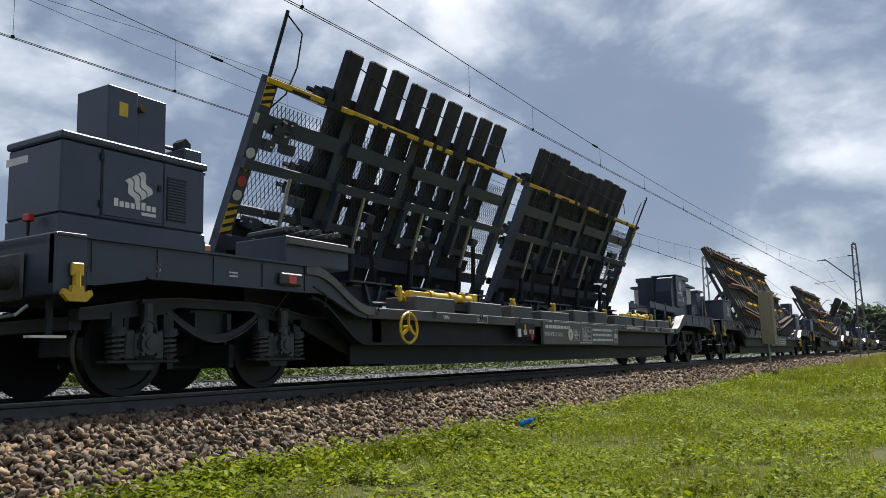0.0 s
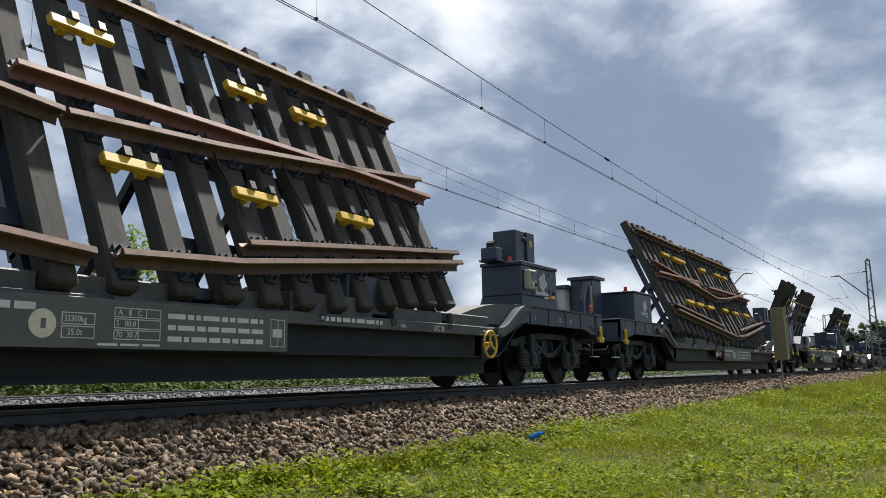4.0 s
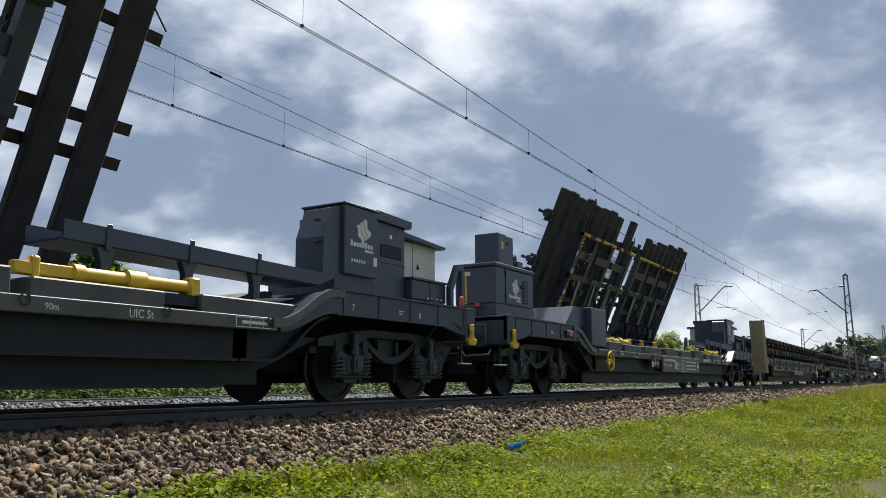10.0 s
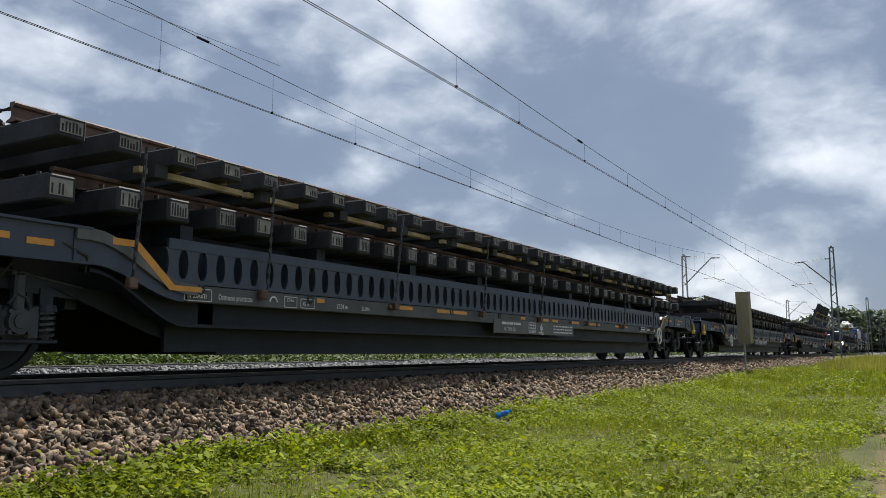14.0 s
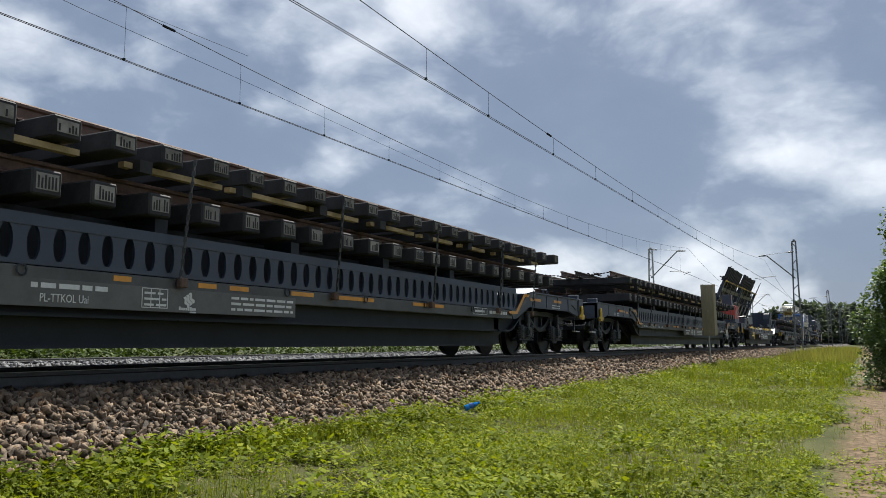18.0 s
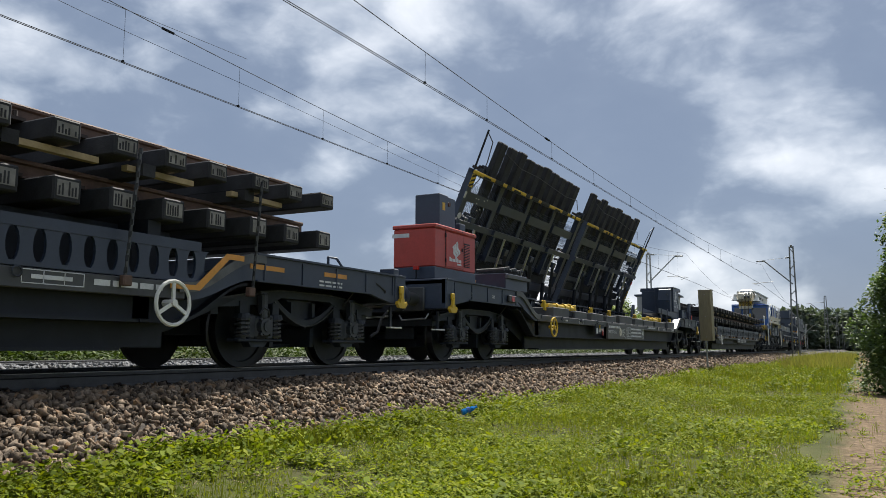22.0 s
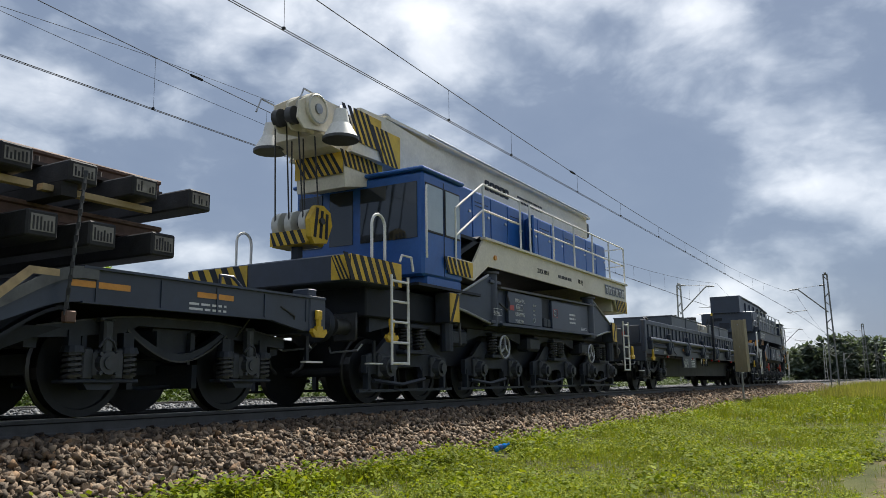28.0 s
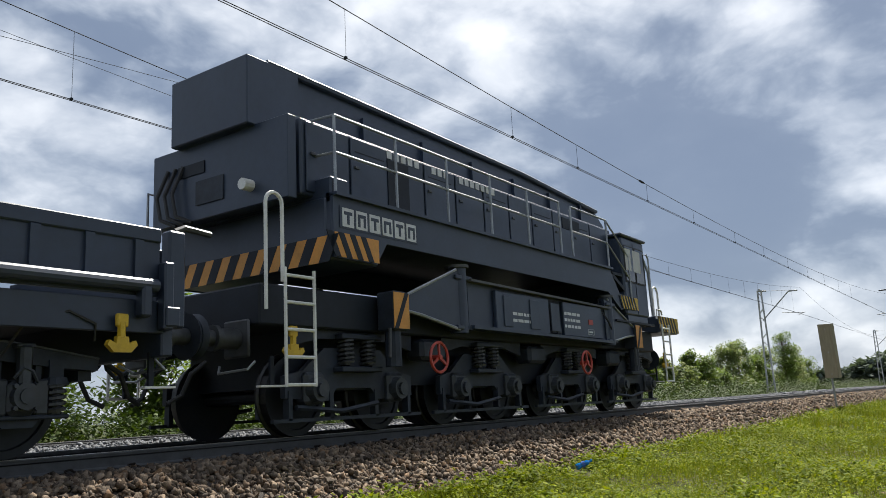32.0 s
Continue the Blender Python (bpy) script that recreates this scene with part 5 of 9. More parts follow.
def tilt(side):
    """The space of a tilted table: x along, y up the slope from the hinge, z towards the path. side 1: hinge on the far edge."""
    uy, uz = -side * math.cos(SLOPE), math.sin(SLOPE)
    m = Matrix(((1, 0, 0, 0), (0, uy, -uz, side * 1.15), (0, uz, uy, 1.3), (0, 0, 0, 1)))
    return m


def grating(bm, x0, x1, y0, y1, z, step=0.085, r=0.007):
    """Expanded-metal mesh: two sets of slanting strands."""
    n = int((x1 - x0 + (y1 - y0) * 0.5) / step)
    for sg in (1, -1):
        for k in range(n + 1):
            xa = x0 - (y1 - y0) * 0.5 + k * step
            pa, pb = (xa, y0), (xa + (y1 - y0) * 0.5, y1)
            if sg < 0:
                pa, pb = (x0 + x1 - pa[0], pa[1]), (x0 + x1 - pb[0], pb[1])
            ta, tb = 0.0, 1.0
            dx = pb[0] - pa[0]
            if dx:
                t0, t1 = (x0 - pa[0]) / dx, (x1 - pa[0]) / dx
                ta, tb = max(0, min(t0, t1)), min(1, max(t0, t1))
            if tb > ta + 0.02:
                beam(bm, (pa[0] + dx * ta, pa[1] + (pb[1] - pa[1]) * ta, z), (pa[0] + dx * tb, pa[1] + (pb[1] - pa[1]) * tb, z), r, r)
    return bm


def table(w, side, x0, x1, end="", seed=0):
    """One tilting table of the wagon: frame beams, posts, cross members, mesh, props and hydraulic rams."""
    T = tilt(side)
    r = random.Random(seed)
    top = 3.06
    tb = part("tilting_table", box(B(), x0, x1, 0.68, 0.88, 0.0, 0.14), "paint", w, "black steel tilting table")
    tb.matrix_basis = T
    P1("table_beam", "paint", tb, x0, x1, 1.83, 1.97, 0.05, 0.19)
    P1("table_beam", "paint", tb, x0, x1, top - 0.05, top + 0.05, 0.0, 0.14)
    n = 4 if x1 - x0 > 5 else 3
    for k in range(n + 1):
        x = x0 + 0.12 + (x1 - x0 - 0.24) * k / n
        P1("cross_member", "paint", tb, x - 0.10, x + 0.10, 0.1, top + 0.05, -0.03, -0.005 if 0 < k < n else 0.12)
        if 0 < k < n:
            P1("ram_lug", "paint", tb, x - 0.05, x + 0.05, 1.2, 1.83, 0.14, 0.26)
            P1("ram_cap", "paint", tb, x - 0.10, x + 0.10, 1.86, 1.98, 0.19, 0.26)
    bar = B()
    z0 = 0.145
    box(bar, x0 - 0.02, x1 + 0.02, top - 0.04, top + 0.04, z0 - 0.02, z0 + 0.04, 0.008)
    ybar = part("edge_bar", bar, "yellow", tb, "yellow rail with black bands along the table's upper edge")
    bb = B()
    x = x0 + r.uniform(0.3, 0.6)
    while x < x1 - 0.3:
        q = r.uniform(0.08, 0.6)
        box(bb, x, min(x1, x + q), top - 0.043, top + (0.043 if r.random() < 0.6 else r.uniform(-0.02, 0.02)), z0, z0 + 0.044)
        x += q + r.uniform(0.1, 0.5)
    tagged(part("worn_band", bb, "black", tb), kind="stuff")
    # plates and boxes behind the frame that close most of the gaps
    for k in range(n):
        a = x0 + 0.12 + (x1 - x0 - 0.24) * k / n
        c = x0 + 0.12 + (x1 - x0 - 0.24) * (k + 1) / n
        P1("backing_plate", "black", tb, a + 0.18, c - 0.55, 0.2, 1.1, -0.06, -0.04)
        P1("tie_bar", "paint", tb, a + 0.1, c - 0.1, 1.2, 1.32, 0.0, 0.1)
        P1("tie_bar", "paint", tb, a + 0.1, c - 0.1, 2.40, 2.62, 0.0, 0.08)
    tagged(part("mesh_panel", grating(B(), x0 + 0.1, x1 - 0.1, 0.9, 2.8, -0.08), "paint", tb, "expanded-metal mesh"), kind="stuff")
    if end:
        s = -1 if end == "front" else 1
        xe = x0 if s < 0 else x1
        st = stripes_on(tb, xe, s)
        P1("sign_disc", "pale", tb, xe - 0.03, xe + 0.03, 2.45, 2.6, 0.13, 0.15)
        for u, m_ in ((2.05, "pale"), (1.85, "yellow"), (1.65, "red"), (1.45, "pale")):
            part("warning_sticker", cyl(B(), (xe - s * 0.09, u, 0.13), (xe - s * 0.09, u, 0.147), 0.075, 3 if m_ == "yellow" else 14), m_, tb)
        part("whip_pole", cyl(B(), (xe - s * 0.04, top, 0.1), (xe - s * 0.0, top + 0.95, 0.1), 0.025, 6), "black", tb, "slim upright pole")
        part("cable", tube(B(), [(xe, top + 0.9, 0.1), (xe - s * 0.35, top + 0.75, 0.12), (xe - s * 0.45, top + 0.3, 0.12), (xe - s * 0.4, top - 0.1, 0.12), (xe - s * 0.2, top - 0.35, 0.12)], 0.012, 5), "rubber", tb)
        for k in range(9):
            a, u = r.uniform(0.35, 1.1), r.uniform(0.95, 2.6)
            P1("valve_block", "paint", tb, xe - s * a - 0.1, xe - s * a + 0.1, u - 0.08, u + 0.08, -0.05, 0.12, 0.01)
        tiny = B()
        for k in range(26):
            a, u = r.uniform(0.25, 1.25), r.uniform(0.95, 2.65)
            box(tiny, xe - s * a - 0.02, xe - s * a + 0.02, u - 0.012, u + 0.012, 0.12, 0.126)
        tagged(part("label_plate", tiny, "pale", tb), kind="stuff")
    # props from the deck's near edge and rams
    for k in range(n):
        xm = x0 + 0.3 + (x1 - x0 - 0.6) * (k + 0.5) / n
        xr = xm - 0.30
        part("prop", beam(B(), tuple(T @ Vector((xr + 0.28, 1.52, 0.24))), tuple(T @ Vector((xr + 0.86, 0.50, 0.30))), 0.08, 0.05), "iron", w, "grey steel prop")
        P1("prop_head", "paint", tb, xr + 0.18, xr + 0.38, 1.46, 1.62, 0.12, 0.28, 0.012)
        part("ram_rod", cyl(B(), tuple(T @ Vector((xr, 1.85, 0.22))), tuple(T @ Vector((xr + 0.10, 0.95, 0.22))), 0.030, 10), "chrome", w, "bright hydraulic rod", 40)
        part("ram_barrel", cyl(B(), tuple(T @ Vector((xr + 0.10, 0.98, 0.22))), (xr + 0.22, 0.72, 1.02), 0.055, 10), "black", w, "", 40)
        P1("prop_shelf", "paint", w, xr - 0.10, xr + 1.05, 0.42, 0.86, 1.56, 1.59, label="flat steel shelf under a prop")
        for q in (-0.22, 0.22):
            part("shelf_leg", beam(B(), (xr + 0.62, 0.52, 1.0), (xr + 0.62 + q, 0.52, 1.56), 0.06, 0.06), "paint", w)
        kn = B()
        cyl(kn, (xm + 0.35, -1.18 * side, 1.20), (xm + 0.47, -1.18 * side, 1.20), 0.045, 10)
        box(kn, xm + 0.30, xm + 0.36, -1.25 * side - 0.02, -1.25 * side + 0.04, 1.08, 1.30, 0.015)
        tube(kn, [(xm + 0.3, -1.2 * side, 1.30), (xm + 0.36, -1.2 * side, 1.24), (xm + 0.46, -1.2 * side, 1.16), (xm + 0.55, -1.2 * side, 1.08)], 0.022, 6)
        part("locking_claw", kn, "yellow", w, "yellow locking claw")
    # under the table: a deep beam on trestle legs
    for k in range(n + 1):
        x = x0 + 0.2 + (x1 - x0 - 0.4) * k / n
        part("trestle_leg", beam(B(), (x, 0.9 * side, 0.96), (x, 0.75 * side, 1.75), 0.16, 0.14), "black", w)
        part("trestle_stay", beam(B(), (x, -0.5 * side, 0.96), (x, 0.7 * side, 1.5), 0.1, 0.1), "black", w)
    P1("trestle_beam", "black", w, x0, x1, 0.55 * side, 0.85 * side, 1.25, 1.5)
    return tb


def stripes_on(tb, xe, s):
    """The striped end post of a table."""
    P1("end_post", "paint", tb, min(xe, xe - s * 0.2), max(xe, xe - s * 0.2), 0.8, 3.1, 0.02, 0.125)
    for u0, u1 in ((0.85, 1.32), (2.72, 3.02)):
        pl = P1("warning_panel", "yellow", tb, min(xe, xe - s * 0.18), max(xe, xe - s * 0.18), u0, u1, 0.126, 0.133, label="yellow panel with black slanting bands")
        n = max(3, int((u1 - u0) / 0.11))
        for k in range(n):
            u = u0 + (u1 - u0) * k / n
            a, b = sorted((xe, xe - s * 0.18))
            bm = B()
            v = [bm.verts.new((a, u, 0.136)), bm.verts.new((b, u + 0.06, 0.136)), bm.verts.new((b, min(u1, u + 0.11), 0.136)), bm.verts.new((a, u + 0.05, 0.136))]
            bm.faces.new(v)
            part("black_band", bm, "black", pl)


def cylinder_ram(w, x, y, z, L=1.25, flip=1):
    """A yellow hydraulic cylinder lying along the deck."""
    bm = B()
    cyl(bm, (x, y, z), (x + L, y, z), 0.065, 14)
    cyl(bm, (x + L * 0.42, y, z), (x + L * 0.58, y, z), 0.095, 14)
    cyl(bm, (x - 0.02, y, z), (x + 0.08, y, z), 0.085, 14)
    box(bm, x + L, x + L + 0.14, y - 0.07, y + 0.07, z - 0.1, z + 0.1, 0.02)
    box(bm, x - 0.55, x, y - 0.05, y + 0.05, z - 0.06, z + 0.05, 0.01)
    part("hydraulic_cylinder", bm, "yellow", w, "yellow hydraulic cylinder lying on the deck", 40)
    P1("cylinder_cradle", "black", w, x - 0.4, x + L + 0.2, y - 0.12, y + 0.12, z - 0.2, z - 0.09)


def valve_recess(w, x, half):
    """Brake changeover levers on a black plate that paints the shade of a recess in the sill."""
    P1("recess_plate", "black", w, x, x + 0.75, -half - 0.012, -half + 0.02, 0.62, 0.86)
    P1("tag_plate", "white", w, x + 0.05, x + 0.15, -half - 0.03, -half - 0.012, 0.62, 0.76)
    P1("tag_plate", "pale", w, x + 0.28, x + 0.38, -half - 0.03, -half - 0.012, 0.66, 0.75)
    P1("lever", "yellow", w, x + 0.31, x + 0.34, -half - 0.035, -half - 0.015, 0.72, 0.84)
    P1("lever", "red", w, x + 0.55, x + 0.62, -half - 0.035, -half - 0.012, 0.58, 0.74)
    P1("tag_plate", "white", w, x + 0.52, x + 0.65, -half - 0.03, -half - 0.012, 0.68, 0.75)


def number_plate_panel(w, x0, x1, half, z0, z1, seed):
    """The grey panel with the vehicle's data; its numbers and the keeper's address stand as bars."""
    y = -half - 0.03
    P1("data_panel", "plate", w, x0, x1, y, -half + 0.03, z0, z1, 0.004, "grey panel with white vehicle data")
    bars(w, x0 + 0.10, x0 + 1.25, y, z1 - 0.16, z1 - 0.03, 1, seed=seed)
    text("RIV PL-TTKOL Uaikks", 0.115, "mark", w, near_face(x0 + 0.05, y, z0 + 0.15), squeeze=0.78)
    part("round_sign", cyl(B(), (x0 + 1.26, y, z0 + 0.19), (x0 + 1.26, y - 0.006, z0 + 0.19), 0.115, 20), "cream", w, "round pale sign")
    P1("round_sign_mark", "plate", w, x0 + 1.245, x0 + 1.285, y - 0.009, y - 0.005, z0 + 0.15, z0 + 0.23)
    frame_sign(w, x0 + 1.42, x0 + 1.72, y, z0 + 0.19, z0 + 0.29, fill=False)
    frame_sign(w, x0 + 1.42, x0 + 1.72, y, z0 + 0.08, z0 + 0.18, fill=False)
    text("33300kg", 0.075, "mark", w, near_face(x0 + 1.44, y - 0.001, z0 + 0.215), squeeze=0.8)
    text("35.0t", 0.075, "mark", w, near_face(x0 + 1.47, y - 0.001, z0 + 0.105), squeeze=0.9)
    for k in range(3):
        frame_sign(w, x0 + 1.90, x0 + 2.38, y, z0 + 0.08 + 0.095 * k, z0 + 0.165 + 0.095 * k, cells=3 if k == 2 else 2, fill=False)
    for k, row in enumerate(("70  30.7", "S   00.0", " A   B   C")):
        text(row, 0.07, "mark", w, near_face(x0 + 1.92, y - 0.001, z0 + 0.10 + 0.095 * k), squeeze=0.95)
    bars(w, x0 + 1.75, x0 + 2.42, y, z0 + 0.015, z0 + 0.06, 1, seed=seed + 2)
    bars(w, x0 + 2.46, x0 + 3.66, y, z0 + 0.05, z0 + 0.36, 3, seed=seed + 1)
    frame_sign(w, x1 - 0.26, x1 - 0.05, y, z0 + 0.05, z0 + 0.34, cells=2)


def generator(w, x0, mat="box", flip=False):
    """A generator set: cabinet with hood, doors, louvres and emblem; a control box with a floodlight on top."""
    x1 = x0 + 1.62 - 0.08 * flip
    y0, y1 = -1.12, -0.30
    top = 2.36 - 0.12 * flip
    X = (lambda x: x0 + x) if not flip else (lambda x: x1 - x)

    def fb(name, m_, parent, a, b, y, yy, z, zz, bev=0.0, lab=""):
        p, q = sorted((X(a), X(b)))
        return P1(name, m_, parent, p, q, y, yy, z, zz, bev, lab)

    g = P1("generator", mat, w, x0, x1, y0, y1, 1.62, top - 0.07, 0.02, "dark grey generator cabinet" if mat == "box" else "red generator cabinet")
    P1("generator_base", "box", g, x0 - 0.005, x1 + 0.005, y0 - 0.006, y1, 1.41, 1.62, 0.012)
    P1("hood", mat, g, x0 - 0.015, x1 + 0.02, y0 - 0.02, y1 + 0.02, top - 0.07, top, 0.015)
    for k in range(7):
        fb("hood_rivet", "iron", g, 0.1 + 0.23 * k, 0.125 + 0.23 * k, y0 - 0.026, y0 - 0.02, top - 0.045, top - 0.025)
    for a in (0.39, 1.09):
        fb("door_line", "black", g, a, a + 0.012, y0 - 0.004, y0, 1.64, top - 0.08)
    fb("door", mat, g, 0.41, 1.08, y0 - 0.012, y0, 1.655, top - 0.09, 0.006)
    for z in (1.72, top - 0.2):
        fb("hinge", "black", g, 0.375, 0.405, y0 - 0.022, y0 - 0.004, z, z + 0.07, 0.004)
    fb("latch", "black", g, 1.01, 1.05, y0 - 0.028, y0 - 0.010, 1.97, 2.03)
    logo(g, X(0.76 - 0.06 * flip), y0 - 0.013, 1.98 - 0.06 * flip, 0.31 + 0.05 * flip)
    if flip:
        # flat black patch, the dark inside of the hole painted on
        fb("filler_hole", "black", g, 0.10, 0.22, y0 - 0.006, y0 - 0.001, 1.60, 1.76, 0.01)
        fb("plug_socket", "orange", g, 0.30, 0.42, y0 - 0.10, y0 - 0.0, 1.60, 1.66, 0.015, "orange plug socket")
    else:
        fb("louvre_back", "black", g, 1.13, 1.37, y0 - 0.006, y0 - 0.001, 1.70, top - 0.22)
        for k in range(14):
            fb("louvre", mat, g, 1.14, 1.36, y0 - 0.012, y0 - 0.005, 1.72 + k * 0.029, 1.733 + k * 0.029)
        fb("number_bars", "mark", g, -0.004, 0.0, -0.62, -0.28, top - 0.22, top - 0.15)
        P1("lamp_bracket", "lamp", w, x0 - 0.12, x0 - 0.06, -0.86, -0.76, 1.56, 1.63, 0.01, "small red end lamp")
        P1("bracket_stem", "black", w, x0 - 0.10, x0 - 0.08, -0.82, -0.80, 1.38, 1.56)
        fb("plug_socket", "orange", g, 1.66, 1.76, y0 + 0.05, y0 + 0.14, 1.46, 1.53, 0.012, "orange plug socket")
        fb("socket_box", "black", g, 1.62, 1.66, y0 + 0.02, y0 + 0.16, 1.42, 1.56, 0.012)
    ca, cm, cz = (0.44, 0.76, 1.16) if flip else (0.62, 0.96, 1.34)
    cb = fb("control_box", "box", g, ca, cm, -0.88, -0.38, top + 0.01, top + 0.65, 0.012, "dark control box")
    cc = fb("control_box", "box", g, cm + 0.01, cz, -0.84, -0.36, top + 0.03, top + 0.65, 0.012, "dark control box")
    fb("box_line", "black", cb, ca + 0.04, cm - 0.04, -0.886, -0.88, top + 0.06, top + 0.07)
    fb("foot_rail", "paint", g, ca - 0.02, cm + 0.04, -0.95, -0.5, top + 0.0, top + 0.03)
    part("box_lamp", cyl(B(), (X(cm + 0.06), -0.89, top + 0.5), (X(cm + 0.06), -0.83, top + 0.5), 0.04, 12), "rust", cc, "round amber lamp")
    fb("yellow_sticker", "yellow", cb, ca + 0.12, ca + 0.22, -0.884, -0.88, top + 0.36, top + 0.50)
    for z in (top + 0.28, top + 0.16):
        part("lamp_arm", tube(B(), [(X(cz - 0.01), -0.55, z), (X(1.66), -0.6, z - 0.02)], 0.022, 6), "iron", g)
    fl = fb("floodlight", "box", g, 1.62, 1.86, -0.80, -0.48, top + 0.02, top + 0.24, 0.012, "black floodlight box")
    fb("floodlight_bracket", "black", fl, 1.56, 1.90, -0.82, -0.46, top - 0.02, top + 0.015, 0.006)
    hornp = [(X(1.66), top + 0.24), (X(1.66), top + 0.33), (X(1.72), top + 0.38), (X(1.79), top + 0.33), (X(1.79), top + 0.24)]
    part("horn", prism(B(), hornp, -0.70, -0.56), "black", fl)
    if flip:
        part("beacon", cyl(B(), (X(1.46), -0.85, top), (X(1.46), -0.85, top + 0.10), 0.05, 12, 0.035), "lamp", g, "red beacon lamp")
        mb = fb("meter_box", "tank", g, 1.12, 1.45, y0 - 0.12, y0, 1.72, 2.08, 0.02, "pale meter box")
        fb("meter_lens", "glass", mb, 1.16, 1.36, y0 - 0.128, y0 - 0.118, 1.90, 2.04)
        part("meter_dial", cyl(B(), (X(1.33), y0 - 0.14, 1.81), (X(1.33), y0 - 0.12, 1.81), 0.05, 14), "pale", mb)
        part("meter_dial", cyl(B(), (X(1.20), y0 - 0.14, 1.81), (X(1.20), y0 - 0.12, 1.81), 0.03, 12), "black", mb)
        fb("paper_notice", "white", g, 1.03, 1.10, y0 - 0.006, y0, 2.02, 2.12)
    return g


def rear_cab(w, x0):
    """Operator's cabinets at the rear end: a chamfered cab with the emblem, a tall cupboard, a pale switch box over bins, a bent guard."""
    y = -1.12
    body = part("cabinet", prism(B(), [(x0 - 0.36, 1.62), (x0 - 0.36, 2.10), (x0 - 0.20, 2.50), (x0, 2.56), (x0, 1.62)], y + 0.06, -0.60), "box", w, "chamfered dark grey control cabinet")
    c = P1("cabinet_front", "box", body, x0 - 0.001, x0 + 0.74, y, -0.40, 1.66, 2.58, 0.012, "dark grey front with a pale emblem")
    P1("cabinet_roof", "box", body, x0 - 0.02, x0 + 0.76, y - 0.015, -0.38, 2.581, 2.61, 0.006)
    logo(c, x0 + 0.37, y - 0.001, 2.28, 0.33)
    for k in range(6):
        P1("number_bar", "mark", c, x0 + 0.14 + 0.055 * k, x0 + 0.175 + 0.055 * k, y - 0.004, y, 1.83, 1.87)
    P1("paper_notice", "white", c, x0 + 0.64, x0 + 0.72, y - 0.005, y, 1.82, 1.94)
    P1("notice_bar", "red", c, x0 + 0.64, x0 + 0.72, y - 0.006, y - 0.004, 1.80, 1.815)
    P1("cabinet_skirt", "paint", body, x0 - 0.10, x0 + 0.74, y + 0.08, 0.1, 1.41, 1.66)
    for z in (2.02, 2.30):
        P1("hinge", "iron", body, x0 - 0.40, x0 - 0.34, y + 0.12, y + 0.20, z, z + 0.03)
    t = P1("cupboard", "box", w, x0 + 0.80, x0 + 1.60, -1.0, 0.3, 1.42, 2.52, 0.01, "tall dark grey cupboard")
    part("cupboard_lid", prism(B(), [(x0 + 0.80, 2.52), (x0 + 1.66, 2.50), (x0 + 1.70, 2.54), (x0 + 1.70, 2.62), (x0 + 0.80, 2.65)], -1.06, 0.35), "box", t)
    P1("shelf_line", "black", t, x0 + 0.86, x0 + 1.61, -1.005, -0.998, 1.93, 1.942)
    P1("cupboard_window", "black", t, x0 + 0.98, x0 + 1.5, -1.006, -0.999, 2.02, 2.2, 0.01)
    P1("hazard_mark", "mark", t, x0 + 1.2, x0 + 1.26, -1.006, -1.0, 2.3, 2.36)
    s = P1("switch_box", "pale", w, x0 + 1.66, x0 + 2.72, -0.85, 0.7, 1.78, 2.38, 0.01, "pale grey switch box with a dark roof")
    part("switch_roof", prism(B(), [(x0 + 1.62, 2.40), (x0 + 2.82, 2.36), (x0 + 2.84, 2.40), (x0 + 1.62, 2.47)], -0.98, 0.8), "box", s)
    part("hazard_mark", prism(B(), [(x0 + 2.14, 1.98), (x0 + 2.24, 1.98), (x0 + 2.19, 2.07)], -0.856, -0.85), "black", s)
    P1("door_seam", "black", s, x0 + 2.04, x0 + 2.046, -0.854, -0.85, 1.8, 2.36)
    for k in range(2):
        b = P1("bin", "box", w, x0 + 1.62 + 0.50 * k, x0 + 2.10 + 0.50 * k, -1.12, -0.6, 1.46, 1.76, 0.015, "dark grey bin")
        P1("bin_lid", "box", b, x0 + 1.61 + 0.50 * k, x0 + 2.11 + 0.50 * k, -1.14, -0.58, 1.76, 1.79)
    for k in range(5):
        part("lashing_handle", tube(B(), [(x0 + 1.74 + 0.13 * k, -1.2, 1.42), (x0 + 1.74 + 0.13 * k, -1.2, 1.49), (x0 + 1.81 + 0.13 * k, -1.2, 1.49), (x0 + 1.81 + 0.13 * k, -1.2, 1.42)], 0.008, 4), "iron", w)
    guard(w, x0 + 2.67)


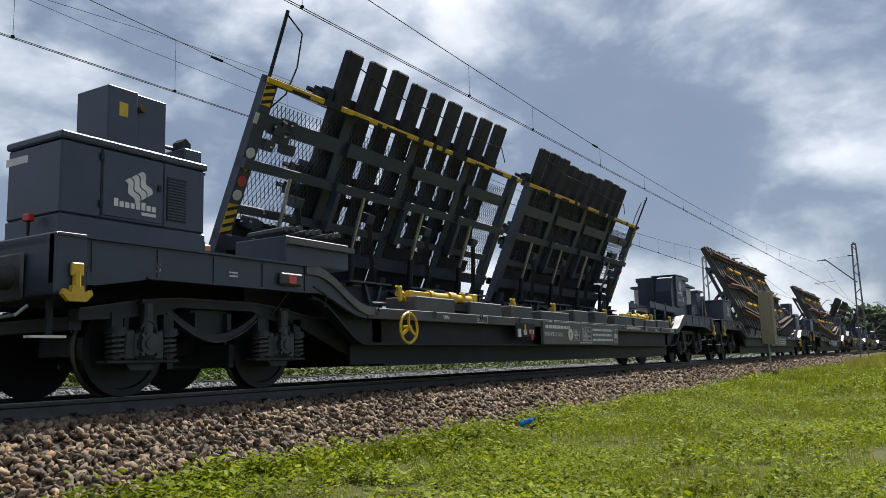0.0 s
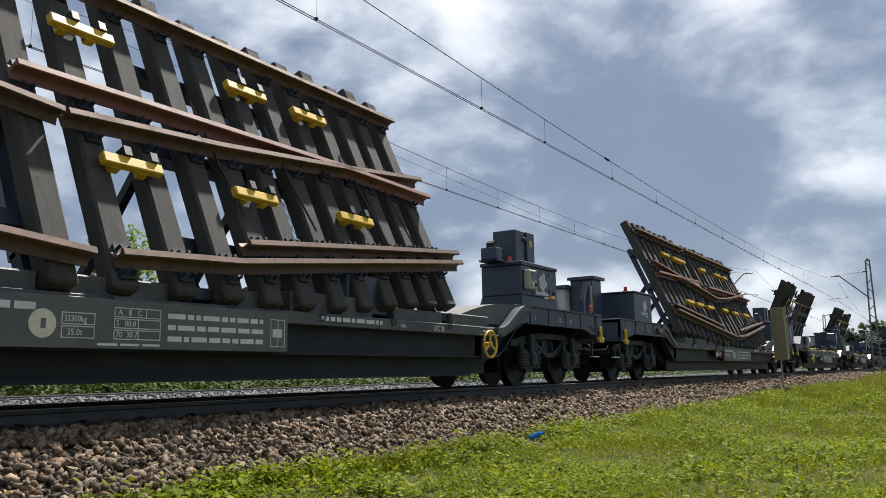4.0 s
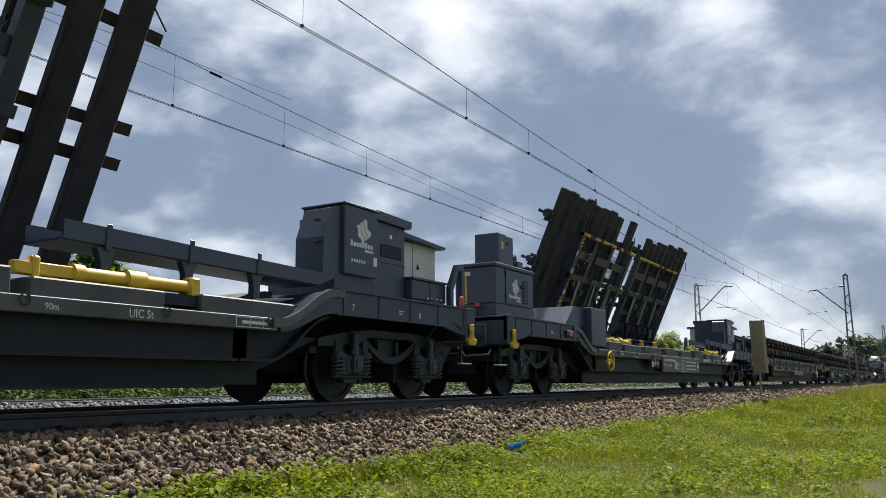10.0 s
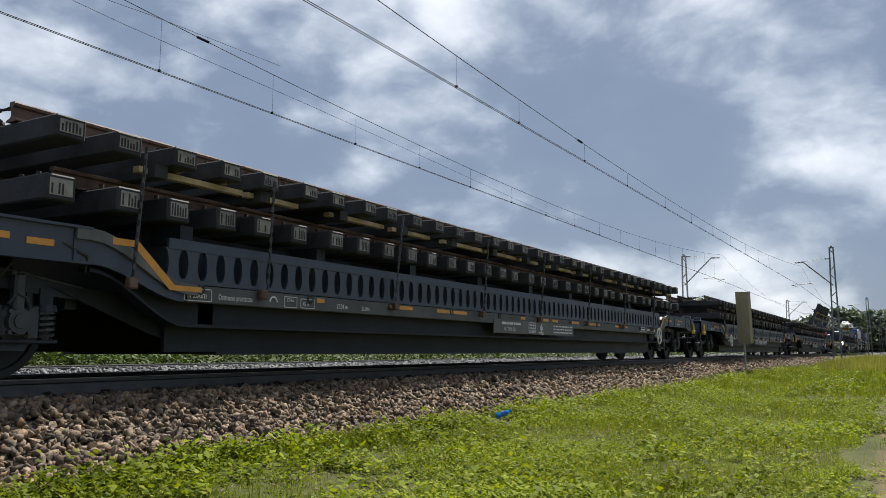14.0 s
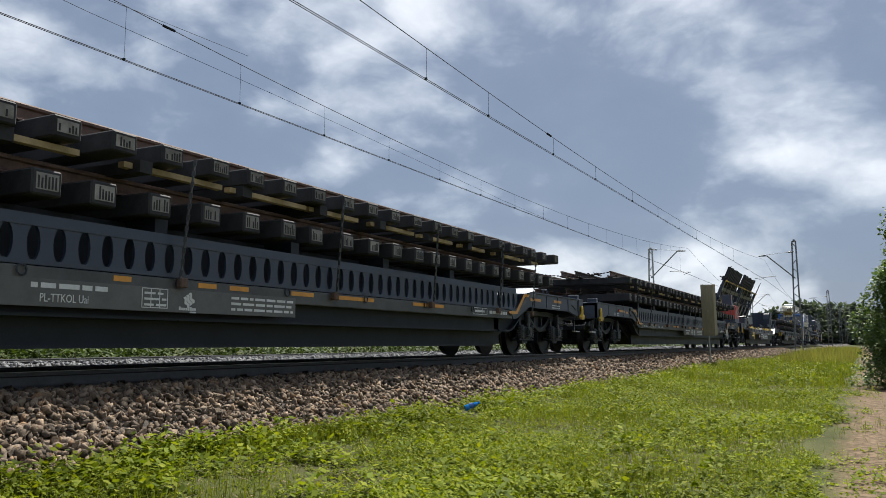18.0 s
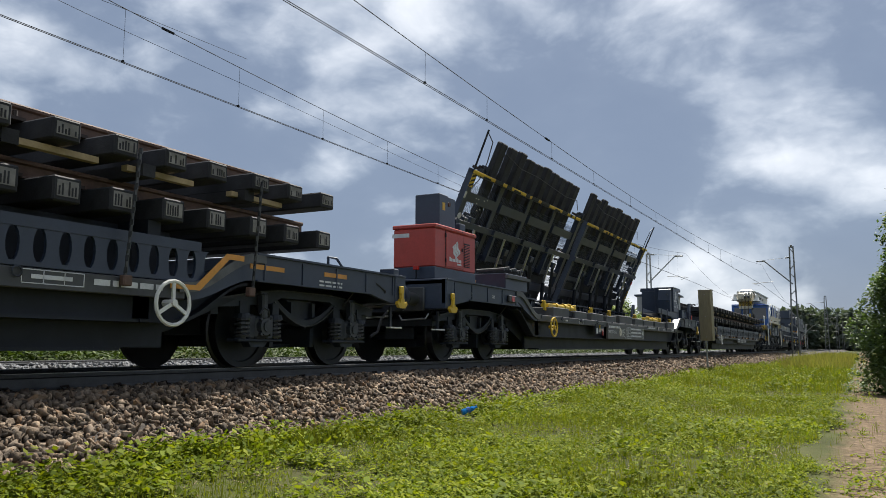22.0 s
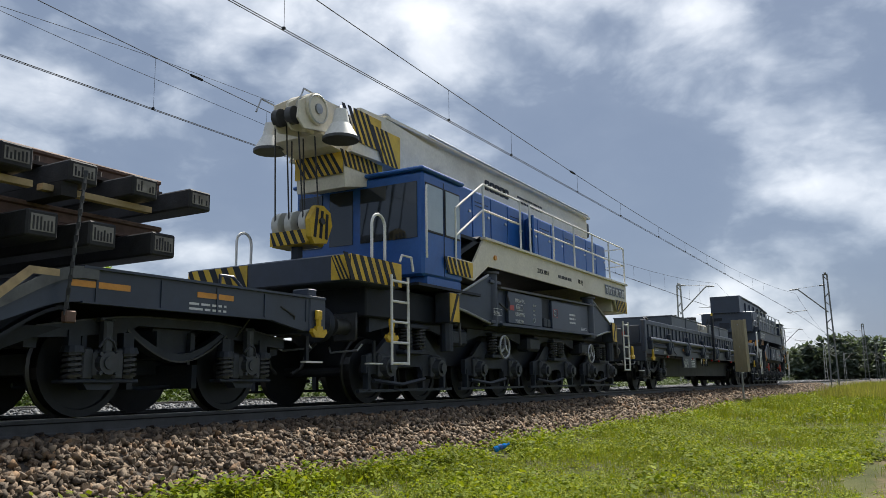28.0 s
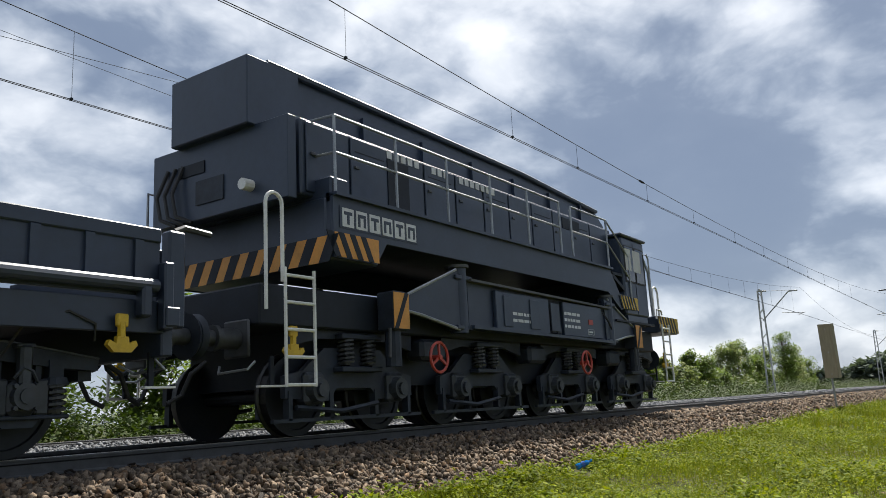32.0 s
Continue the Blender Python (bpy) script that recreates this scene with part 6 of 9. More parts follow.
def deck_tray(w, x0, x1):
    """A long folded steel tray on brackets along the deck's near edge, a grey hose hood and bright rods by the swan neck."""
    tr = part("deck_tray", prism(B(), [(x0, 1.50), (x1 + 0.25, 1.44), (x1 + 0.55, 1.56), (x1 + 0.55, 1.59), (x0, 1.67)], -1.18, -1.15), "box", w, "long folded dark steel tray")
    part("tray_floor", prism(B(), [(x0, 1.49), (x1 + 0.25, 1.43), (x1 + 0.25, 1.45), (x0, 1.51)], -1.15, -0.6), "box", tr)
    part("tray_back", prism(B(), [(x0, 1.50), (x1, 1.44), (x1, 1.60), (x0, 1.67)], -0.62, -0.60), "box", tr)
    x = x0 + 0.45
    while x < x1:
        P1("tray_strap", "paint", tr, x - 0.03, x + 0.03, -1.195, -1.182, 1.45, 1.69, 0.005)
        part("bracket", prism(B(), [(x - 0.10, 1.47), (x + 0.10, 1.47), (x + 0.05, 1.34), (x + 0.05, 1.02), (x - 0.05, 1.02), (x - 0.05, 1.34)], -1.16, -1.08), "paint", tr)
        x += 0.97
    hood = [(x1 - 1.0, 1.02)] + [(x1 - 0.95 + 0.13 * k, 1.02 + 0.36 * math.sin(k / 8 * math.pi * 0.5)) for k in range(9)] + [(x1 + 0.15, 1.02)]
    part("hose_hood", prism(B(), hood, -0.55, 0.9), "pipe", w, "curved grey hood over the hoses")
    for k in range(9):
        part("rod", tube(B(), [(x1 - 1.35 + 0.04 * k, -1.25 + 0.05 * k, 1.04), (x1 - 0.9 + 0.03 * k, -1.25 + 0.05 * k, 1.16), (x1 - 0.3 + 0.02 * k, -1.25 + 0.05 * k, 1.22)], 0.009, 4), "steel", w)


def guard(w, x):
    """The bent guard bar with hand rails over the end of the wagon."""
    for s in (-1, 1):
        bm = B()
        prism(bm, [(x - 0.10, 1.40), (x - 0.10, 1.72), (x + 0.13, 2.10), (x + 0.34, 2.12), (x + 0.34, 1.1), (x + 0.26, 1.1), (x + 0.26, 2.01), (x + 0.17, 2.01), (x, 1.68), (x, 1.40)], s * 1.18 - 0.04, s * 1.18 + 0.04)
        part("guard_bar", bm, "paint", w, "bent dark guard bar")
    part("hand_rail", tube(B(), [(x + 0.34, -1.18, 2.02), (x + 0.46, -1.18, 2.02), (x + 0.46, -1.18, 1.50), (x + 0.30, -1.18, 1.50)], 0.016, 6), "yellow", w, "yellow hand rail")
    part("chain", tube(B(), [(x + 0.2, -1.25, 1.55), (x + 0.24, -1.27, 1.2), (x + 0.3, -1.25, 0.95)], 0.03, 5), "rustside", w)
    P1("rag", "red", w, x + 0.12, x + 0.24, -1.28, -1.24, 1.42, 1.60, 0.02, "dull red cloth cap")


def deck_clutter(w, x0, x1, seed):
    """Low grey boxes, beams and pipe runs on the deck's near edge."""
    r = random.Random(seed)
    x = x0
    while x < x1 - 0.6:
        l = r.uniform(0.7, 1.5)
        P1("deck_box", "sill", w, x, x + l, -1.38, -0.85, 0.945, 0.95 + r.uniform(0.16, 0.26), 0.015, "plain grey box on the deck edge")
        x += l + r.uniform(0.15, 0.5)
    part("hose_run", tube(B(), [(x0, -0.6, 1.1), (x0 + 2, -0.55, 1.16), (x0 + 5, -0.65, 1.08), (x1, -0.6, 1.12)], 0.035, 6), "rubber", w)


def table_wagon(at, label, forward=True, red=False, ends=True, box_kind="", seed=0):
    """A well wagon with tilting tables, 24.04 m over the buffers. forward: generator at the front, tables lean to the path."""
    L, half = 24.04, 1.45
    w = ride(thing("switch_transport_wagon", label, "rail wagon", "switch transport wagons"), at)
    low_chassis(w, L, (0.15, 3.35, 4.40, 2.25), (1.01, 4.50, 5.50, 2.76), 0.95, 1.37, half, 0.14)
    number_plate_panel(w, 9.62, 13.65, half, 0.50, 0.92, seed)
    valve_recess(w, 8.55, half)
    frame_sign(w, 7.2, 7.55, -half - 0.002, 0.825, 0.935, fill=False)
    text("R 90 m", 0.08, "mark", w, near_face(7.22, -half - 0.004, 0.845), squeeze=0.8)
    text("UIC St", 0.11, "mark", w, near_face(16.6, -half - 0.004, 0.835), squeeze=0.9)
    text("90m", 0.08, "mark", w, near_face(15.8, -half - 0.004, 0.845), squeeze=0.9)
    text("24.04m", 0.075, "mark", w, near_face(6.2, -half - 0.004, 0.85), squeeze=0.8)
    frame_sign(w, 17.9, 18.5, -half - 0.002, 0.825, 0.935, cells=3)
    bars(w, 14.2, 15.4, -half - 0.002, 0.84, 0.95, 1, seed=seed + 5)
    for k, x in ((5, 1.15), (6, 3.1), (7, 19.85), (8, 21.4)):
        text(str(k), 0.12, "mark", w, near_face(x, -half - 0.004, 1.13))
    for x in (1.9, 20.75):
        bars(w, x + 0.15, x + 0.27, -half - 0.002, 1.15, 1.22, 2, seed=seed)
    for x in (2.75,):
        b = P1("tail_lamp_box", "iron", w, x, x + 0.36, -half - 0.06, -half, 1.12, 1.26, 0.02)
        P1("reflector", "lamp", b, x + 0.12, x + 0.24, -half - 0.066, -half - 0.06, 1.14, 1.24)
    deck_clutter(w, 5.6, 18.4, seed)
    if forward:
        generator(w, 0.40, "red" if red else "box")
        table(w, 1, 3.9 if ends else 7.35, 11.55, "front", seed)
        table(w, 1, 12.1 if ends else 12.2, 19.6 if ends else 16.4, "rear" if ends else "", seed + 1)
        if ends:
            rack = P1("tool_rack", "paint", w, 3.05, 4.2, -1.3, -0.5, 1.40, 1.72, 0.01, "open tool rack with rods")
            for k in range(9):
                part("rod", cyl(B(), (3.1 + k * 0.12, -1.26, 1.80 + 0.02 * (k % 3)), (3.18 + k * 0.12, -0.6, 1.80), 0.035, 6), "iron", rack)
            P1("rack_tray", "pipe", rack, 3.05, 4.25, -1.36, -1.28, 1.62, 1.68)
        if box_kind:
            b = P1("equipment_box", "box", w, 4.55, 5.5, -1.35, -0.2, 1.02, 1.86, 0.015, "dark grey equipment box")
            part("box_top", prism(B(), [(3.4, 1.42), (3.9, 1.84), (4.54, 1.84), (4.54, 1.42)], -1.2, -0.2), "box", w)
            if box_kind == "logo":
                logo(b, 5.03, -1.354, 1.55, 0.30)
        handwheel(w, 5.15, -half - 0.10, 0.70, "yellow")
        cylinder_ram(w, 6.2, -1.2, 1.2)
        cylinder_ram(w, 15.3 if ends else 16.2, -1.2, 1.2)
        rear_cab(w, 20.12)
        deck_tray(w, 16.1 if not ends else 17.2, 19.3)
    else:
        b = P1("equipment_box", "box", w, 2.05, 3.40, -1.15, 0.1, 1.39, 2.12, 0.02, "dark grey equipment box with a pale emblem")
        P1("box_lid", "box", b, 2.03, 3.42, -1.18, 0.13, 2.12, 2.16, 0.01)
        logo(b, 2.80, -1.154, 1.84, 0.32)
        part("beacon", cyl(B(), (2.2, -0.9, 2.16), (2.2, -0.9, 2.28), 0.05, 10, 0.04), "lamp", b, "red beacon lamp")
        P1("beacon_stand", "black", b, 2.14, 2.26, -0.96, -0.84, 2.155, 2.18)
        P1("reflector", "lamp", w, 1.55, 1.63, -half - 0.01, -half, 1.18, 1.26)
        sw = P1("switch_box", "pale", w, 0.75, 1.25, 0.1, 1.1, 1.40, 2.2, 0.01, "pale grey switch box with a dark roof")
        P1("switch_roof", "box", sw, 0.68, 1.32, 0.0, 1.18, 2.2, 2.27)
        tc = P1("cupboard", "box", w, 1.02, 1.60, -0.5, 0.05, 1.40, 2.40, 0.012, "tall dark grey cupboard")
        P1("cupboard_lid", "box", tc, 0.95, 1.66, -0.58, 0.1, 2.40, 2.47)
        part("sloping_cover", prism(B(), [(1.64, 1.42), (1.64, 2.25), (1.78, 2.25), (1.95, 1.95), (1.95, 1.42)], 0.1, 0.95), "pale", w)
        table_plain(w, -1, 5.4, 11.5, seed)
        table_plain(w, -1, 12.2, 17.8, seed + 1)
        handwheel(w, 18.05, -half - 0.10, 0.68, "yellow")
        generator(w, 20.05, flip=True)
        hood = B()
        prism(hood, [(17.0, 1.02)] + [(17.2 + 0.22 * k, 1.02 + 0.36 * math.sin(k / 10 * math.pi * 0.55)) for k in range(11)] + [(19.6, 1.40), (19.6, 1.02)], -1.3, 1.3)
        part("deck_hood", hood, "pipe", w, "smooth grey curved hood over the swan neck")
        P1("deck_box", "box", w, 14.9, 15.6, -1.3, -0.6, 1.0, 1.5, 0.02)
        P1("deck_box", "paint", w, 16.1, 16.7, -0.2, 0.9, 1.0, 2.0, 0.02)
        part("yellow_roll", cyl(B(), (4.9, -0.9, 1.14), (5.9, -0.7, 1.14), 0.10, 12), "yellow", w, "dull yellow cylinder on the deck")
        part("yellow_roll", cyl(B(), (13.6, -0.9, 1.14), (14.5, -0.75, 1.14), 0.10, 12), "yellow", w)
        P1("trestle_beam", "black", w, 4.6, 6.9, 0.6, 0.9, 1.55, 1.68)
        for x in (4.7, 5.4, 6.2):
            part("trestle_leg", beam(B(), (x, 0.2, 0.96), (x + 0.1, 0.8, 1.6), 0.12, 0.12), "black", w)
        P1("trestle_shelf", "black", w, 4.7, 6.0, 0.2, 0.5, 1.38, 1.44)
        guard(w, 22.79)
    return w


def table_plain(w, side, x0, x1, seed):
    """The table under a panel that lies facing the path: only its edges show."""
    T = tilt(side)
    tb = part("tilting_table", box(B(), x0 + 0.2, x1 - 0.2, 0.27, 0.43, -0.22, -0.05), "paint", w, "black steel tilting table")
    tb.matrix_basis = T
    for u in (1.5, 2.6):
        P1("table_beam", "paint", tb, x0 + 0.2, x1 - 0.2, u - 0.08, u + 0.08, -0.22, -0.05)
    for k in range(4):
        x = x0 + 0.5 + (x1 - x0 - 1.0) * k / 3
        P1("cross_member", "paint", tb, x - 0.07, x + 0.07, 0.05, 2.8, -0.30, -0.18)
    tagged(part("mesh_panel", grating(B(), x0 + 1.8, x1 - 1.2, 0.5, 1.5, -0.10), "steel", tb, "expanded-metal mesh"), kind="stuff")
    for k in range(4):
        x = x0 + 0.5 + (x1 - x0 - 1.0) * k / 3
        part("prop", beam(B(), (x, 1.1, 1.0), tuple(T @ Vector((x, 1.6, -0.25))), 0.1, 0.1), "black", w)
        part("prop", beam(B(), (x, -1.1, 1.0), tuple(T @ Vector((x, 0.1, -0.2))), 0.14, 0.14), "black", w)
        P1("prop_foot", "paint", w, x - 0.2, x + 0.2, -1.3, -0.9, 1.0, 1.12, 0.01)


def turnout_panel(at, side, xs, u0, u1, rails, label, mat="sleeper", thick=0.22, pads=True, seed=0):
    """Part of a turnout that lies on a tilted table: bearers, bent rails, rail seats."""
    p = ride(thing("turnout_panel", label, "track panel", "turnout panels"), at)
    T = tilt(side)
    r = random.Random(seed)
    s = 1 if side < 0 else -1
    for k, x in enumerate(xs):
        lo, hi = (u0[k] if isinstance(u0, (list, tuple)) else u0), (u1[k] if isinstance(u1, (list, tuple)) else u1)
        bm = B()
        w_ = 0.135 if s > 0 else 0.175
        z0, z1 = (0.0, thick) if s > 0 else (-0.10 - thick, -0.10)
        hi += r.uniform(-0.06, 0.06)
        box(bm, x - w_, x + w_, lo, hi, z0, z1, 0.025)
        part("bearer", bm, mat, p).matrix_basis = T
    zt = thick + 0.03 if s > 0 else -0.10 - thick - 0.03
    for pts, m_ in rails:
        line = [(a, b, zt) for a, b in pts]
        part("rail", rail_mesh(B(), line, (0, 0, s)), m_, p, "rusty turnout rail").matrix_basis = T
        if pads:
            xa, ub = [a for a, b in pts], [b for a, b in pts]
            bm = B()
            for x in xs:
                if xa[0] <= x <= xa[-1]:
                    u = float(np.interp(x, xa, ub))
                    box(bm, x - 0.08, x + 0.08, u - 0.17, u + 0.17, zt - 0.035 * (s > 0), zt + 0.035 * (s < 0))
                    for q in (-1, 1):
                        for e in (-0.05, 0.05):
                            cyl(bm, (x + e, u + q * 0.12, zt), (x + e, u + q * 0.12, zt + s * 0.07), 0.018, 6)
            tagged(part("rail_fixing", bm, "bogie", p), kind="stuff").matrix_basis = T
    return p, T


def clamp_bars(p, T, spots, z):
    """Yellow lifting clamps across two bearers."""
    for x, u, l in spots:
        bm = B()
        box(bm, x, x + l, u - 0.06, u + 0.06, z, z + 0.09, 0.012)
        for k in range(int(l / 0.3)):
            box(bm, x + 0.1 + 0.3 * k, x + 0.2 + 0.3 * k, u - 0.075, u + 0.075, z - 0.05, z + 0.03)
        part("lifting_clamp", bm, "yellow", p, "yellow lifting clamp").matrix_basis = T
        bl = B()
        for k in range(int(l / 0.3)):
            box(bl, x + 0.22 + 0.3 * k, x + 0.30 + 0.3 * k, u + 0.05, u + 0.15, z, z + 0.12)
        tagged(part("clamp_bolt", bl, "bogie", p), kind="stuff").matrix_basis = T


def near_panels(at, seed):
    """The load of a wagon whose panels face the path: two halves of a turnout, each with a crossing frog in the middle."""
    z = 0.24
    xs1 = [5.48, 6.02, 6.56, 7.08, 7.60, 8.14, 8.71, 9.28, 9.90]
    p, T = turnout_panel(at, -1, xs1, [-0.10 - 0.04 * k for k in range(9)], [3.54] * 9, [
        ([(5.30, 3.07), (8.5, 3.06), (10.0, 3.05)], "rust"),
        ([(5.30, 2.02), (7.8, 1.72), (11.26, 1.27)], "rust"),
        ([(5.30, 1.65), (7.8, 1.71), (9.80, 1.77)], "redrail"),
        ([(5.30, 0.63), (7.8, 0.38), (10.0, 0.15)], "rust"),
        ([(5.26, 0.46), (8.2, 0.14), (11.24, -0.19)], "rust")], "half turnout with timber bearers and rusty rails, tilted on a wagon", seed=seed)
    part("frog_nose", prism(B(), [(7.2, 1.66), (8.9, 1.60), (9.6, 1.50), (9.6, 1.70), (8.9, 1.75), (7.2, 1.78)], 0, 0.15), "redrail", p, "red-brown crossing nose between the rails").matrix_basis = T @ Matrix(((1, 0, 0, 0), (0, 0, 1, 0), (0, 1, 0, z + 0.02), (0, 0, 0, 1)))
    clamp_bars(p, T, [(7.1, 2.53, 0.68), (8.27, 2.51, 1.25), (7.12, 0.90, 0.70), (8.24, 0.88, 0.70), (9.47, 0.87, 0.72)], z + 0.03)
    # lashing chains hanging over the bearers
    for k in range(3):
        x = 6.95 + 1.25 * k
        bm = B()
        chain_run(bm, (x, 1.45, z), (x + 0.12, 0.75, z + 0.03))
        part("chain", bm, "iron", p, "grey lashing chain").matrix_basis = T
    xs2 = [11.04, 11.63, 12.28, 12.88, 13.43, 13.98, 14.55, 15.08, 15.63, 16.16, 16.64, 17.16]
    p2, T = turnout_panel(at, -1, xs2, [-0.40, -0.40, -0.41, -0.41, -0.42, -0.41, -0.40, -0.36, -0.29, -0.24, -0.21, -0.18], [3.50] * 10 + [3.53, 3.53], [
        ([(10.30, 3.06), (14.0, 3.07), (17.34, 3.07)], "rust"),
        ([(11.30, 1.27), (13.1, 1.41), (15.5, 1.70), (17.42, 1.97)], "rust"),
        ([(10.90, 1.67), (13.2, 1.69), (15.5, 1.70), (17.47, 1.65)], "redrail"),
        ([(13.10, 0.17), (15.4, 0.43), (17.65, 0.67)], "rust"),
        ([(11.50, -0.16), (12.9, -0.08), (15.4, 0.23), (17.65, 0.50)], "rust")], "half turnout with timber bearers and rusty rails, tilted on a wagon", seed=seed + 1)
    clamp_bars(p2, T, [(11.4, 2.48, 0.70), (13.65, 2.51, 0.66), (14.8, 2.50, 0.66), (11.6, 0.90, 0.66), (13.21, 0.88, 0.65), (14.99, 0.90, 0.69)], z + 0.03)
    for x in (13.05, 14.2, 15.7, 16.4):
        part("hose", tube(B(), [(x, 2.1, z), (x + 0.10, 1.2, z + 0.05), (x + 0.30, 0.62, z + 0.02)], 0.014, 5), "rubber", p2, "thin black hose").matrix_basis = T


def far_panels(at, first, second, seed, stubs=True, joints=(), rise=None):
    """The load of a wagon whose panels turn their back to the path: bearers and stub ends of rails show."""
    for xs, k in ((first, 0), (second, 1)):
        tops = [rise[0] + (rise[1] - rise[0]) * i / (len(xs) - 1) for i in range(len(xs))] if rise and k else [3.96] * len(xs)
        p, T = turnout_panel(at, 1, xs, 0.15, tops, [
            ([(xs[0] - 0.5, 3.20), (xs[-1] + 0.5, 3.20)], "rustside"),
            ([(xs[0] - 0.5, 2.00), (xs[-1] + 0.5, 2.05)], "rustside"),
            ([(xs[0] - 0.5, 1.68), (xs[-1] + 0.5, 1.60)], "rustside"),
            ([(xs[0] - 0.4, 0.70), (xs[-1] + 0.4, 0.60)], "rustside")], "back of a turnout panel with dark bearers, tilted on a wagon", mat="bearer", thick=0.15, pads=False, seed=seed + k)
        # rail ends with bolted joint plates that reach past the last bearer
        for side_, xe, u, plates in joints:
            if side_ != k:
                continue
            xa, xb = sorted((xe, xs[-1] if k == 0 else xs[0]))
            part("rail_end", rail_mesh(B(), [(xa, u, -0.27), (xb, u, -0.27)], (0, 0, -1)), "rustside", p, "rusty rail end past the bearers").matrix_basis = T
            P1("rail_bed_plate", "bogie", p, xa + 0.05, xb, u - 0.06, u + 0.06, -0.27, -0.21).matrix_basis = T
            for xp in plates:
                P1("joint_plate", "bogie", p, xp - 0.07, xp + 0.07, u - 0.19, u + 0.19, -0.24, -0.17, 0.01).matrix_basis = T
                P1("joint_strap", "bogie", p, xp - 0.02, xp + 0.02, u - 0.34, u - 0.19, -0.23, -0.20).matrix_basis = T
        for x, u in ((xs[0] - 0.34, 3.16), (xs[0] - 0.34, 2.0), (xs[0] - 0.34, 1.64)) if stubs else ():
            P1("rail_stub", "bogie", p, x - 0.15, x + 0.2, u - 0.06, u + 0.06, -0.30, -0.18).matrix_basis = T
            P1("stub_clamp", "bogie", p, x + 0.02, x + 0.12, u - 0.15, u + 0.15, -0.32, -0.14).matrix_basis = T
        part("safety_line", tube(B(), [(xs[0], 3.75, 0.0), (xs[0] + 1.0, 3.6, 0.02), (xs[0] + 2.2, 3.62, 0.0), (xs[-1] - 1.0, 3.5, 0.02), (xs[-1], 3.55, 0.0), (xs[-1] + 0.3, 3.3, 0.02)], 0.011, 5), "rubber", p, "thin cable along the bearers").matrix_basis = T



def slot_bar(bm):
    """The web between two oval holes in a slotted wall."""
    zs = [0.15 - 0.15 * math.cos(math.pi * k / 8) for k in range(9)]
    hw = [0.1215 - 0.062 * math.sqrt(max(0.0, 1 - ((z - 0.15) / 0.15) ** 2)) for z in zs]
    prism(bm, [(-h, z) for h, z in zip(hw, zs)] + [(h, z) for h, z in zip(hw[::-1], zs[::-1])], -0.016, 0.016)


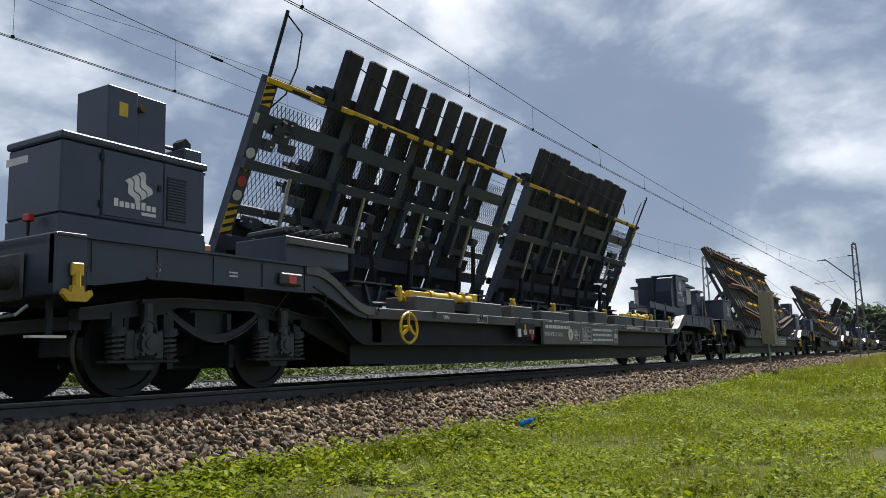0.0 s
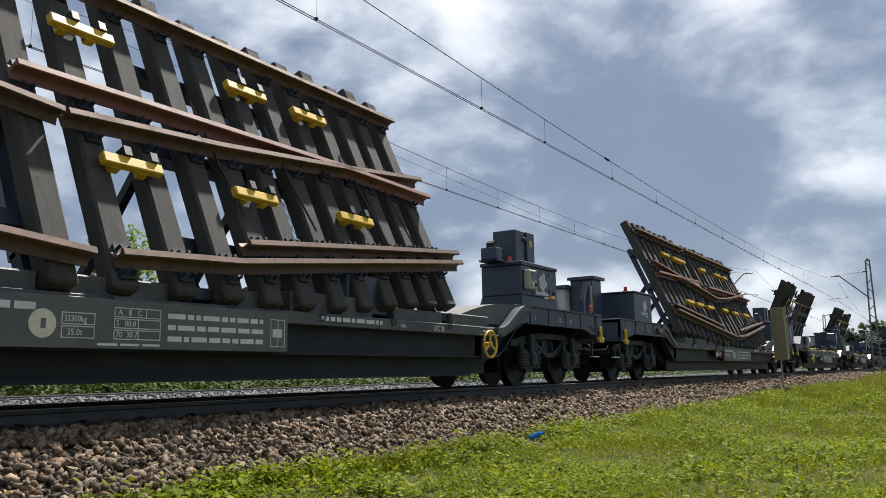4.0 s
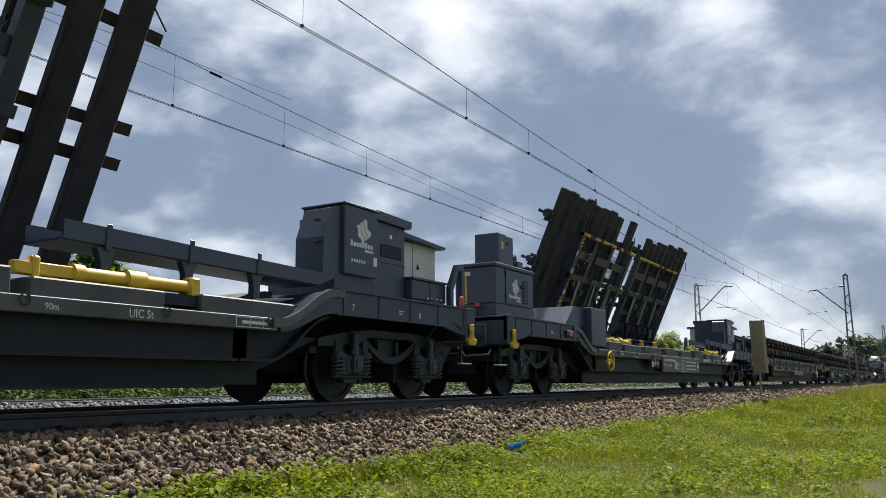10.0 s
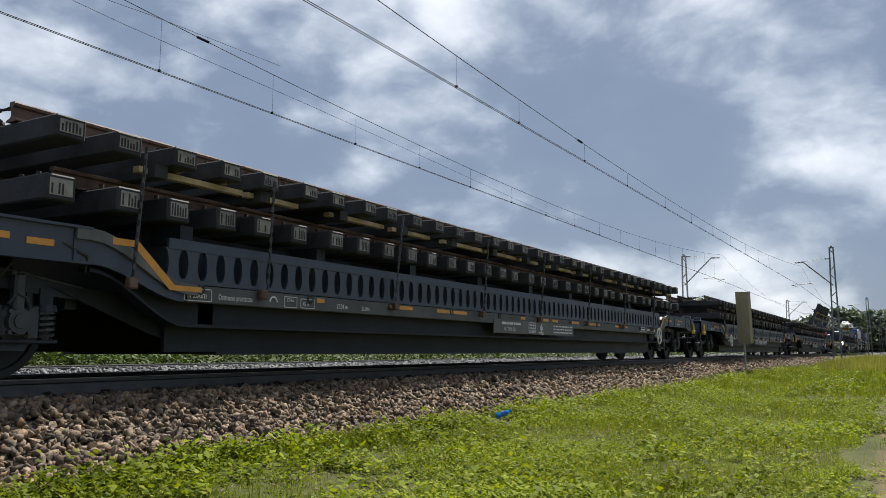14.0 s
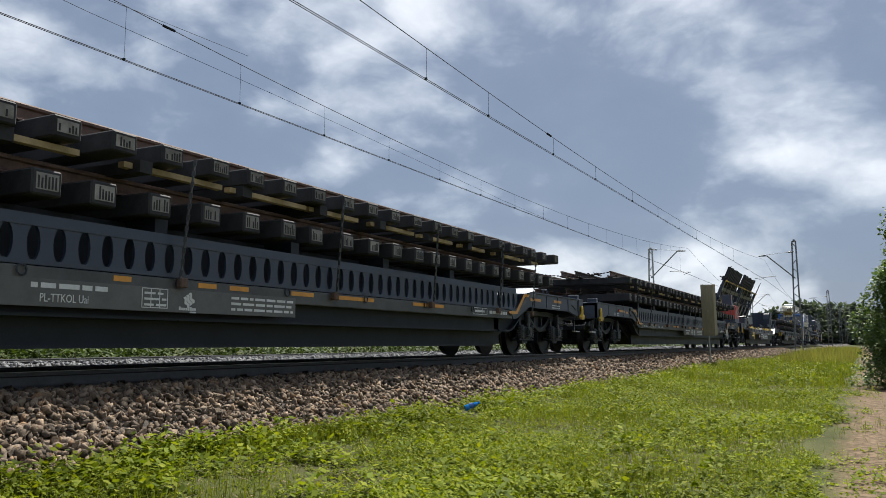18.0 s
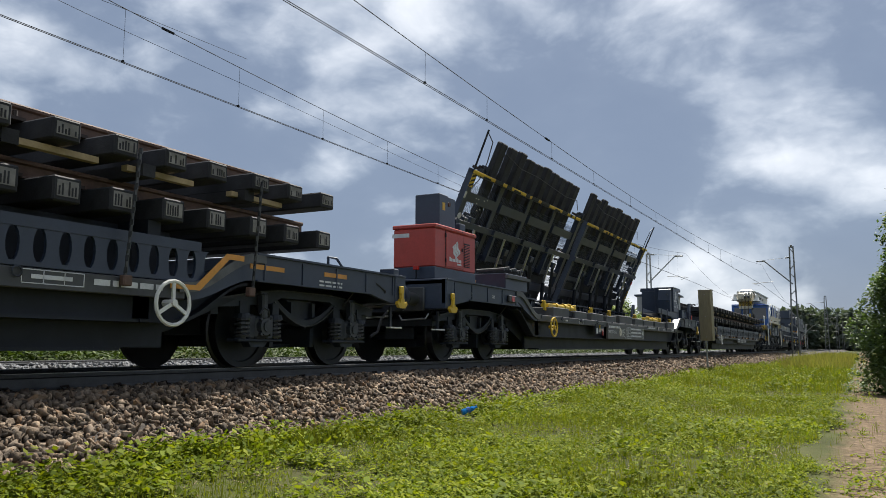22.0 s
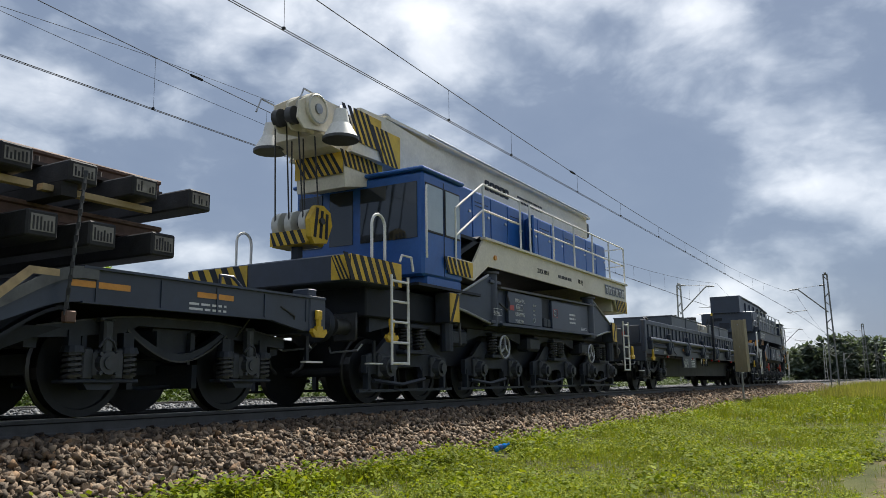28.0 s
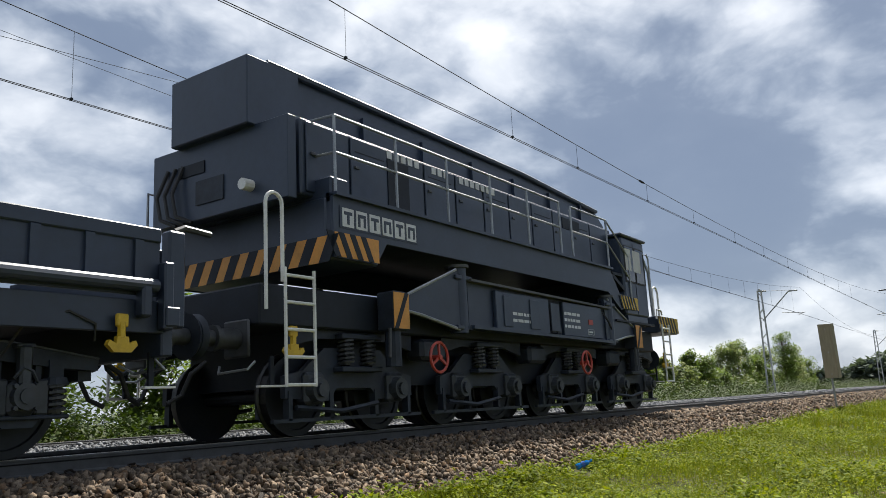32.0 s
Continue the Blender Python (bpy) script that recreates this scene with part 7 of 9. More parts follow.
def panel_wagon(at, label, seed=0, wheel_rear=False):
    """A long well wagon with slotted side walls, 27.24 m over the buffers."""
    L, half = 27.24, 1.45
    w = ride(thing("track_panel_wagon", label, "rail wagon", "track panel wagons"), at)
    low_chassis(w, L, (0.30, 3.70, 4.80, 2.35), (0.86, 4.20, 5.25, 2.75), 0.89, 1.29, half, 0.17)
    a, b = 4.0, L - 5.05
    # slotted walls above the low deck, along both sides
    for s in (-1, 1):
        for k in range(5):
            x0, x1 = 4.55 + (b - 4.55) * k / 5, 4.55 + (b - 4.55) * (k + 1) / 5
            P1("wall_rail", "paint", w, x0, x1, s * (half - 0.03), s * half, 1.22, 1.32)
            P1("wall_foot", "paint", w, x0, x1, s * (half - 0.03), s * half, 0.90, 0.94)
        n = 72
        if s > 0:
            P1("far_wall", "paint", w, 4.62, b, half - 0.04, half - 0.01, 0.93, 1.23)
            continue
        for k in range(n + 1):
            x = 4.62 + (b - 4.62) * k / n
            again("slot_bar", "wall_bar", slot_bar, "paint", w, pose(x, s * (half - 0.025), 0.93))
    # black sheets added inside so that the slots read as shaded
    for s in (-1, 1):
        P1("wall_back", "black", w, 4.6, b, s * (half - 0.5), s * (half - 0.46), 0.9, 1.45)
    y = -half - 0.026
    # orange reflective strips, along the sill and up the swan necks
    for x0, x1 in ((6.78, 6.92), (8.28, 8.92), (9.6, 10.55), (12.62, 12.82), (13.67, 13.93), (14.13, 14.43), (15.18, 15.62), (15.98, 17.0), (18.1, 19.1)):
        P1("reflective_strip", "orange", w, x0, x1, -half - 0.004, -half, 0.82, 0.87)
    for x0, x1, z in ((2.42, 2.98, 1.12), (3.12, 3.36, 1.10), (L - 4.3, L - 3.7, 1.12), (L - 2.9, L - 2.4, 1.14)):
        P1("reflective_strip", "orange", w, x0, x1, -half - 0.006, -half, z, z + 0.055)
    for f in (0, 1):
        X = (lambda x: x - 0.05) if f == 0 else (lambda x: L - 0.48 - x)
        part("reflective_strip", prism(B(), [(X(3.95), 1.24), (X(4.22), 1.24), (X(4.66), 0.87), (X(5.0), 0.87), (X(5.0), 0.82), (X(4.60), 0.82), (X(4.18), 1.18), (X(3.95), 1.18)], y - 0.006, y), "orange" if seed % 2 == 0 else "lath", w, "slanting reflective strip on the swan neck")
    handwheel(w, 5.28 if seed in (72, 75) else L - 5.50, -half - 0.10, 0.67, "white", 0.215, "white handbrake wheel")
    # data on the sill
    text("R 200m", 0.10, "mark", w, near_face(4.79, -half - 0.004, 0.765), squeeze=0.80)
    frame_sign(w, 4.75, 5.11, -half - 0.002, 0.735, 0.86, fill=False)
    text("Ostroznie przetaczac", 0.085, "mark", w, near_face(5.20, -half - 0.004, 0.765), squeeze=0.68)
    part("round_sign", tube(B(), bend(6.02, -half - 0.002, 0.785, 0.055, 0, 180, 10), 0.012, 4), "mark", w)
    text("17.4m", 0.06, "mark", w, near_face(6.24, -half - 0.004, 0.80), squeeze=0.8)
    frame_sign(w, 6.20, 6.42, -half - 0.002, 0.735, 0.86, cells=1, fill=False)
    text("45 m", 0.07, "mark", w, near_face(6.52, -half - 0.004, 0.765), squeeze=0.8)
    frame_sign(w, 6.48, 6.74, -half - 0.002, 0.74, 0.85, fill=False)
    text("27.34 m", 0.085, "mark", w, near_face(7.16, -half - 0.004, 0.765), squeeze=0.8)
    text("22.30m", 0.075, "mark", w, near_face(7.68, -half - 0.004, 0.765), squeeze=0.8)
    P1("data_panel", "plate", w, 11.5, 15.25, -half - 0.012, -half + 0.01, 0.56, 0.79, label="dark panel with white vehicle data")
    bars(w, 11.8, 12.58, -half - 0.012, 0.69, 0.785, 1, seed=seed)
    text("PL-TTKOL Uai", 0.10, "mark", w, near_face(11.88, -half - 0.015, 0.60), squeeze=0.78)
    frame_sign(w, 12.94, 13.26, -half - 0.012, 0.59, 0.78, cells=3, fill=False)
    for k in range(3):
        bars(w, 12.97, 13.24, -half - 0.013, 0.60 + 0.055 * k, 0.645 + 0.055 * k, 1, seed=seed + 20 + k)
    logo(w, 13.52, -half - 0.013, 0.69, 0.15)
    bars(w, 14.15, 15.2, -half - 0.012, 0.59, 0.77, 3, seed=seed + 3)
    frame_sign(w, 20.2, 20.8, -half - 0.002, 0.76, 0.88, cells=3)
    bars(w, 20.9, 21.7, -half - 0.002, 0.76, 0.88, 1, seed=seed + 4)
    for k, x in enumerate((1.9, L - 3.0)):
        bars(w, x, x + 0.5, -half - 0.002, 1.0, 1.1, 2, seed=seed + 6)
    for x in (0.36, L - 1.14):
        P1("end_lamp_box", "paint", w, x, x + 0.16, -1.42, -1.18, 1.30, 1.40, 0.01)
        P1("reflective_strip", "orange", w, x - 0.01, x + 0.17, -1.465, -1.45, 1.22, 1.28)
    P1("tail_reflector", "lamp", w, 2.28, 2.36, -1.475, -1.452, 1.13, 1.19)
    # folding guard at the rear
    guard_small(w, L - 1.9)
    return w


def guard_small(w, x):
    bm = B()
    tube(bm, [(x - 0.15, -0.9, 1.28), (x - 0.15, -0.9, 1.50), (x + 0.05, -0.9, 1.50), (x + 0.32, -0.9, 1.30)], 0.02, 6)
    part("deck_hoop", bm, "paint", w)
    part("deck_hoop", tube(B(), [(x - 0.1, 0.9, 1.28), (x - 0.1, 0.9, 1.50), (x + 0.1, 0.9, 1.50), (x + 0.36, 0.9, 1.30)], 0.02, 6), "paint", w)


def chain_run(bm, p0, p1, sag=0.0, link=0.055):
    """A chain: short links turned crosswise in turn."""
    p0, p1 = Vector(p0), Vector(p1)
    n = max(3, int((p1 - p0).length / link))
    for k in range(n):
        a, c = p0.lerp(p1, k / n), p0.lerp(p1, (k + 1) / n)
        a.z -= sag * 4 * (k / n) * (1 - k / n)
        c.z -= sag * 4 * ((k + 1) / n) * (1 - (k + 1) / n)
        beam(bm, a, c, 0.034 if k % 2 else 0.012, 0.012 if k % 2 else 0.034)


def stacked_panels(at, label, seed):
    """Two layers of turnout track on long bearers, chained down."""
    r = random.Random(seed)
    p = ride(thing("stacked_track_panels", label, "track panel", "stacked track panels"), at)
    n = 36
    for layer, (z0, base) in enumerate(((1.47, 1.69), (1.98, 2.17))):
        x = 3.35
        k = 0
        while x < 24.3:
            wide = r.uniform(0.0, 0.12) + (0.10 if layer else 0.0)
            far = 1.6 + 0.25 * math.sin(k * 0.25)
            near = -1.50 - wide * 0.5
            bm = B()
            h = base - z0
            box(bm, -0.14, 0.14, near, far, z0, base, 0.015)
            sl = part("bearer", bm, "bearer", p)
            sl.matrix_basis = pose(x, 0, 0)
            tg = P1("end_tag", "tag", sl, -0.105, 0.105, near - 0.004, near, z0 + 0.045, base - 0.035)
            lines = B()
            for q in range(6):
                if r.random() < 0.8:
                    box(lines, -0.09 + q * 0.032, -0.075 + q * 0.032, near - 0.007, near - 0.004, z0 + 0.055, base - 0.045 - r.uniform(0, 0.05))
            if len(lines.verts):
                tagged(part("tag_print", lines, "bearer", tg), kind="stuff")
            else:
                lines.free()
            x += 0.6 + r.uniform(-0.03, 0.06)
            k += 1
        for yl, x0, m_ in ((-1.0, 3.2, "rust"), (-0.1, 2.75, "rustside"), (0.28, 2.6, "rust"), (1.15, 2.3, "rust")):
            if layer == 0:
                x0 += 0.4
            part("rail", rail_mesh(B(), [(x0, yl, base + 0.01), (12, yl + 0.12 * (yl > -0.5), base + 0.01), (24.4 + r.uniform(-0.3, 0.2), yl + 0.3 * (yl > -0.5), base + 0.01)]), m_, p, "rusty rail lying across the bearers")
        seats = B()
        for k in range(34):
            xs = 3.4 + k * 0.625
            for yl in (-1.0,):
                box(seats, xs - 0.08, xs + 0.08, yl - 0.16, yl + 0.16, base, base + 0.03)
                for q in (-1, 1):
                    cyl(seats, (xs, yl + q * 0.12, base), (xs, yl + q * 0.12, base + 0.085), 0.022, 6)
        tagged(part("rail_fixing", seats, "rustside", p), kind="stuff")
    # packing laths between the layers
    for k in range(14):
        x = 4.2 + k * 1.42
        P1("packing_lath", "lath", p, x, x + r.uniform(0.8, 1.38), -1.40, -1.32, 1.90, 1.955, label="pale packing lath")
        P1("packing_block", "bearer", p, x + 0.1, x + 0.25, -1.5, 1.4, 1.86, 1.98)
    # cross beams under the lower layer
    for k in range(9):
        x = 4.8 + k * 2.1
        P1("support_beam", "black", p, x - 0.08, x + 0.08, -1.4, 1.4, 1.30, 1.468)
    for x in (4.1, 5.8, 8.4, 11.0, 13.4, 16.0, 18.6, 21.2, 22.9):
        bm = B()
        chain_run(bm, (x, -1.62, 2.08), (x + r.uniform(-0.05, 0.05), -1.52, 0.86))
        part("lashing_chain", bm, "iron", p, "grey lashing chain")
        P1("chain_shackle", "rust", p, x - 0.05, x + 0.05, -1.54, -1.47, 0.80, 0.90, 0.01)
    bm = B()
    chain_run(bm, (3.25, -0.95, 2.32), (2.35, 1.05, 2.30), 0.10)
    part("lashing_chain", bm, "rustside", p)
    hp = B()
    for k in range(26):
        a = r.uniform(0, 6.28)
        c = (3.15 + r.uniform(-0.2, 0.2), -0.55 + r.uniform(-0.15, 0.15), 2.22 + r.uniform(0, 0.06))
        tube(hp, [c, (c[0] + 0.06 * math.cos(a), c[1] + 0.06 * math.sin(a), c[2] + 0.02)], 0.018, 4)
    tagged(part("heaped_chain", hp, "rustside", p), kind="stuff")
    return p



def gondola(at):
    """A bogie flat wagon with folding drop sides and stakes, loaded with grey crates and a tank."""
    L, half = 20.1, 1.44
    w = ride(thing("drop_side_wagon", "dark grey bogie wagon with folding drop sides and round stakes", "rail wagon"), at)
    for f in (0, 1):
        hx = 0.62 if f == 0 else L - 0.62
        buffers(w, hx, -1 if f == 0 else 1, 0.55)
        P1("headstock", "paint", w, min(hx, hx + (0.12 if f == 0 else -0.12)), max(hx, hx + (0.12 if f == 0 else -0.12)), -half, half, 0.80, 1.30, 0.015)
        e = P1("end_flap", "paint", w, min(hx, hx + (0.08 if f == 0 else -0.08)), max(hx, hx + (0.08 if f == 0 else -0.08)), -1.3, 1.3, 1.30, 1.78, 0.01)
        P1("end_corner_post", "paint", w, hx - 0.09, hx + 0.09, -half - 0.05, -half + 0.08, 1.05, 1.93, 0.02)
        part("corner_latch", tube(B(), [(hx, -half, 1.93), (hx + 0.1, -half, 1.98), (hx + 0.4, -half, 1.96)], 0.03, 6), "iron", w)
        for s in (-0.9, 0.6):
            P1("end_lamp", "lamp", w, hx - 0.07 if f == 0 else hx + 0.01, hx - 0.01 if f == 0 else hx + 0.07, s, s + 0.12, 1.52, 1.62)
        bogie(w, 2.7 if f == 0 else L - 2.7)
    P1("floor", "black", w, 0.62, L - 0.62, -half + 0.03, half - 0.03, 1.20, 1.28)
    for s in (-1, 1):
        P1("sole_bar", "paint", w, 0.70, L - 0.70, min(s * (half - 0.06), s * half), max(s * (half - 0.06), s * half), 1.0, 1.28, 0.006)
        part("truss_beam", prism(B(), [(3.8, 1.0), (4.4, 0.42), (L - 4.4, 0.42), (L - 3.8, 1.0)], s * 0.75 - 0.02, s * 0.75 + 0.02), "black", w)
        n = 8
        seg = (L - 1.5) / n
        for k in range(n):
            x0, x1 = 0.75 + seg * k + 0.02, 0.75 + seg * (k + 1) - 0.02
            yy = s * (half - 0.02)
            d = P1("drop_side", "paint", w, x0, x1, yy - 0.02, yy + 0.02, 1.32, 1.90, 0.006, "ribbed drop side panel")
            P1("side_rim", "paint", d, x0, x1, yy - 0.035 * (s < 0) - 0.01, yy + 0.035 * (s > 0) + 0.01, 1.80, 1.93, 0.012)
            for j in range(5):
                x = x0 + (x1 - x0) * (j + 0.5) / 5
                P1("side_rib", "paint", d, x - 0.04, x + 0.04, yy + s * 0.02, yy + s * 0.05, 1.36, 1.80)
            if s < 0:
                part("hinge_tube", cyl(B(), (x0 + 0.08, -half - 0.07, 1.40), (x1 - 0.08, -half - 0.07, 1.40), 0.06, 12), "paint", w, "worn grey hinge tube")
                for x in (x0 + 0.2, x1 - 0.2):
                    P1("hinge_lug", "paint", w, x - 0.05, x + 0.05, -half - 0.13, -half, 1.12, 1.40, 0.02)
                P1("stake", "paint", w, x1 - 0.03, x1 + 0.07, -half - 0.12, -half - 0.01, 1.02, 1.62, 0.015)
                P1("stake_pocket", "paint", w, x1 - 0.02, x1 + 0.12, -half - 0.14, -half, 1.05, 1.22, 0.01)
                if k % 3 != 1:
                    P1("stored_stake", "bogie", w, x0 + 0.3, x1 - 0.25, -half - 0.06, -half - 0.015, 1.18, 1.26, 0.015)
    for x in (1.3, 2.4, 4.95, 9.65, 10.32, 12.71, 15.9):
        P1("reflective_strip", "orange", w, x, x + 0.14, -half - 0.018, -half - 0.01, 1.18, 1.25)
    for x in (3.0, 6.2, 9.38, 10.71, 13.2, 16.5):
        P1("red_reflector", "lamp", w, x, x + 0.14, -half - 0.02, -half + 0.02, 0.93, 0.99)
    text("R 75m", 0.085, "mark", w, near_face(2.62, -half - 0.014, 1.06), squeeze=0.8)
    frame_sign(w, 2.58, 2.92, -half - 0.012, 1.04, 1.15, fill=False)
    bars(w, 1.55, 1.95, -half - 0.012, 1.08, 1.22, 2, seed=5)
    P1("hanging_plate", "paint", w, 4.96, 6.78, -half - 0.005, -half + 0.03, 0.66, 1.03, label="dark plate with white vehicle data")
    y = -half - 0.006
    frame_sign(w, 5.18, 5.63, y, 0.85, 0.94, cells=3, fill=False)
    frame_sign(w, 5.08, 5.63, y, 0.76, 0.856, fill=False)
    frame_sign(w, 5.18, 5.63, y, 0.67, 0.766, fill=False)
    for x, z, row in ((5.22, 0.87, "A"), (5.37, 0.87, "B"), (5.52, 0.87, "C"), (5.10, 0.78, "S"), (5.19, 0.78, "40.5"), (5.34, 0.78, "48.5"), (5.49, 0.78, "56.5"), (5.20, 0.69, "120 00.0t")):
        text(row, 0.08, "mark", w, near_face(x, y - 0.001, z), squeeze=0.72)
    bars(w, 6.09, 6.59, y, 0.68, 0.96, 5, seed=6)
    text("-19.90 m-", 0.085, "mark", w, near_face(5.57, -half - 0.014, 1.10), squeeze=0.85)
    text("Res", 0.10, "mark", w, near_face(8.02, -half - 0.014, 1.15), squeeze=0.8)
    bars(w, 8.52, 9.16, -half - 0.012, 1.16, 1.25, 1, seed=8)
    text("RIV SK-TTKOL", 0.085, "mark", w, near_face(8.52, -half - 0.014, 1.06), squeeze=0.75)
    for x, m_ in ((7.78, "white"), (8.16, "yellow"), (8.55, "white")):
        tg = P1("brake_tag", m_, w, x, x + 0.13, -half + 0.02, -half + 0.035, 0.83, 0.99, 0.006, "enamelled brake lever tag")
        P1("brake_lever", "bogie", tg, x + 0.05, x + 0.08, -half - 0.02, -half + 0.02, 0.74, 0.92, 0.006)
    handwheel(w, 14.06, -half - 0.12, 1.0, "yellow")
    st = part("ladder_step", tube(B(), [(15.50, -half - 0.05, 1.02), (15.50, -half - 0.05, 0.56), (15.85, -half - 0.05, 0.56), (15.85, -half - 0.05, 1.02)], 0.02, 6), "white", w, "white step frame")
    stake = thing("lashing_stake", "tall dark stake with a yellow tip standing in the wagon side", "stake")
    ride(stake, at)
    part("stake_body", prism(B(), [(9.24, 0.95), (9.42, 0.95), (9.38, 2.52), (9.30, 2.60), (9.26, 2.52)], -half - 0.17, -half - 0.09), "black", stake)
    part("stake_tip", cyl(B(), (9.31, -half - 0.13, 2.58), (9.33, -half - 0.13, 2.67), 0.035, 8), "yellow", stake)
    # the load
    for k, (x0, x1, z1) in enumerate(((5.4, 7.3, 2.38), (7.45, 9.3, 2.38), (11.32, 13.27, 2.38), (13.43, 15.29, 2.38))):
        c = ride(thing("steel_crate", "closed dark grey steel crate standing in the wagon", "crate", "steel crates"), at)
        P1("crate_body", "crate", c, x0, x1, -1.05, 0.9, 1.282, z1 - 0.03, 0.01)
        P1("crate_lid", "crate", c, x0 - 0.015, x1 + 0.015, -1.07, 0.92, z1 - 0.03, z1 + 0.01, 0.008)
        for x in (x0 + 0.5, x1 - 0.4):
            P1("lid_grip", "black", c, x, x + 0.16, -1.08, -0.95, z1 + 0.01, z1 + 0.035, 0.008)
    t = ride(thing("water_tank", "stained pale plastic tank with a round black lid in the wagon", "tank"), at)
    P1("tank_body", "tank", t, 9.56, 10.98, -1.05, 0.6, 1.282, 2.34, 0.05)
    part("tank_lid", cyl(B(), (10.14, -0.6, 2.34), (10.14, -0.6, 2.62), 0.23, 20), "rubber", t, "round black lid")
    part("tank_hose", tube(B(), [(10.0, -0.92, 2.40), (10.4, -0.95, 2.38), (10.5, -0.8, 2.36)], 0.03, 6), "rubber", t)
    P1("tank_notice", "white", t, 10.15, 10.37, -1.056, -1.05, 2.16, 2.28)
    P1("tank_label", "plate", t, 9.71, 9.92, -1.056, -1.05, 2.12, 2.28)


def crane(at, body, beam_mat, boom_mat, label, back, wheel_mat, name_rows, boom_top, beam_end, hood_end, sign):
    """A railway crane: six-axle chassis with outriggers, turntable, engine house with walkway and rails, cab and boom."""
    LEN = 12.55
    X = (lambda x: LEN - x) if back else (lambda x: x)
    w = ride(thing("railway_crane", label, "crane"), at)

    def bx(name, mat, parent, x0, x1, y0, y1, z0, z1, bev=0.0, lab=""):
        a, b = sorted((X(x0), X(x1)))
        return P1(name, mat, parent, a, b, y0, y1, z0, z1, bev, lab)

    def pr(name, mat, parent, pts, y0, y1, lab=""):
        return part(name, prism(B(), [(X(x), z) for x, z in pts], y0, y1), mat, parent, lab)

    def tb(name, mat, parent, pts, r, lab="", n=6):
        return part(name, tube(B(), [(X(x), y, z) for x, y, z in pts], r, n), mat, parent, lab, 50)

    for x, out in ((0.30 if not back else 0.62, -1), (LEN - 0.62, 1)):
        buffers(w, X(x), out * (-1 if back else 1))
    # chassis
    bx("main_frame", "black", w, 0.30 if not back else 0.62, LEN - 0.62, -1.2, 1.2, 1.18, 1.62, 0.02)
    for s in (-1, 1):
        # deep side frame with lockers, a black sheet as the shade of an opening and a pivot post for the outrigger at
        # each end
        fx = 0.0 if not back else -0.35
        pr("frame_side", "paint", w, [(3.95 + fx, 1.27), (3.95 + fx, 1.90), (8.65 + fx, 1.96), (8.65 + fx, 1.31)], s * 1.38, s * 1.43)
        pr("frame_edge", "paint", w, [(3.9 + fx, 1.24), (3.9 + fx, 1.285), (8.7 + fx, 1.325), (8.7 + fx, 1.28)], s * 1.34, s * 1.55)
        pr("frame_lip", "sill", w, [(3.9 + fx, 1.88), (3.9 + fx, 1.915), (8.7 + fx, 1.975), (8.7 + fx, 1.94)], s * 1.34, s * 1.54)
        for x0, x1 in ((4.28, 5.82), (6.34, 8.0)):
            bx("side_locker", "box", w, x0 + fx, x1 + fx, s * 1.43, s * 1.495, 1.31, 1.88, 0.01)
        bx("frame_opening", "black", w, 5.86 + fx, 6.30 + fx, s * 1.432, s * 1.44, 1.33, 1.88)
        bx("battery_box", "bogie", w, 5.92 + fx, 6.08 + fx, s * 1.44, s * 1.49, 1.33, 1.50, 0.012)
        bx("battery_box", "bogie", w, 6.10 + fx, 6.26 + fx, s * 1.44, s * 1.49, 1.33, 1.48, 0.012)
        for px in (3.78, 8.82):
            pv = part("pivot_post", cyl(B(), (X(px + fx), s * 1.38, 1.22), (X(px + fx), s * 1.38, 2.12), 0.13, 16), "paint", w, "round pivot post of an outrigger", 40)
            part("pivot_cap", cyl(B(), (X(px + fx), s * 1.38, 2.12), (X(px + fx), s * 1.38, 2.16), 0.17, 16), "sill", pv, "", 40)
            for z in (1.26, 1.95):
                bx("pivot_lug", "paint", pv, px - 0.2 + fx, px + 0.2 + fx, s * 1.28, s * 1.50, z, z + 0.06, 0.01)
        part("air_hose", tube(B(), [(X(3.9 + fx), s * 1.50, 1.62), (X(4.05 + fx), s * 1.58, 1.50), (X(4.15 + fx), s * 1.58, 1.62), (X(4.22 + fx), s * 1.50, 1.80)], 0.018, 5), "rubber", w, "bent black hose")
        # outriggers: a post with stay and jack at both ends
        for px, d in ((2.22, 1), (10.25 if not back else 9.95, -1)):
            bx("outrigger_post", "bogie", w, px - 0.14, px + 0.14, s * 1.25, s * 1.52, 1.18, 1.66, 0.02)
            if s < 0:
                a, b = sorted((X(px - 0.15), X(px + 0.15)))
                stripes(w, a, b, s * 1.526, 1.20, 1.64, 2, 0.5, base="orange" if back else "yellow")
            pr("outrigger_arm", "paint", w, [(px + d * 0.12, 1.44), (px + d * 0.12, 1.60), (px + d * 1.32, 2.06), (px + d * 1.45, 2.06), (px + d * 1.45, 1.27), (px + d * 1.30, 1.27)], s * 1.40, s * 1.46, "tapered dark outrigger arm")
            tb("arm_rim", "steel", w, [(px + d * 0.12, s * 1.47, 1.61), (px + d * 1.32, s * 1.47, 2.08)], 0.022)
            tb("arm_rim", "steel", w, [(px + d * 0.12, s * 1.47, 1.44), (px + d * 0.5, s * 1.47, 1.40), (px + d * 1.35, s * 1.47, 1.26)], 0.022)
            part("jack", cyl(B(), (X(px), s * 1.38, 0.75), (X(px), s * 1.38, 1.18), 0.10, 10), "bogie", w)
            tb("jack_chain", "iron", w, [(px + 0.2, s * 1.5, 1.2), (px + 0.22, s * 1.5, 0.85)], 0.022)
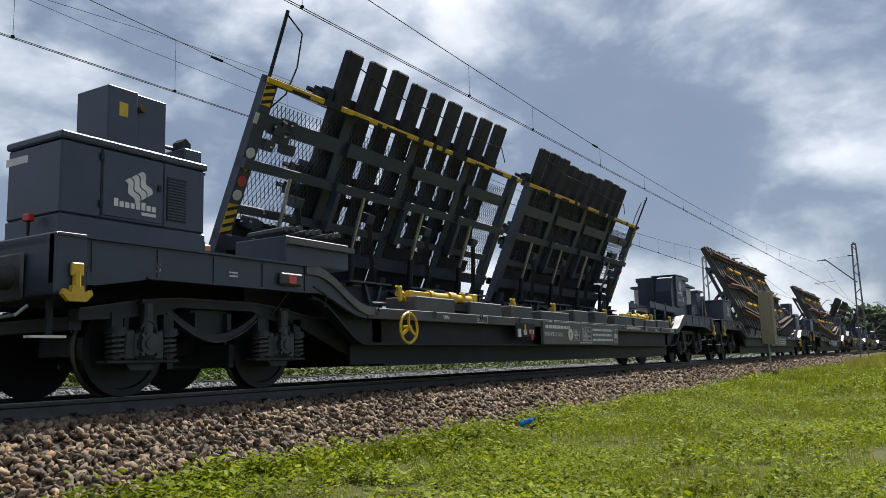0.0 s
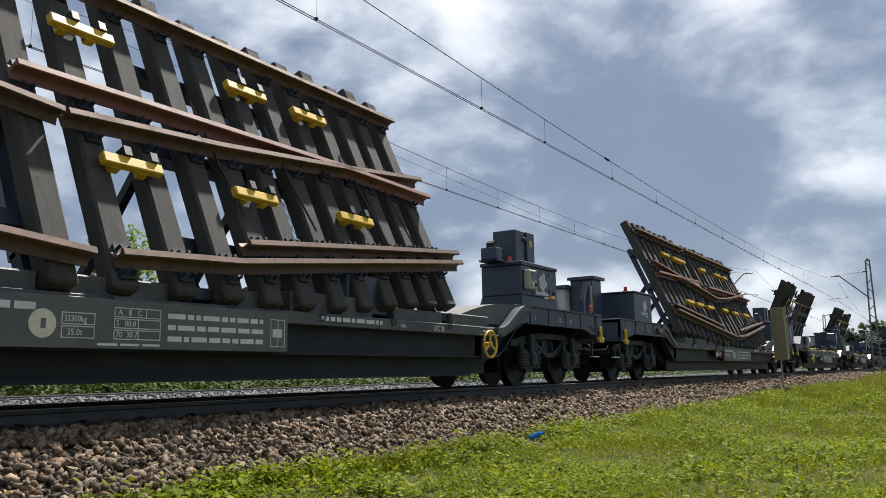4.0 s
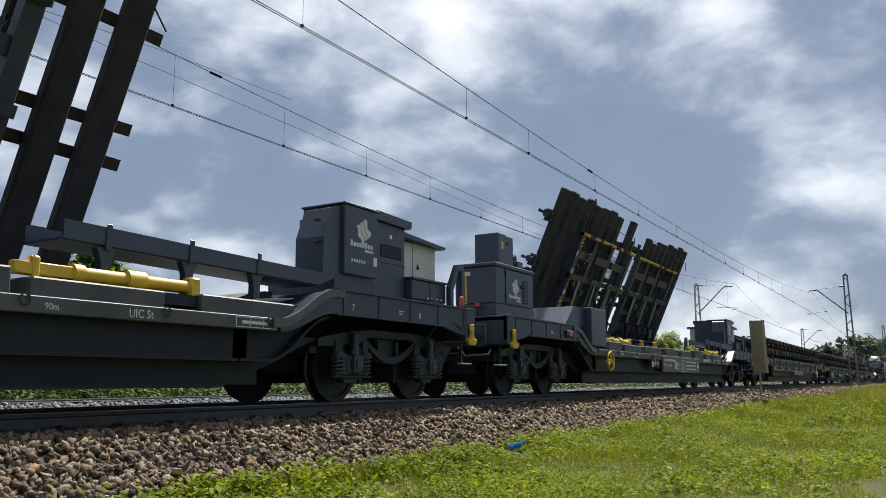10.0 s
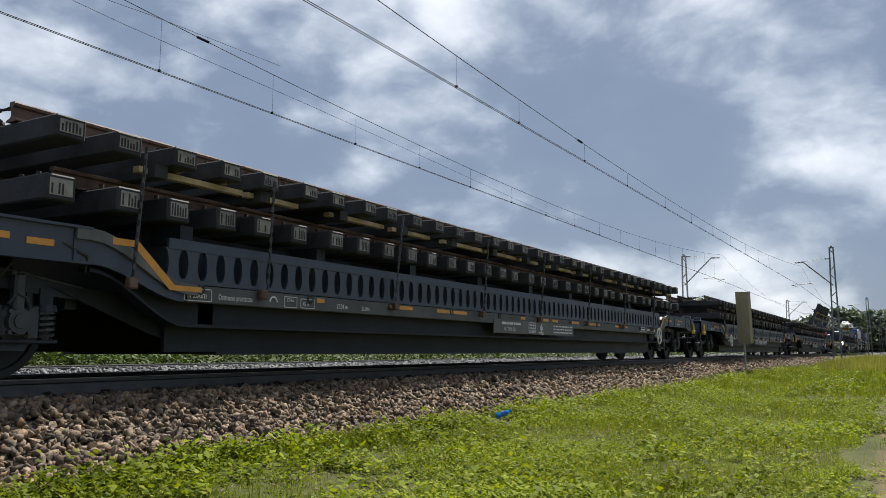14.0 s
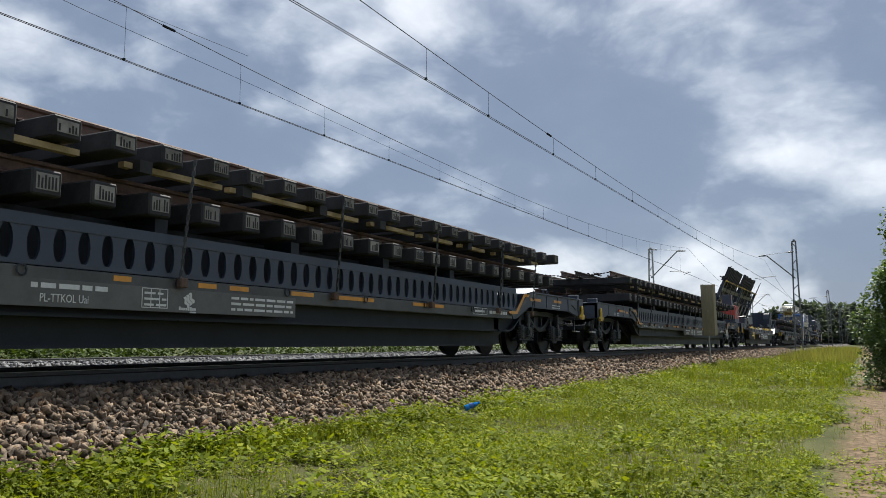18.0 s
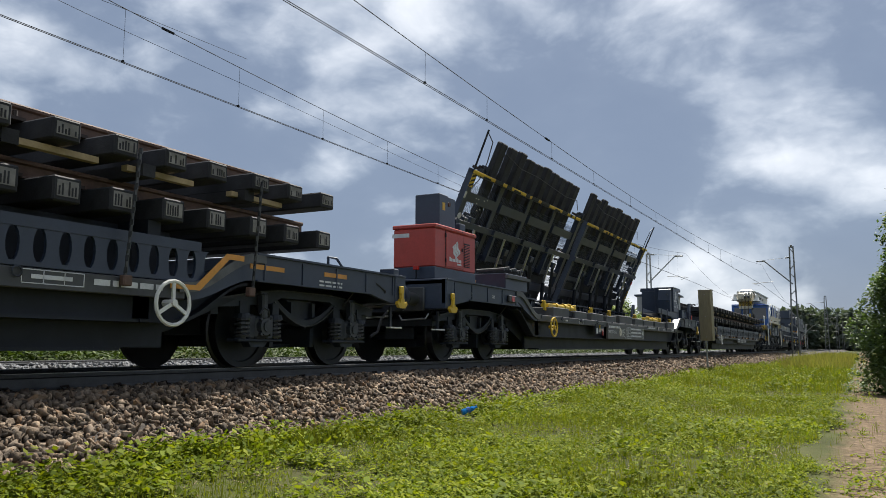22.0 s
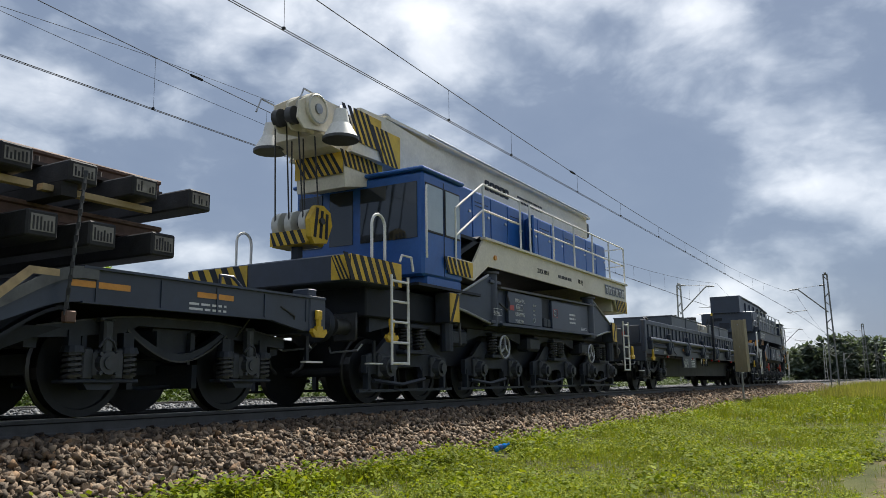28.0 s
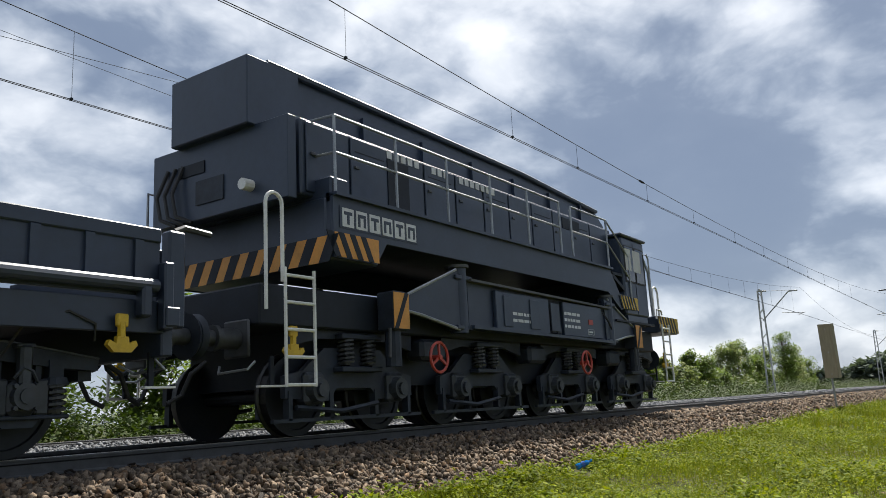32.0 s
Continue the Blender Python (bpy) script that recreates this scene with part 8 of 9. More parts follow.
        for hx in ((4.76, 9.19) if back else (4.02, 8.50)):
            if s < 0:
                handwheel(w, X(hx), -1.52, 0.87, wheel_mat, 0.19, "handbrake wheel")
        for lx, out in ((0.44, -1), (LEN - 1.09 if back else 10.95, 1)):
            if s < 0 or lx > 5:
                ld = B()
                for q in (0, 0.42):
                    tube(ld, [(X(lx + q), s * 1.53, 0.52), (X(lx + q), s * 1.53, 1.74)], 0.02, 6)
                for k in range(5):
                    tube(ld, [(X(lx), s * 1.53, 0.54 + k * 0.28), (X(lx + 0.42), s * 1.53, 0.54 + k * 0.28)], 0.018, 6)
                part("ladder", ld, "white", w, "white steel ladder")
    if not back:
        marks(w, 4.56, -1.498, 1.70, ["MASA WL", " 100t", "UDZWIG", "MAX 50t"], 0.10)
        frame_sign(w, 4.62, 4.90, -1.497, 1.555, 1.665, fill=False)
        text("KE-GP", 0.055, "mark", w, near_face(5.38, -1.498, 1.68))
        text("P67", 0.055, "mark", w, near_face(5.38, -1.498, 1.58))
        text("G72", 0.055, "mark", w, near_face(5.38, -1.498, 1.50))
        part("round_sign", tube(B(), bend(5.42, -1.499, 1.42, 0.045, 0, 360, 16), 0.005, 4), "mark", w)
        text("R120m", 0.085, "mark", w, near_face(3.62, -1.535, 1.42), squeeze=0.8)
        frame_sign(w, 3.60, 3.92, -1.533, 1.40, 1.52, fill=False)
        text("80t", 0.055, "mark", w, near_face(6.45, -1.498, 1.65))
        text("180t", 0.055, "mark", w, near_face(6.43, -1.498, 1.57))
        frame_sign(w, 6.40, 6.64, -1.497, 1.55, 1.71, "red", fill=False)
        bars(w, 7.3, 7.65, -1.497, 1.45, 1.70, 3, seed=13)
        frame_sign(w, 7.95, 8.5, -1.435, 1.37, 1.43)
    else:
        bars(w, 5.2, 6.0, -1.497, 1.42, 1.62, 2, seed=12)
        bars(w, 7.1, 7.7, -1.497, 1.42, 1.74, 3, seed=13)
        frame_sign(w, 8.0, 8.25, -1.497, 1.36, 1.46)
    plates = ((5.1, 5.35), (5.9, 6.2), (6.6, 6.9)) if back else ()
    for x0, x1 in plates:
        P1("locker_panel", "paint", w, x0, x1, -1.512, -1.50, 1.36, 1.82, 0.006)
    bx("red_plate", "red", w, 4.33, 4.50, -1.505, -1.494, 1.54, 1.63)
    # bogies with three axles each
    for c in (1.625, 4.525, 7.425, 10.325):
        bg = again("crane_bogie", "bogie", lambda bm: crane_bogie_mesh(bm), "bogie", w, pose(X(c), 0, 0), "black two-axle bogie frame")
        for ax in (-0.725, 0.725):
            add_wheelset(bg, ax, 0.46)
            for s in (-1, 1):
                again("crane_box", "axle_box", lambda bm: (box(bm, -0.16, 0.16, -0.1, 0.1, -0.16, 0.2, 0.04), cyl(bm, (0, -0.18, 0), (0, -0.08, 0), 0.13, 16, 0.15), cyl(bm, (0, -0.22, 0), (0, -0.17, 0), 0.08, 12)), "castbox", bg, pose(ax, s * 1.04, 0.50, 0, 0, 0 if s < 0 else 180))
        for q in (-0.2, 0.2):
            again("crane_coil", "spring", lambda bm: coil(bm, 0.085, 0.30, 6), "spring", bg, pose(q, -1.12, 0.78), "coil spring")
    bx("belly_tank", "black", w, 1.2, 11.2, -0.85, 0.85, 0.55, 1.2)
    for x in (2.9, 6.0, 8.9):
        bx("air_tank", "bogie", w, x - 0.28, x + 0.28, -1.25, -0.95, 0.86, 1.14, 0.05)
    part("turntable", cyl(B(), (X(6.2), 0, 1.62), (X(6.2), 0, 2.05), 1.15, 28), "black", w)
    # front platform that carries the hook block
    bx("platform", "paint", w, -0.40, 0.80, -1.45, 1.45, 1.58, 1.94, 0.02)
    a, b = sorted((X(-0.40), X(0.80)))
    stripes(w, a, b, -1.456, 1.60, 1.93, 7, -0.5)
    if not back:
        for y0, y1 in ((0.30, 1.44), (-1.44, -1.15)):
            stripes(w, y0, y1, 0, 1.60, 1.92, 5, 0.5, end=X(-0.404))
    else:
        bx("platform_lug", "yellow", w, -0.75, -0.4, -1.3, -0.9, 1.68, 1.9, 0.02)
    for yy in (-1.3, 1.2):
        tb("hoop_rail", "white", w, [(0.30, yy, 1.95), (0.30, yy, 2.45)] + [(0.46 + 0.16 * math.cos(radians(180 - 22.5 * k)), yy, 2.45 + 0.16 * math.sin(radians(22.5 * k))) for k in range(1, 8)] + [(0.62, yy, 2.45), (0.62, yy, 1.95)], 0.022, "white hoop rail")
    tb("platform_rail", "white", w, [(0.7, -1.5, 1.95), (0.75, -1.5, 2.05), (1.0, -1.5, 2.05), (1.05, -1.5, 1.85)], 0.018)
    # side beam with walkway
    e = beam_end
    for s in (-1, 1):
        pr("walkway_beam", beam_mat, w, [(2.05, 2.0), (2.10, 2.22), (2.95, 2.22), (3.35, 2.68), (e, 2.68), (e, 1.95), (e - 0.75, 1.95), (e - 0.95, 2.22), (3.5, 2.22), (2.95, 1.92)], s * 1.46, s * 1.50, "cream side beam under the walkway" if not back else "dark side beam")
        bx("beam_flange", beam_mat, w, 3.3, e, s * 1.40, s * 1.56, 2.66, 2.70)
    a, b = sorted((X(2.07), X(2.9)))
    stripes(w, a, b, -1.505, 1.95, 2.20, 6, -0.5)
    a, b = sorted((X(e - 0.78), X(e - 0.01)))
    stripes(w, a, b, -1.505, 1.96, 2.24, 4 if back else 6, -0.5, base="orange" if back else "yellow")
    if back:
        stripes(w, -1.45, 1.45, 0, 1.90, 2.2, 9, -0.5, base="orange", end=X(e + 0.02) - 0.004)
    a, b = sorted((X(e - (1.58 if back else 1.72)), X(e - (0.10 if back else 0.15))))
    pl = P1("name_plate", "pale" if not back else "paint", w, a if not back else a, b, -1.508, -1.504, 2.30, 2.56)
    for k in range(6):
        x0 = a + 0.04 + (b - a - 0.04) * k / 6
        x1 = x0 + (b - a) / 6 - 0.05
        lt = P1("letter_tile", "paint" if not back else "mark", pl, x0, x1, -1.513, -1.508, 2.32, 2.54)
        c_ = "mark" if not back else "paint"
        P1("tile_bar", c_, lt, x0 + 0.03, x1 - 0.03, -1.517, -1.513, 2.46, 2.50)
        P1("tile_bar", c_, lt, (x0 + x1) / 2 - 0.02 - 0.05 * (k % 2), (x0 + x1) / 2 + 0.02 - 0.05 * (k % 2), -1.517, -1.513, 2.35, 2.46)
        if k % 2:
            P1("tile_bar", c_, lt, (x0 + x1) / 2 + 0.03, (x0 + x1) / 2 + 0.07, -1.517, -1.513, 2.35, 2.46)
    if not back:
        text("ZU EDK 300/5-01", 0.13, "black", w, near_face(5.65, -1.504, 2.36), squeeze=0.62)
        bars(w, 6.74, 7.5, -1.502, 2.34, 2.48, 1, "black", 4)
        part("marker_lamp", cyl(B(), (3.75, -1.53, 2.40), (3.75, -1.50, 2.40), 0.045, 10), "orange", w, "round amber marker lamp")
    for x, string in name_rows:
        text(string, 0.13, "black" if not back else "mark", w, near_face(x, -1.504, 2.38), squeeze=0.75)
    bx("walkway_floor", "black", w, 2.6, e, -1.46, 1.46, 2.60, 2.655)
    bx("counterweight", "paint" if back else beam_mat, w, e - 0.9, e + 0.02, -1.40, 1.40, 1.95, 2.66, 0.02)
    # engine house: panels with doors along the side
    h = hood_end
    hood = bx("engine_house", body, w, 2.45, h, -1.20, 1.20, 2.70, 3.62, 0.02, "engine house with rows of doors")
    nd = 11
    for k in range(nd):
        x0, x1 = 2.75 + (h - 2.8) * k / nd, 2.75 + (h - 2.8) * (k + 1) / nd
        d = bx("house_door", body, hood, x0 + 0.02, x1 - 0.02, -1.228, -1.205, 2.74, 3.58, 0.008)
        bx("door_grip", "chrome" if not back else "iron", d, x1 - 0.16, x1 - 0.08, -1.25, -1.228, 3.18, 3.22, 0.006)
        if k % 2:
            bx("door_vent", "black", d, x0 + 0.1, x1 - 0.1, -1.231, -1.226, 3.40, 3.415)
            bx("door_vent", "black", d, x0 + 0.1, x1 - 0.1, -1.231, -1.226, 3.33, 3.345)
    if not back:
        sw = part("open_door", beam(B(), (X(5.80), -1.22, 3.08), (X(5.40), -1.55, 3.08), 0.03, 0.75), body, hood, "door standing open")
    else:
        # black sheets on the closed side, painted shade of open hatches
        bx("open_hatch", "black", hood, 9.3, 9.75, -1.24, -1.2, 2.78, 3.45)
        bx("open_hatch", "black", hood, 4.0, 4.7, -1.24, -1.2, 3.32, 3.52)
    # walkway rails
    posts = [3.35, 4.9] + [5.35 + (e - 5.4) * k / 5 for k in range(6)]
    for x in posts:
        tb("rail_post", "white" if not back else "steel", w, [(x, -1.50, 2.68), (x, -1.50, 3.63)], 0.02)
    for z in (3.63, 3.18):
        tb("rail_bar", "white" if not back else "steel", w, [(3.35, -1.50, z), (4.9, -1.50, z)], 0.018)
        tb("rail_bar", "white" if not back else "steel", w, [(5.35, -1.50, z), (e - 0.05, -1.50, z), (e - 0.02, -1.2, z), (e - 0.02, 1.2, z), (e - 0.02, 1.5, z)], 0.018)
        tb("stair_rail", "white" if not back else "steel", w, [(3.35, -1.50, z), (2.35, -1.50, z - 0.6)], 0.018)
    tb("stair_rail", "white" if not back else "steel", w, [(2.35, -1.50, 3.03), (2.35, -1.50, 2.0)], 0.018)
    pr("stairs", "black", w, [(2.4, 2.22), (2.4, 2.3), (3.3, 2.72), (3.35, 2.66)], -1.46, -1.22)
    # cab
    cb = bx("cab", body, w, 1.38, 2.60, -1.48, 0.95, 1.84, 3.44, 0.04, "driver's cab with large windows")
    bx("cab_roof", body, cb, 1.32, 2.66, -1.52, 0.99, 3.44, 3.50, 0.02)
    for x0, x1 in ((1.47, 1.95), (2.05, 2.5)):
        bx("window_frame", "rubber", cb, x0 - 0.025, x1 + 0.025, -1.492, -1.478, 2.51, 3.27, 0.005)
        bx("window_pane", "glass" if back else "skyglass", cb, x0, x1, -1.498, -1.491, 2.54, 3.24)
    bx("cab_door_line", "black", cb, 2.0, 2.012, -1.486, -1.478, 1.88, 3.36)
    for y0, y1 in ((-1.38, -0.35), (-0.2, 0.25), (0.4, 0.87)):
        bx("front_window", "glass", cb, 1.364, 1.384, y0, y1, 2.42, 3.28)
    bx("cab_skirt", body, cb, 1.5, 2.55, -1.47, 0.93, 1.70, 1.84)
    tb("cab_rail", "white" if not back else "steel", cb, [(1.40, -1.53, 2.1), (1.36, -1.55, 2.2), (1.36, -1.55, 3.1), (1.40, -1.53, 3.2)], 0.018)
    bx("floor_lip", "black", w, 1.2, 3.2, -1.50, 1.50, 1.68, 1.72)
    # boom, from the house's rear up over the cab
    t = boom_top
    if not back:
        bm_ = pr("boom", boom_mat, w, [(1.0, t - 0.72), (1.6, t - 0.05), (2.2, t), (11.5, t + 0.02), (11.5, t - 0.50), (5.5, t - 0.62), (1.6, t - 0.78)], -0.52, 0.52, "cream box boom lying over the engine house")
        for s in (-1, 1):
            pr("boom_flange", boom_mat, bm_, [(1.7, t - 0.02), (11.5, t), (11.5, t + 0.05), (1.7, t + 0.03)], s * 0.50, s * 0.62)
            pr("boom_cheek", boom_mat, bm_, [(0.78, t - 0.80), (2.6, t - 0.75), (3.6, t - 0.35), (3.6, t - 0.15), (1.75, t - 0.02), (1.0, t - 0.05)], s * 0.52, s * 0.60)
        stripes(bm_, X(0.80), X(1.55), -0.62, t - 0.62, t - 0.12, 5, -0.6)
        stripes(bm_, X(1.58), X(2.1), -0.62, t - 0.80, t - 0.25, 4, -0.6)
        g = t - 0.34
        # boom head with sheaves and the lower striped jaw
        hd = pr("boom_head", boom_mat, w, [(0.25, g - 0.30), (0.25, g + 0.12), (1.1, g + 0.20), (1.35, g - 0.05), (1.35, g - 0.50), (0.5, g - 0.42)], -0.44, 0.44, "cream boom head with sheaves")
        for y in (-0.50, -0.30, -0.06):
            pr("head_cheek", boom_mat, hd, [(-0.22, g - 0.36), (-0.36, g - 0.24), (-0.32, g + 0.02), (-0.06, g + 0.18), (0.7, g + 0.20), (0.7, g - 0.22), (0.2, g - 0.30)], y - 0.015, y + 0.015)
        jaw = pr("jaw", boom_mat, hd, [(0.82, g - 0.98), (0.76, g - 0.42), (1.85, g - 0.38), (1.85, g - 0.66), (1.5, g - 0.84)], -0.46, 0.46, "cream jaw under the boom head")
        stripes(jaw, 0.80, 1.80, -0.466, g - 0.66, g - 0.42, 8, -0.5)
        stripes(jaw, -0.46, 0.46, 0, g - 0.78, g - 0.43, 8, 0.6, end=0.765)
        for y in (-0.42, -0.18):
            sh = part("sheave", cyl(B(), (X(0.03), y - 0.14, g - 0.02), (X(0.03), y + 0.02, g - 0.02), 0.235, 28), boom_mat, hd, "cream rope sheave", 40)
            part("sheave_rim", tube(B(), bend(X(0.03), y - 0.145, g - 0.02, 0.205, 0, 360, 24), 0.018, 5), "pale", sh)
            part("sheave_hub", cyl(B(), (X(0.03), y - 0.17, g - 0.02), (X(0.03), y + 0.04, g - 0.02), 0.075, 14), "steel", sh)
            part("sheave", cyl(B(), (X(-0.26), y + 0.03, g - 0.16), (X(-0.26), y + 0.13, g - 0.16), 0.13, 20), "iron", hd, "", 40)
        for k, (x, y, dz) in enumerate(((0.18, -0.85, 0.0), (0.40, 0.65, 0.12))):
            lp = part("work_lamp", cyl(B(), (X(x), y, g - 0.46 + dz), (X(x), y, g - 0.26 + dz), 0.255, 24, 0.14), "white", w, "white cone-shaped work lamp", 40)
            part("lamp_neck", cyl(B(), (X(x), y, g - 0.26 + dz), (X(x), y, g - 0.04 + dz), 0.13, 14, 0.09), "white", lp, "", 40)
            part("lamp_rim", cyl(B(), (X(x), y, g - 0.50 + dz), (X(x), y, g - 0.46 + dz), 0.262, 24), "iron", lp)
            tb("lamp_yoke", "steel", lp, [(x, y, g - 0.04 + dz), (x + 0.1, y * 0.9, g + 0.05), (x + 0.35, y * 0.6, g - 0.02)], 0.025)
        # hook block hanging on its ropes
        bl = bx("hook_block", "yellow", w, 0.08, 0.50, -0.34, 0.34, 2.24, 2.46, 0.03, "yellow hook block with black bands")
        stripes(bl, -0.33, 0.33, 0, 2.25, 2.45, 5, 0.5, end=0.078)
        ck = pr("block_cheek", "yellow", bl, [(0.08, 2.34), (0.16, 2.24), (0.44, 2.28), (0.56, 2.55), (0.52, 2.74), (0.36, 2.82), (0.18, 2.80), (0.04, 2.58)], -0.42, -0.34)
        for k in range(3):
            pr("black_band", "black", ck, [(0.13 + 0.13 * k, 2.34), (0.19 + 0.13 * k, 2.33), (0.25 + 0.11 * k, 2.77 - 0.03 * k), (0.19 + 0.11 * k, 2.77 - 0.03 * k)], -0.424, -0.42)
        for y in (-0.28, -0.02, 0.22):
            part("block_sheave", cyl(B(), (X(0.30), y, 2.58), (X(0.30), y + 0.12, 2.58), 0.20, 20), "pale", bl, "pale rope sheave", 40)
        part("block_axle", cyl(B(), (X(0.30), -0.46, 2.58), (X(0.30), 0.40, 2.58), 0.05, 10), "iron", bl)
        tb("hook_neck", "bogie", bl, [(0.28, 0, 2.26), (0.28, 0, 2.05), (0.30, 0, 1.95)], 0.09)
        for y in (-0.24, 0.02, 0.28):
            tb("rope", "rubber", w, [(0.12, y, 2.6), (-0.12, y * 0.8 - 0.12, g - 0.1)], 0.012, "", 5)
            tb("rope", "rubber", w, [(0.48, y, 2.6), (0.25, y * 0.8 - 0.12, g - 0.1)], 0.012, "", 5)
        for s in (-1, 1):
            tb("head_rail", "steel", hd, [(-0.2, s * 0.4, g + 0.05), (-0.1, s * 0.4, g + 0.28), (0.6, s * 0.4, g + 0.24), (1.2, s * 0.4, g)], 0.015)
        part("winch_drum", cyl(B(), (X(2.0), -0.45, t - 0.05), (X(2.0), 0.45, t - 0.05), 0.22, 18), "steel", w)
        for k in range(5):
            P1("letter_block", "black", bm_, 5.42 + 0.23 * k, 5.60 + 0.23 * k, -0.532, -0.52, t - 0.42, t - 0.22, 0.02)
            P1("letter_gap", boom_mat, bm_, 5.48 + 0.23 * k, 5.54 + 0.23 * k, -0.535, -0.531, t - 0.36, t - 0.29)
        bars(bm_, 7.0, 8.4, -0.525, t - 0.4, t - 0.2, 2, "black", 3)
        tb("boom_cable", "steel", w, [(3.0, -0.66, t + 0.04), (6, -0.66, t + 0.03), (11.2, -0.66, t + 0.05)], 0.02)
        bx("boom_tail", "bogie", w, 11.2, 11.75, -0.5, 0.5, t - 0.45, t - 0.05, 0.03)
    else:
        bm_ = pr("boom", boom_mat, w, [(1.4, t - 0.45), (1.8, t - 0.2), (5.0, t - 0.05), (h - 0.2, t), (h - 0.2, 3.6), (1.4, 3.6)], -0.62, 0.62, "black boom lying over the engine house")
        for s in (-1, 1):
            tb("roof_edge", boom_mat, bm_, [(1.8, s * 0.66, t - 0.2), (5.0, s * 0.66, t - 0.04), (h, s * 0.66, t + 0.02)], 0.045)
            for k in range(7):
                x = 2.6 + (h - 3.0) * k / 6
                bx("roof_rib", boom_mat, bm_, x - 0.03, x + 0.03, s * 0.62, s * 0.68, 3.62, t - 0.2)
        bx("tail_box", "box", w, h - 0.5, h + 0.35, -0.70, 0.70, 3.58, t + 0.02, 0.015, "black box over the tail of the crane")
        bx("tail_wall", "box", w, h + 0.08, h + 0.22, -1.22, 1.22, 2.62, 3.60, 0.01)
        bx("tail_body", "paint", w, e - 0.3, e, -1.47, 1.47, 2.2, 2.9, 0.02)
        for k, (yy, zz) in enumerate(((0.9, 2.9), (0.6, 3.1), (0.75, 2.8))):
            tb("hose_loop", "rubber", w, [(h + 0.23, yy, 3.35), (h + 0.32, yy + 0.1, 3.0), (h + 0.32, yy + 0.02, 2.7), (h + 0.25, yy - 0.2, 2.6)], 0.025)
        bx("tail_recess", "bogie", w, h + 0.221, h + 0.24, -0.15, 0.35, 2.80, 3.10)
        part("tail_lamp", cyl(B(), (X(h + 0.22), -0.62, 2.86), (X(h + 0.36), -0.62, 2.86), 0.07, 12), "white", w, "round white lamp")
        bx("vent", "black", w, h + 0.221, h + 0.235, 0.2, 0.7, 3.2, 3.35)
        for x0, x1 in ((1.7, 2.1), (2.2, 2.5)):
            bx("cab_pane", "pale", cb, x0, x1, -1.50, -1.493, 2.75, 3.2)
        tb("front_stay", "steel", w, [(1.3, -1.3, 3.5), (0.75, -1.3, 2.9), (0.70, -1.3, 1.95)], 0.03)
        tb("front_stay", "steel", w, [(1.3, -1.0, 3.3), (0.95, -1.0, 2.7), (0.9, -1.0, 1.95)], 0.02)
        tb("hoop_rail", "white", w, [(12.07, -1.45, 1.30), (12.07, -1.45, 2.42)] + [(11.955 + 0.115 * math.cos(radians(22.5 * k)), -1.45, 2.42 + 0.115 * math.sin(radians(22.5 * k))) for k in range(1, 8)] + [(11.84, -1.45, 2.42), (11.84, -1.45, 1.60)], 0.022, "white hoop rail")
        tb("far_rail", "steel", w, [(h + 0.1, 1.5, 2.0), (h + 0.1, 1.5, 3.2), (h - 0.6, 1.55, 3.2)], 0.02)
        tb("far_rail", "steel", w, [(h + 0.1, 1.5, 2.7), (h - 0.6, 1.55, 2.7)], 0.02)
        for x0, n_ in ((X(9.75), 5), (X(8.75), 3), (X(8.05), 7)):
            for k in range(n_):
                P1("letter_bar", "mark", hood, x0 + 0.15 * k, x0 + 0.15 * k + 0.10, -1.236, -1.229, 3.47, 3.57)
    return w


def crane_bogie_mesh(bm):
    """Plate side frames that widen downwards, a tie bar between the axle boxes and the brake hangers."""
    for s in (-1, 1):
        prism(bm, [(-1.12, 0.42), (-1.12, 0.66), (-0.85, 0.72), (-0.5, 0.98), (0.5, 0.98), (0.85, 0.72), (1.12, 0.66), (1.12, 0.42), (0.45, 0.38), (0.3, 0.52), (-0.3, 0.52), (-0.45, 0.38)], s * 0.98, s * 1.06)
        prism(bm, [(-1.1, 0.98), (-1.1, 1.20), (1.1, 1.20), (1.1, 0.98), (0.6, 1.08), (-0.6, 1.08)], s * 1.04, s * 1.10)
        box(bm, -1.3, 1.3, s * 1.02, s * 1.07, 0.16, 0.20)
        for x in (-1.05, -0.4, 0.4, 1.05):
            box(bm, x - 0.03, x + 0.03, s * 0.98, s * 1.07, 0.18, 0.5)
        box(bm, -0.36, 0.36, s * 1.0, s * 1.22, 0.70, 0.76, 0.01)
        box(bm, -0.36, 0.36, s * 1.0, s * 1.22, 1.08, 1.14, 0.01)
        tube(bm, [(-1.0, s * 1.1, 0.32), (-0.3, s * 1.12, 0.26), (0.35, s * 1.12, 0.34)], 0.03, 5)
    box(bm, -0.4, 0.4, -0.95, 0.95, 0.5, 0.9)



# opaque pane; the bright sky behind the cab is its base colour
M["skyglass"] = material("sky_painted_cab_glass", (0.35, 0.42, 0.48), 0.08, vary=0.05, spec=0.8)
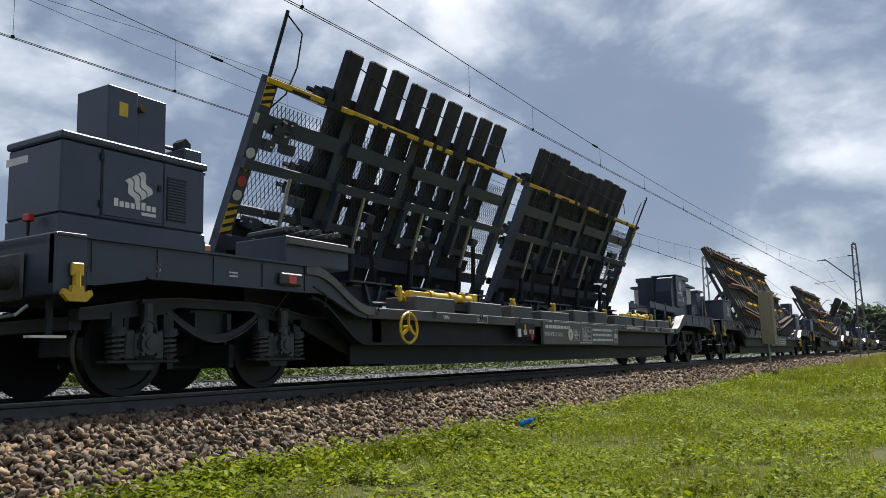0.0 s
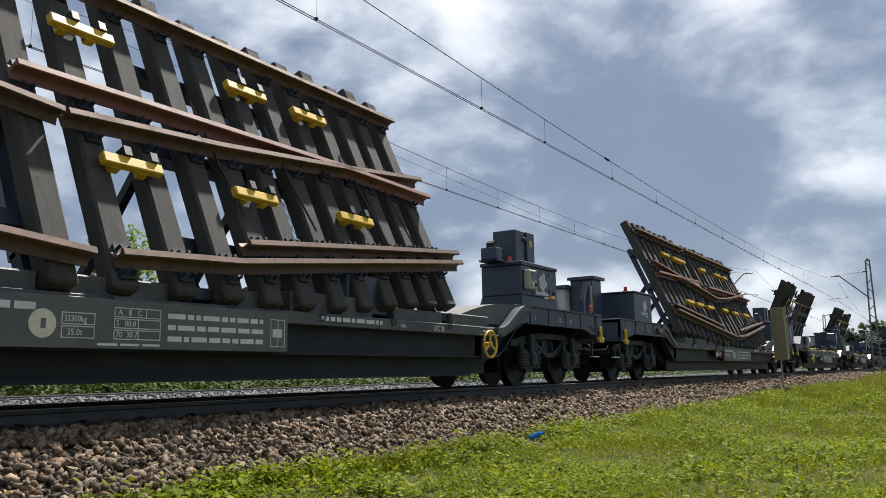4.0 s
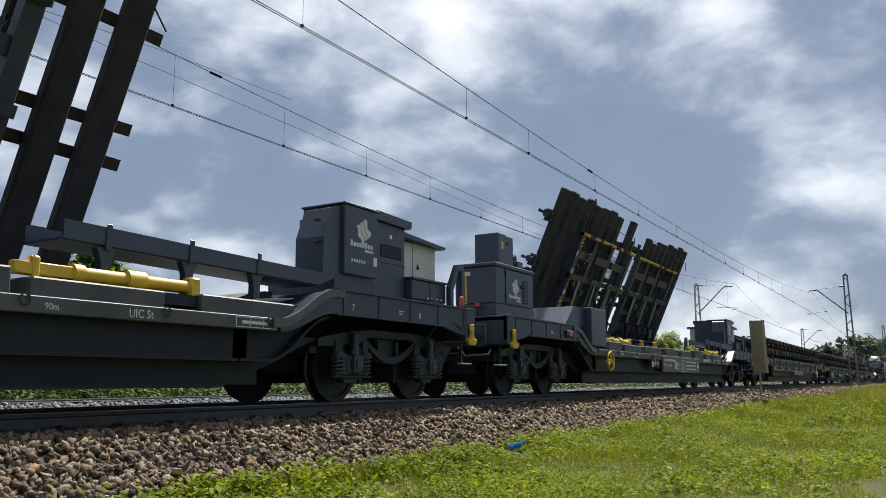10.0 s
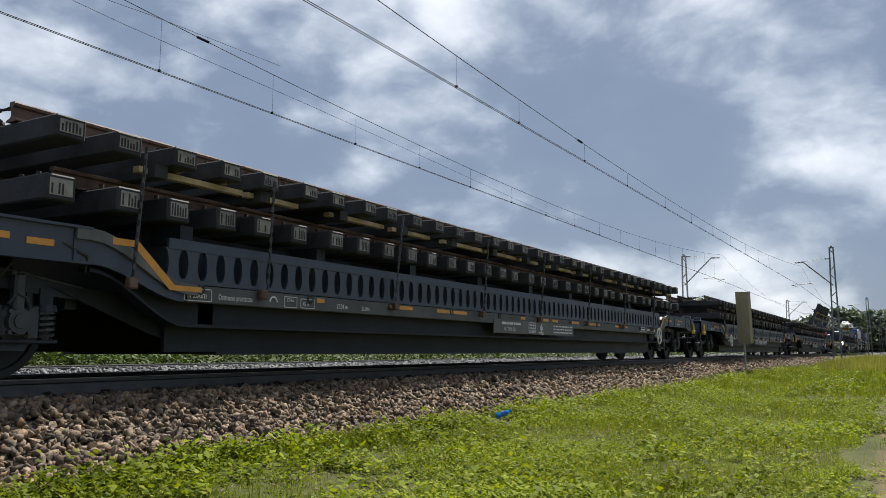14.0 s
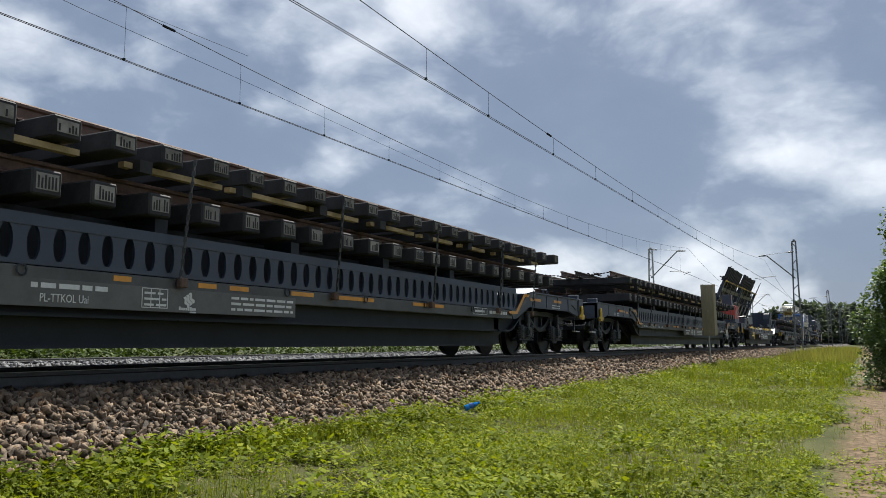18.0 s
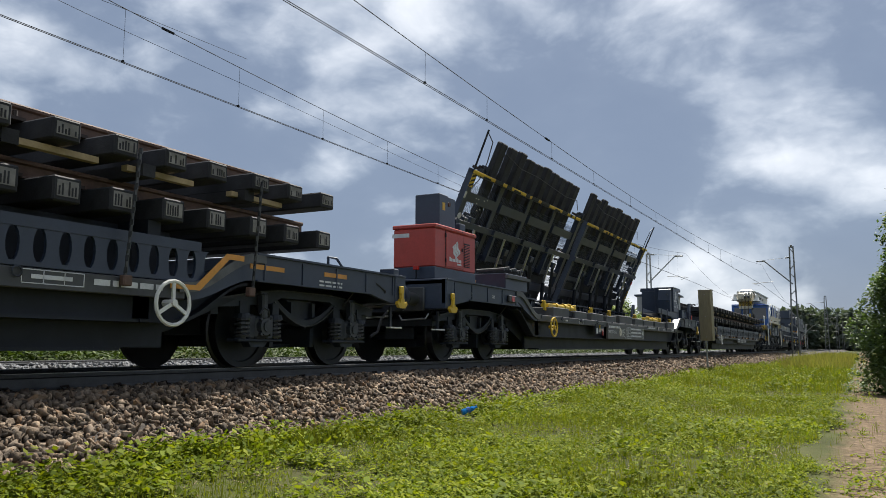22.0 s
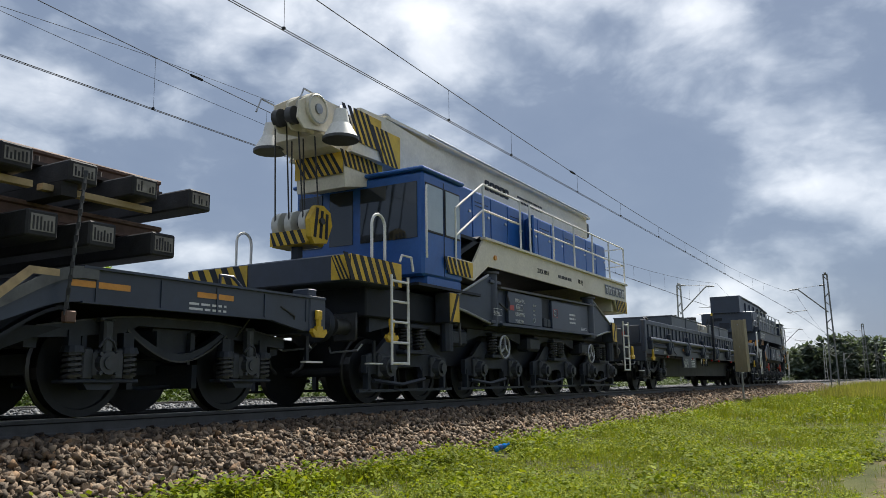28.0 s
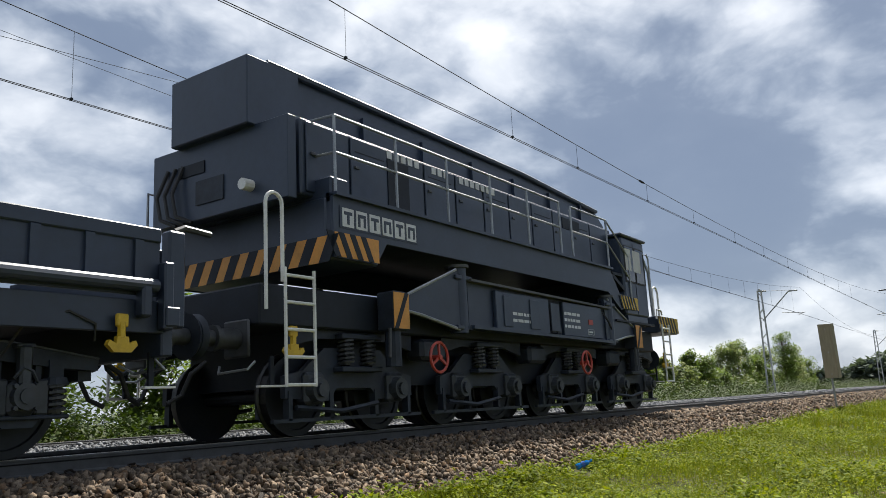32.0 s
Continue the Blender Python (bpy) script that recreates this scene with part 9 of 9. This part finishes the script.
# each vehicle in turn, with its front end's distance behind the eye at the start
table_wagon(-20.35, "black well wagon with tilting tables and a dark generator", True, seed=1)
table_wagon(3.70, "black well wagon with tilting tables and a dark generator", True, seed=11)
far_panels(3.70, [5.72 + 0.61 * k for k in range(9)], [12.83 + 0.6 * k for k in range(10)], 11)
table_wagon(27.74, "black well wagon carrying turnout panels that face the path", False, seed=21)
near_panels(27.74, 21)
table_wagon(51.78, "black well wagon carrying turnout panels that face the path", False, seed=31)
near_panels(51.78, 31)
table_wagon(75.82, "black well wagon with tilting tables and an emblem box", True, ends=False, box_kind="logo", seed=41)
far_panels(75.82, [5.68 + 0.6 * k for k in range(8)], [12.75 + 0.6 * k for k in range(9)], 41, joints=((0, 11.5, 3.55, (10.48, 11.18)), (1, 11.55, 3.42, (12.1,)), (1, 11.75, 1.72, (12.15,)), (1, 11.8, 1.50, (12.15,))))
table_wagon(99.86, "black well wagon with tilting tables and a plain box", True, ends=False, box_kind="plain", seed=51)
far_panels(99.86, [6.02 + 0.595 * k for k in range(8)] + [11.42], [13.37 + 0.6 * k for k in range(8)], 51, joints=((1, 11.62, 3.28, (12.0, 12.7)), (1, 11.5, 1.72, ()), (1, 11.5, 1.40, (12.3,))), rise=(3.72, 3.99))
for n, at in enumerate((123.85, 151.15)):
    panel_wagon(at, "long black well wagon with slotted walls and orange strips", seed=70 + 2 * n)
    stacked_panels(at, "two chained layers of track on long dark bearers", 80 + n)
panel_wagon(178.45, "long black well wagon with slotted walls and orange strips", seed=74)
stacked_panels(178.45, "two chained layers of track on long dark bearers", 84)
table_wagon(206.0, "black well wagon with tilting tables and a red generator", True, red=True, seed=61)
far_panels(206.0, [5.33 + 0.61 * k for k in range(10)], [12.53 + 0.61 * k for k in range(10)], 61)
panel_wagon(229.8, "long black well wagon with slotted walls and pale strips", seed=75)
stacked_panels(229.8, "two chained layers of rusty track on long dark bearers", 86)
crane(257.1, "blue", "cream", "cream", "blue and cream railway crane with striped boom head and hook block", False, "steel", [(7.92, "NR REJ")], 4.52, 11.45, 10.8, "light")
gondola(269.66)
crane(289.75, "box", "paint", "box", "black railway crane with yellow striped beams and white rails", True, "red", [], 4.42, 11.1, 11.3, "dark")

build_ground()
build_ballast()
build_tracks()
build_line()
build_board()
build_bottle()
build_grass()
build_trees()



# ---- motion of the train ----
def travelled(t):
    return 8.72 * t + 0.0055 * t * t


def motions():
    times = [0, 2, 4, 6, 8, 10, 12, 14, 16, 18, 20, 22, 24, 26, 28, 30, 32]
    for ob, at, dy, dz in RIDERS:
        walk(ob, [(t, pose(at - travelled(t), AXIS + dy, dz)) for t in times])
    steps = [k / 15 for k in range(481)]
    for ob, x, radius in WHEELS:
        walk(ob, [(t, pose(x, 0, radius, 0, -math.degrees(travelled(t) / radius), 0)) for t in steps])



motions()
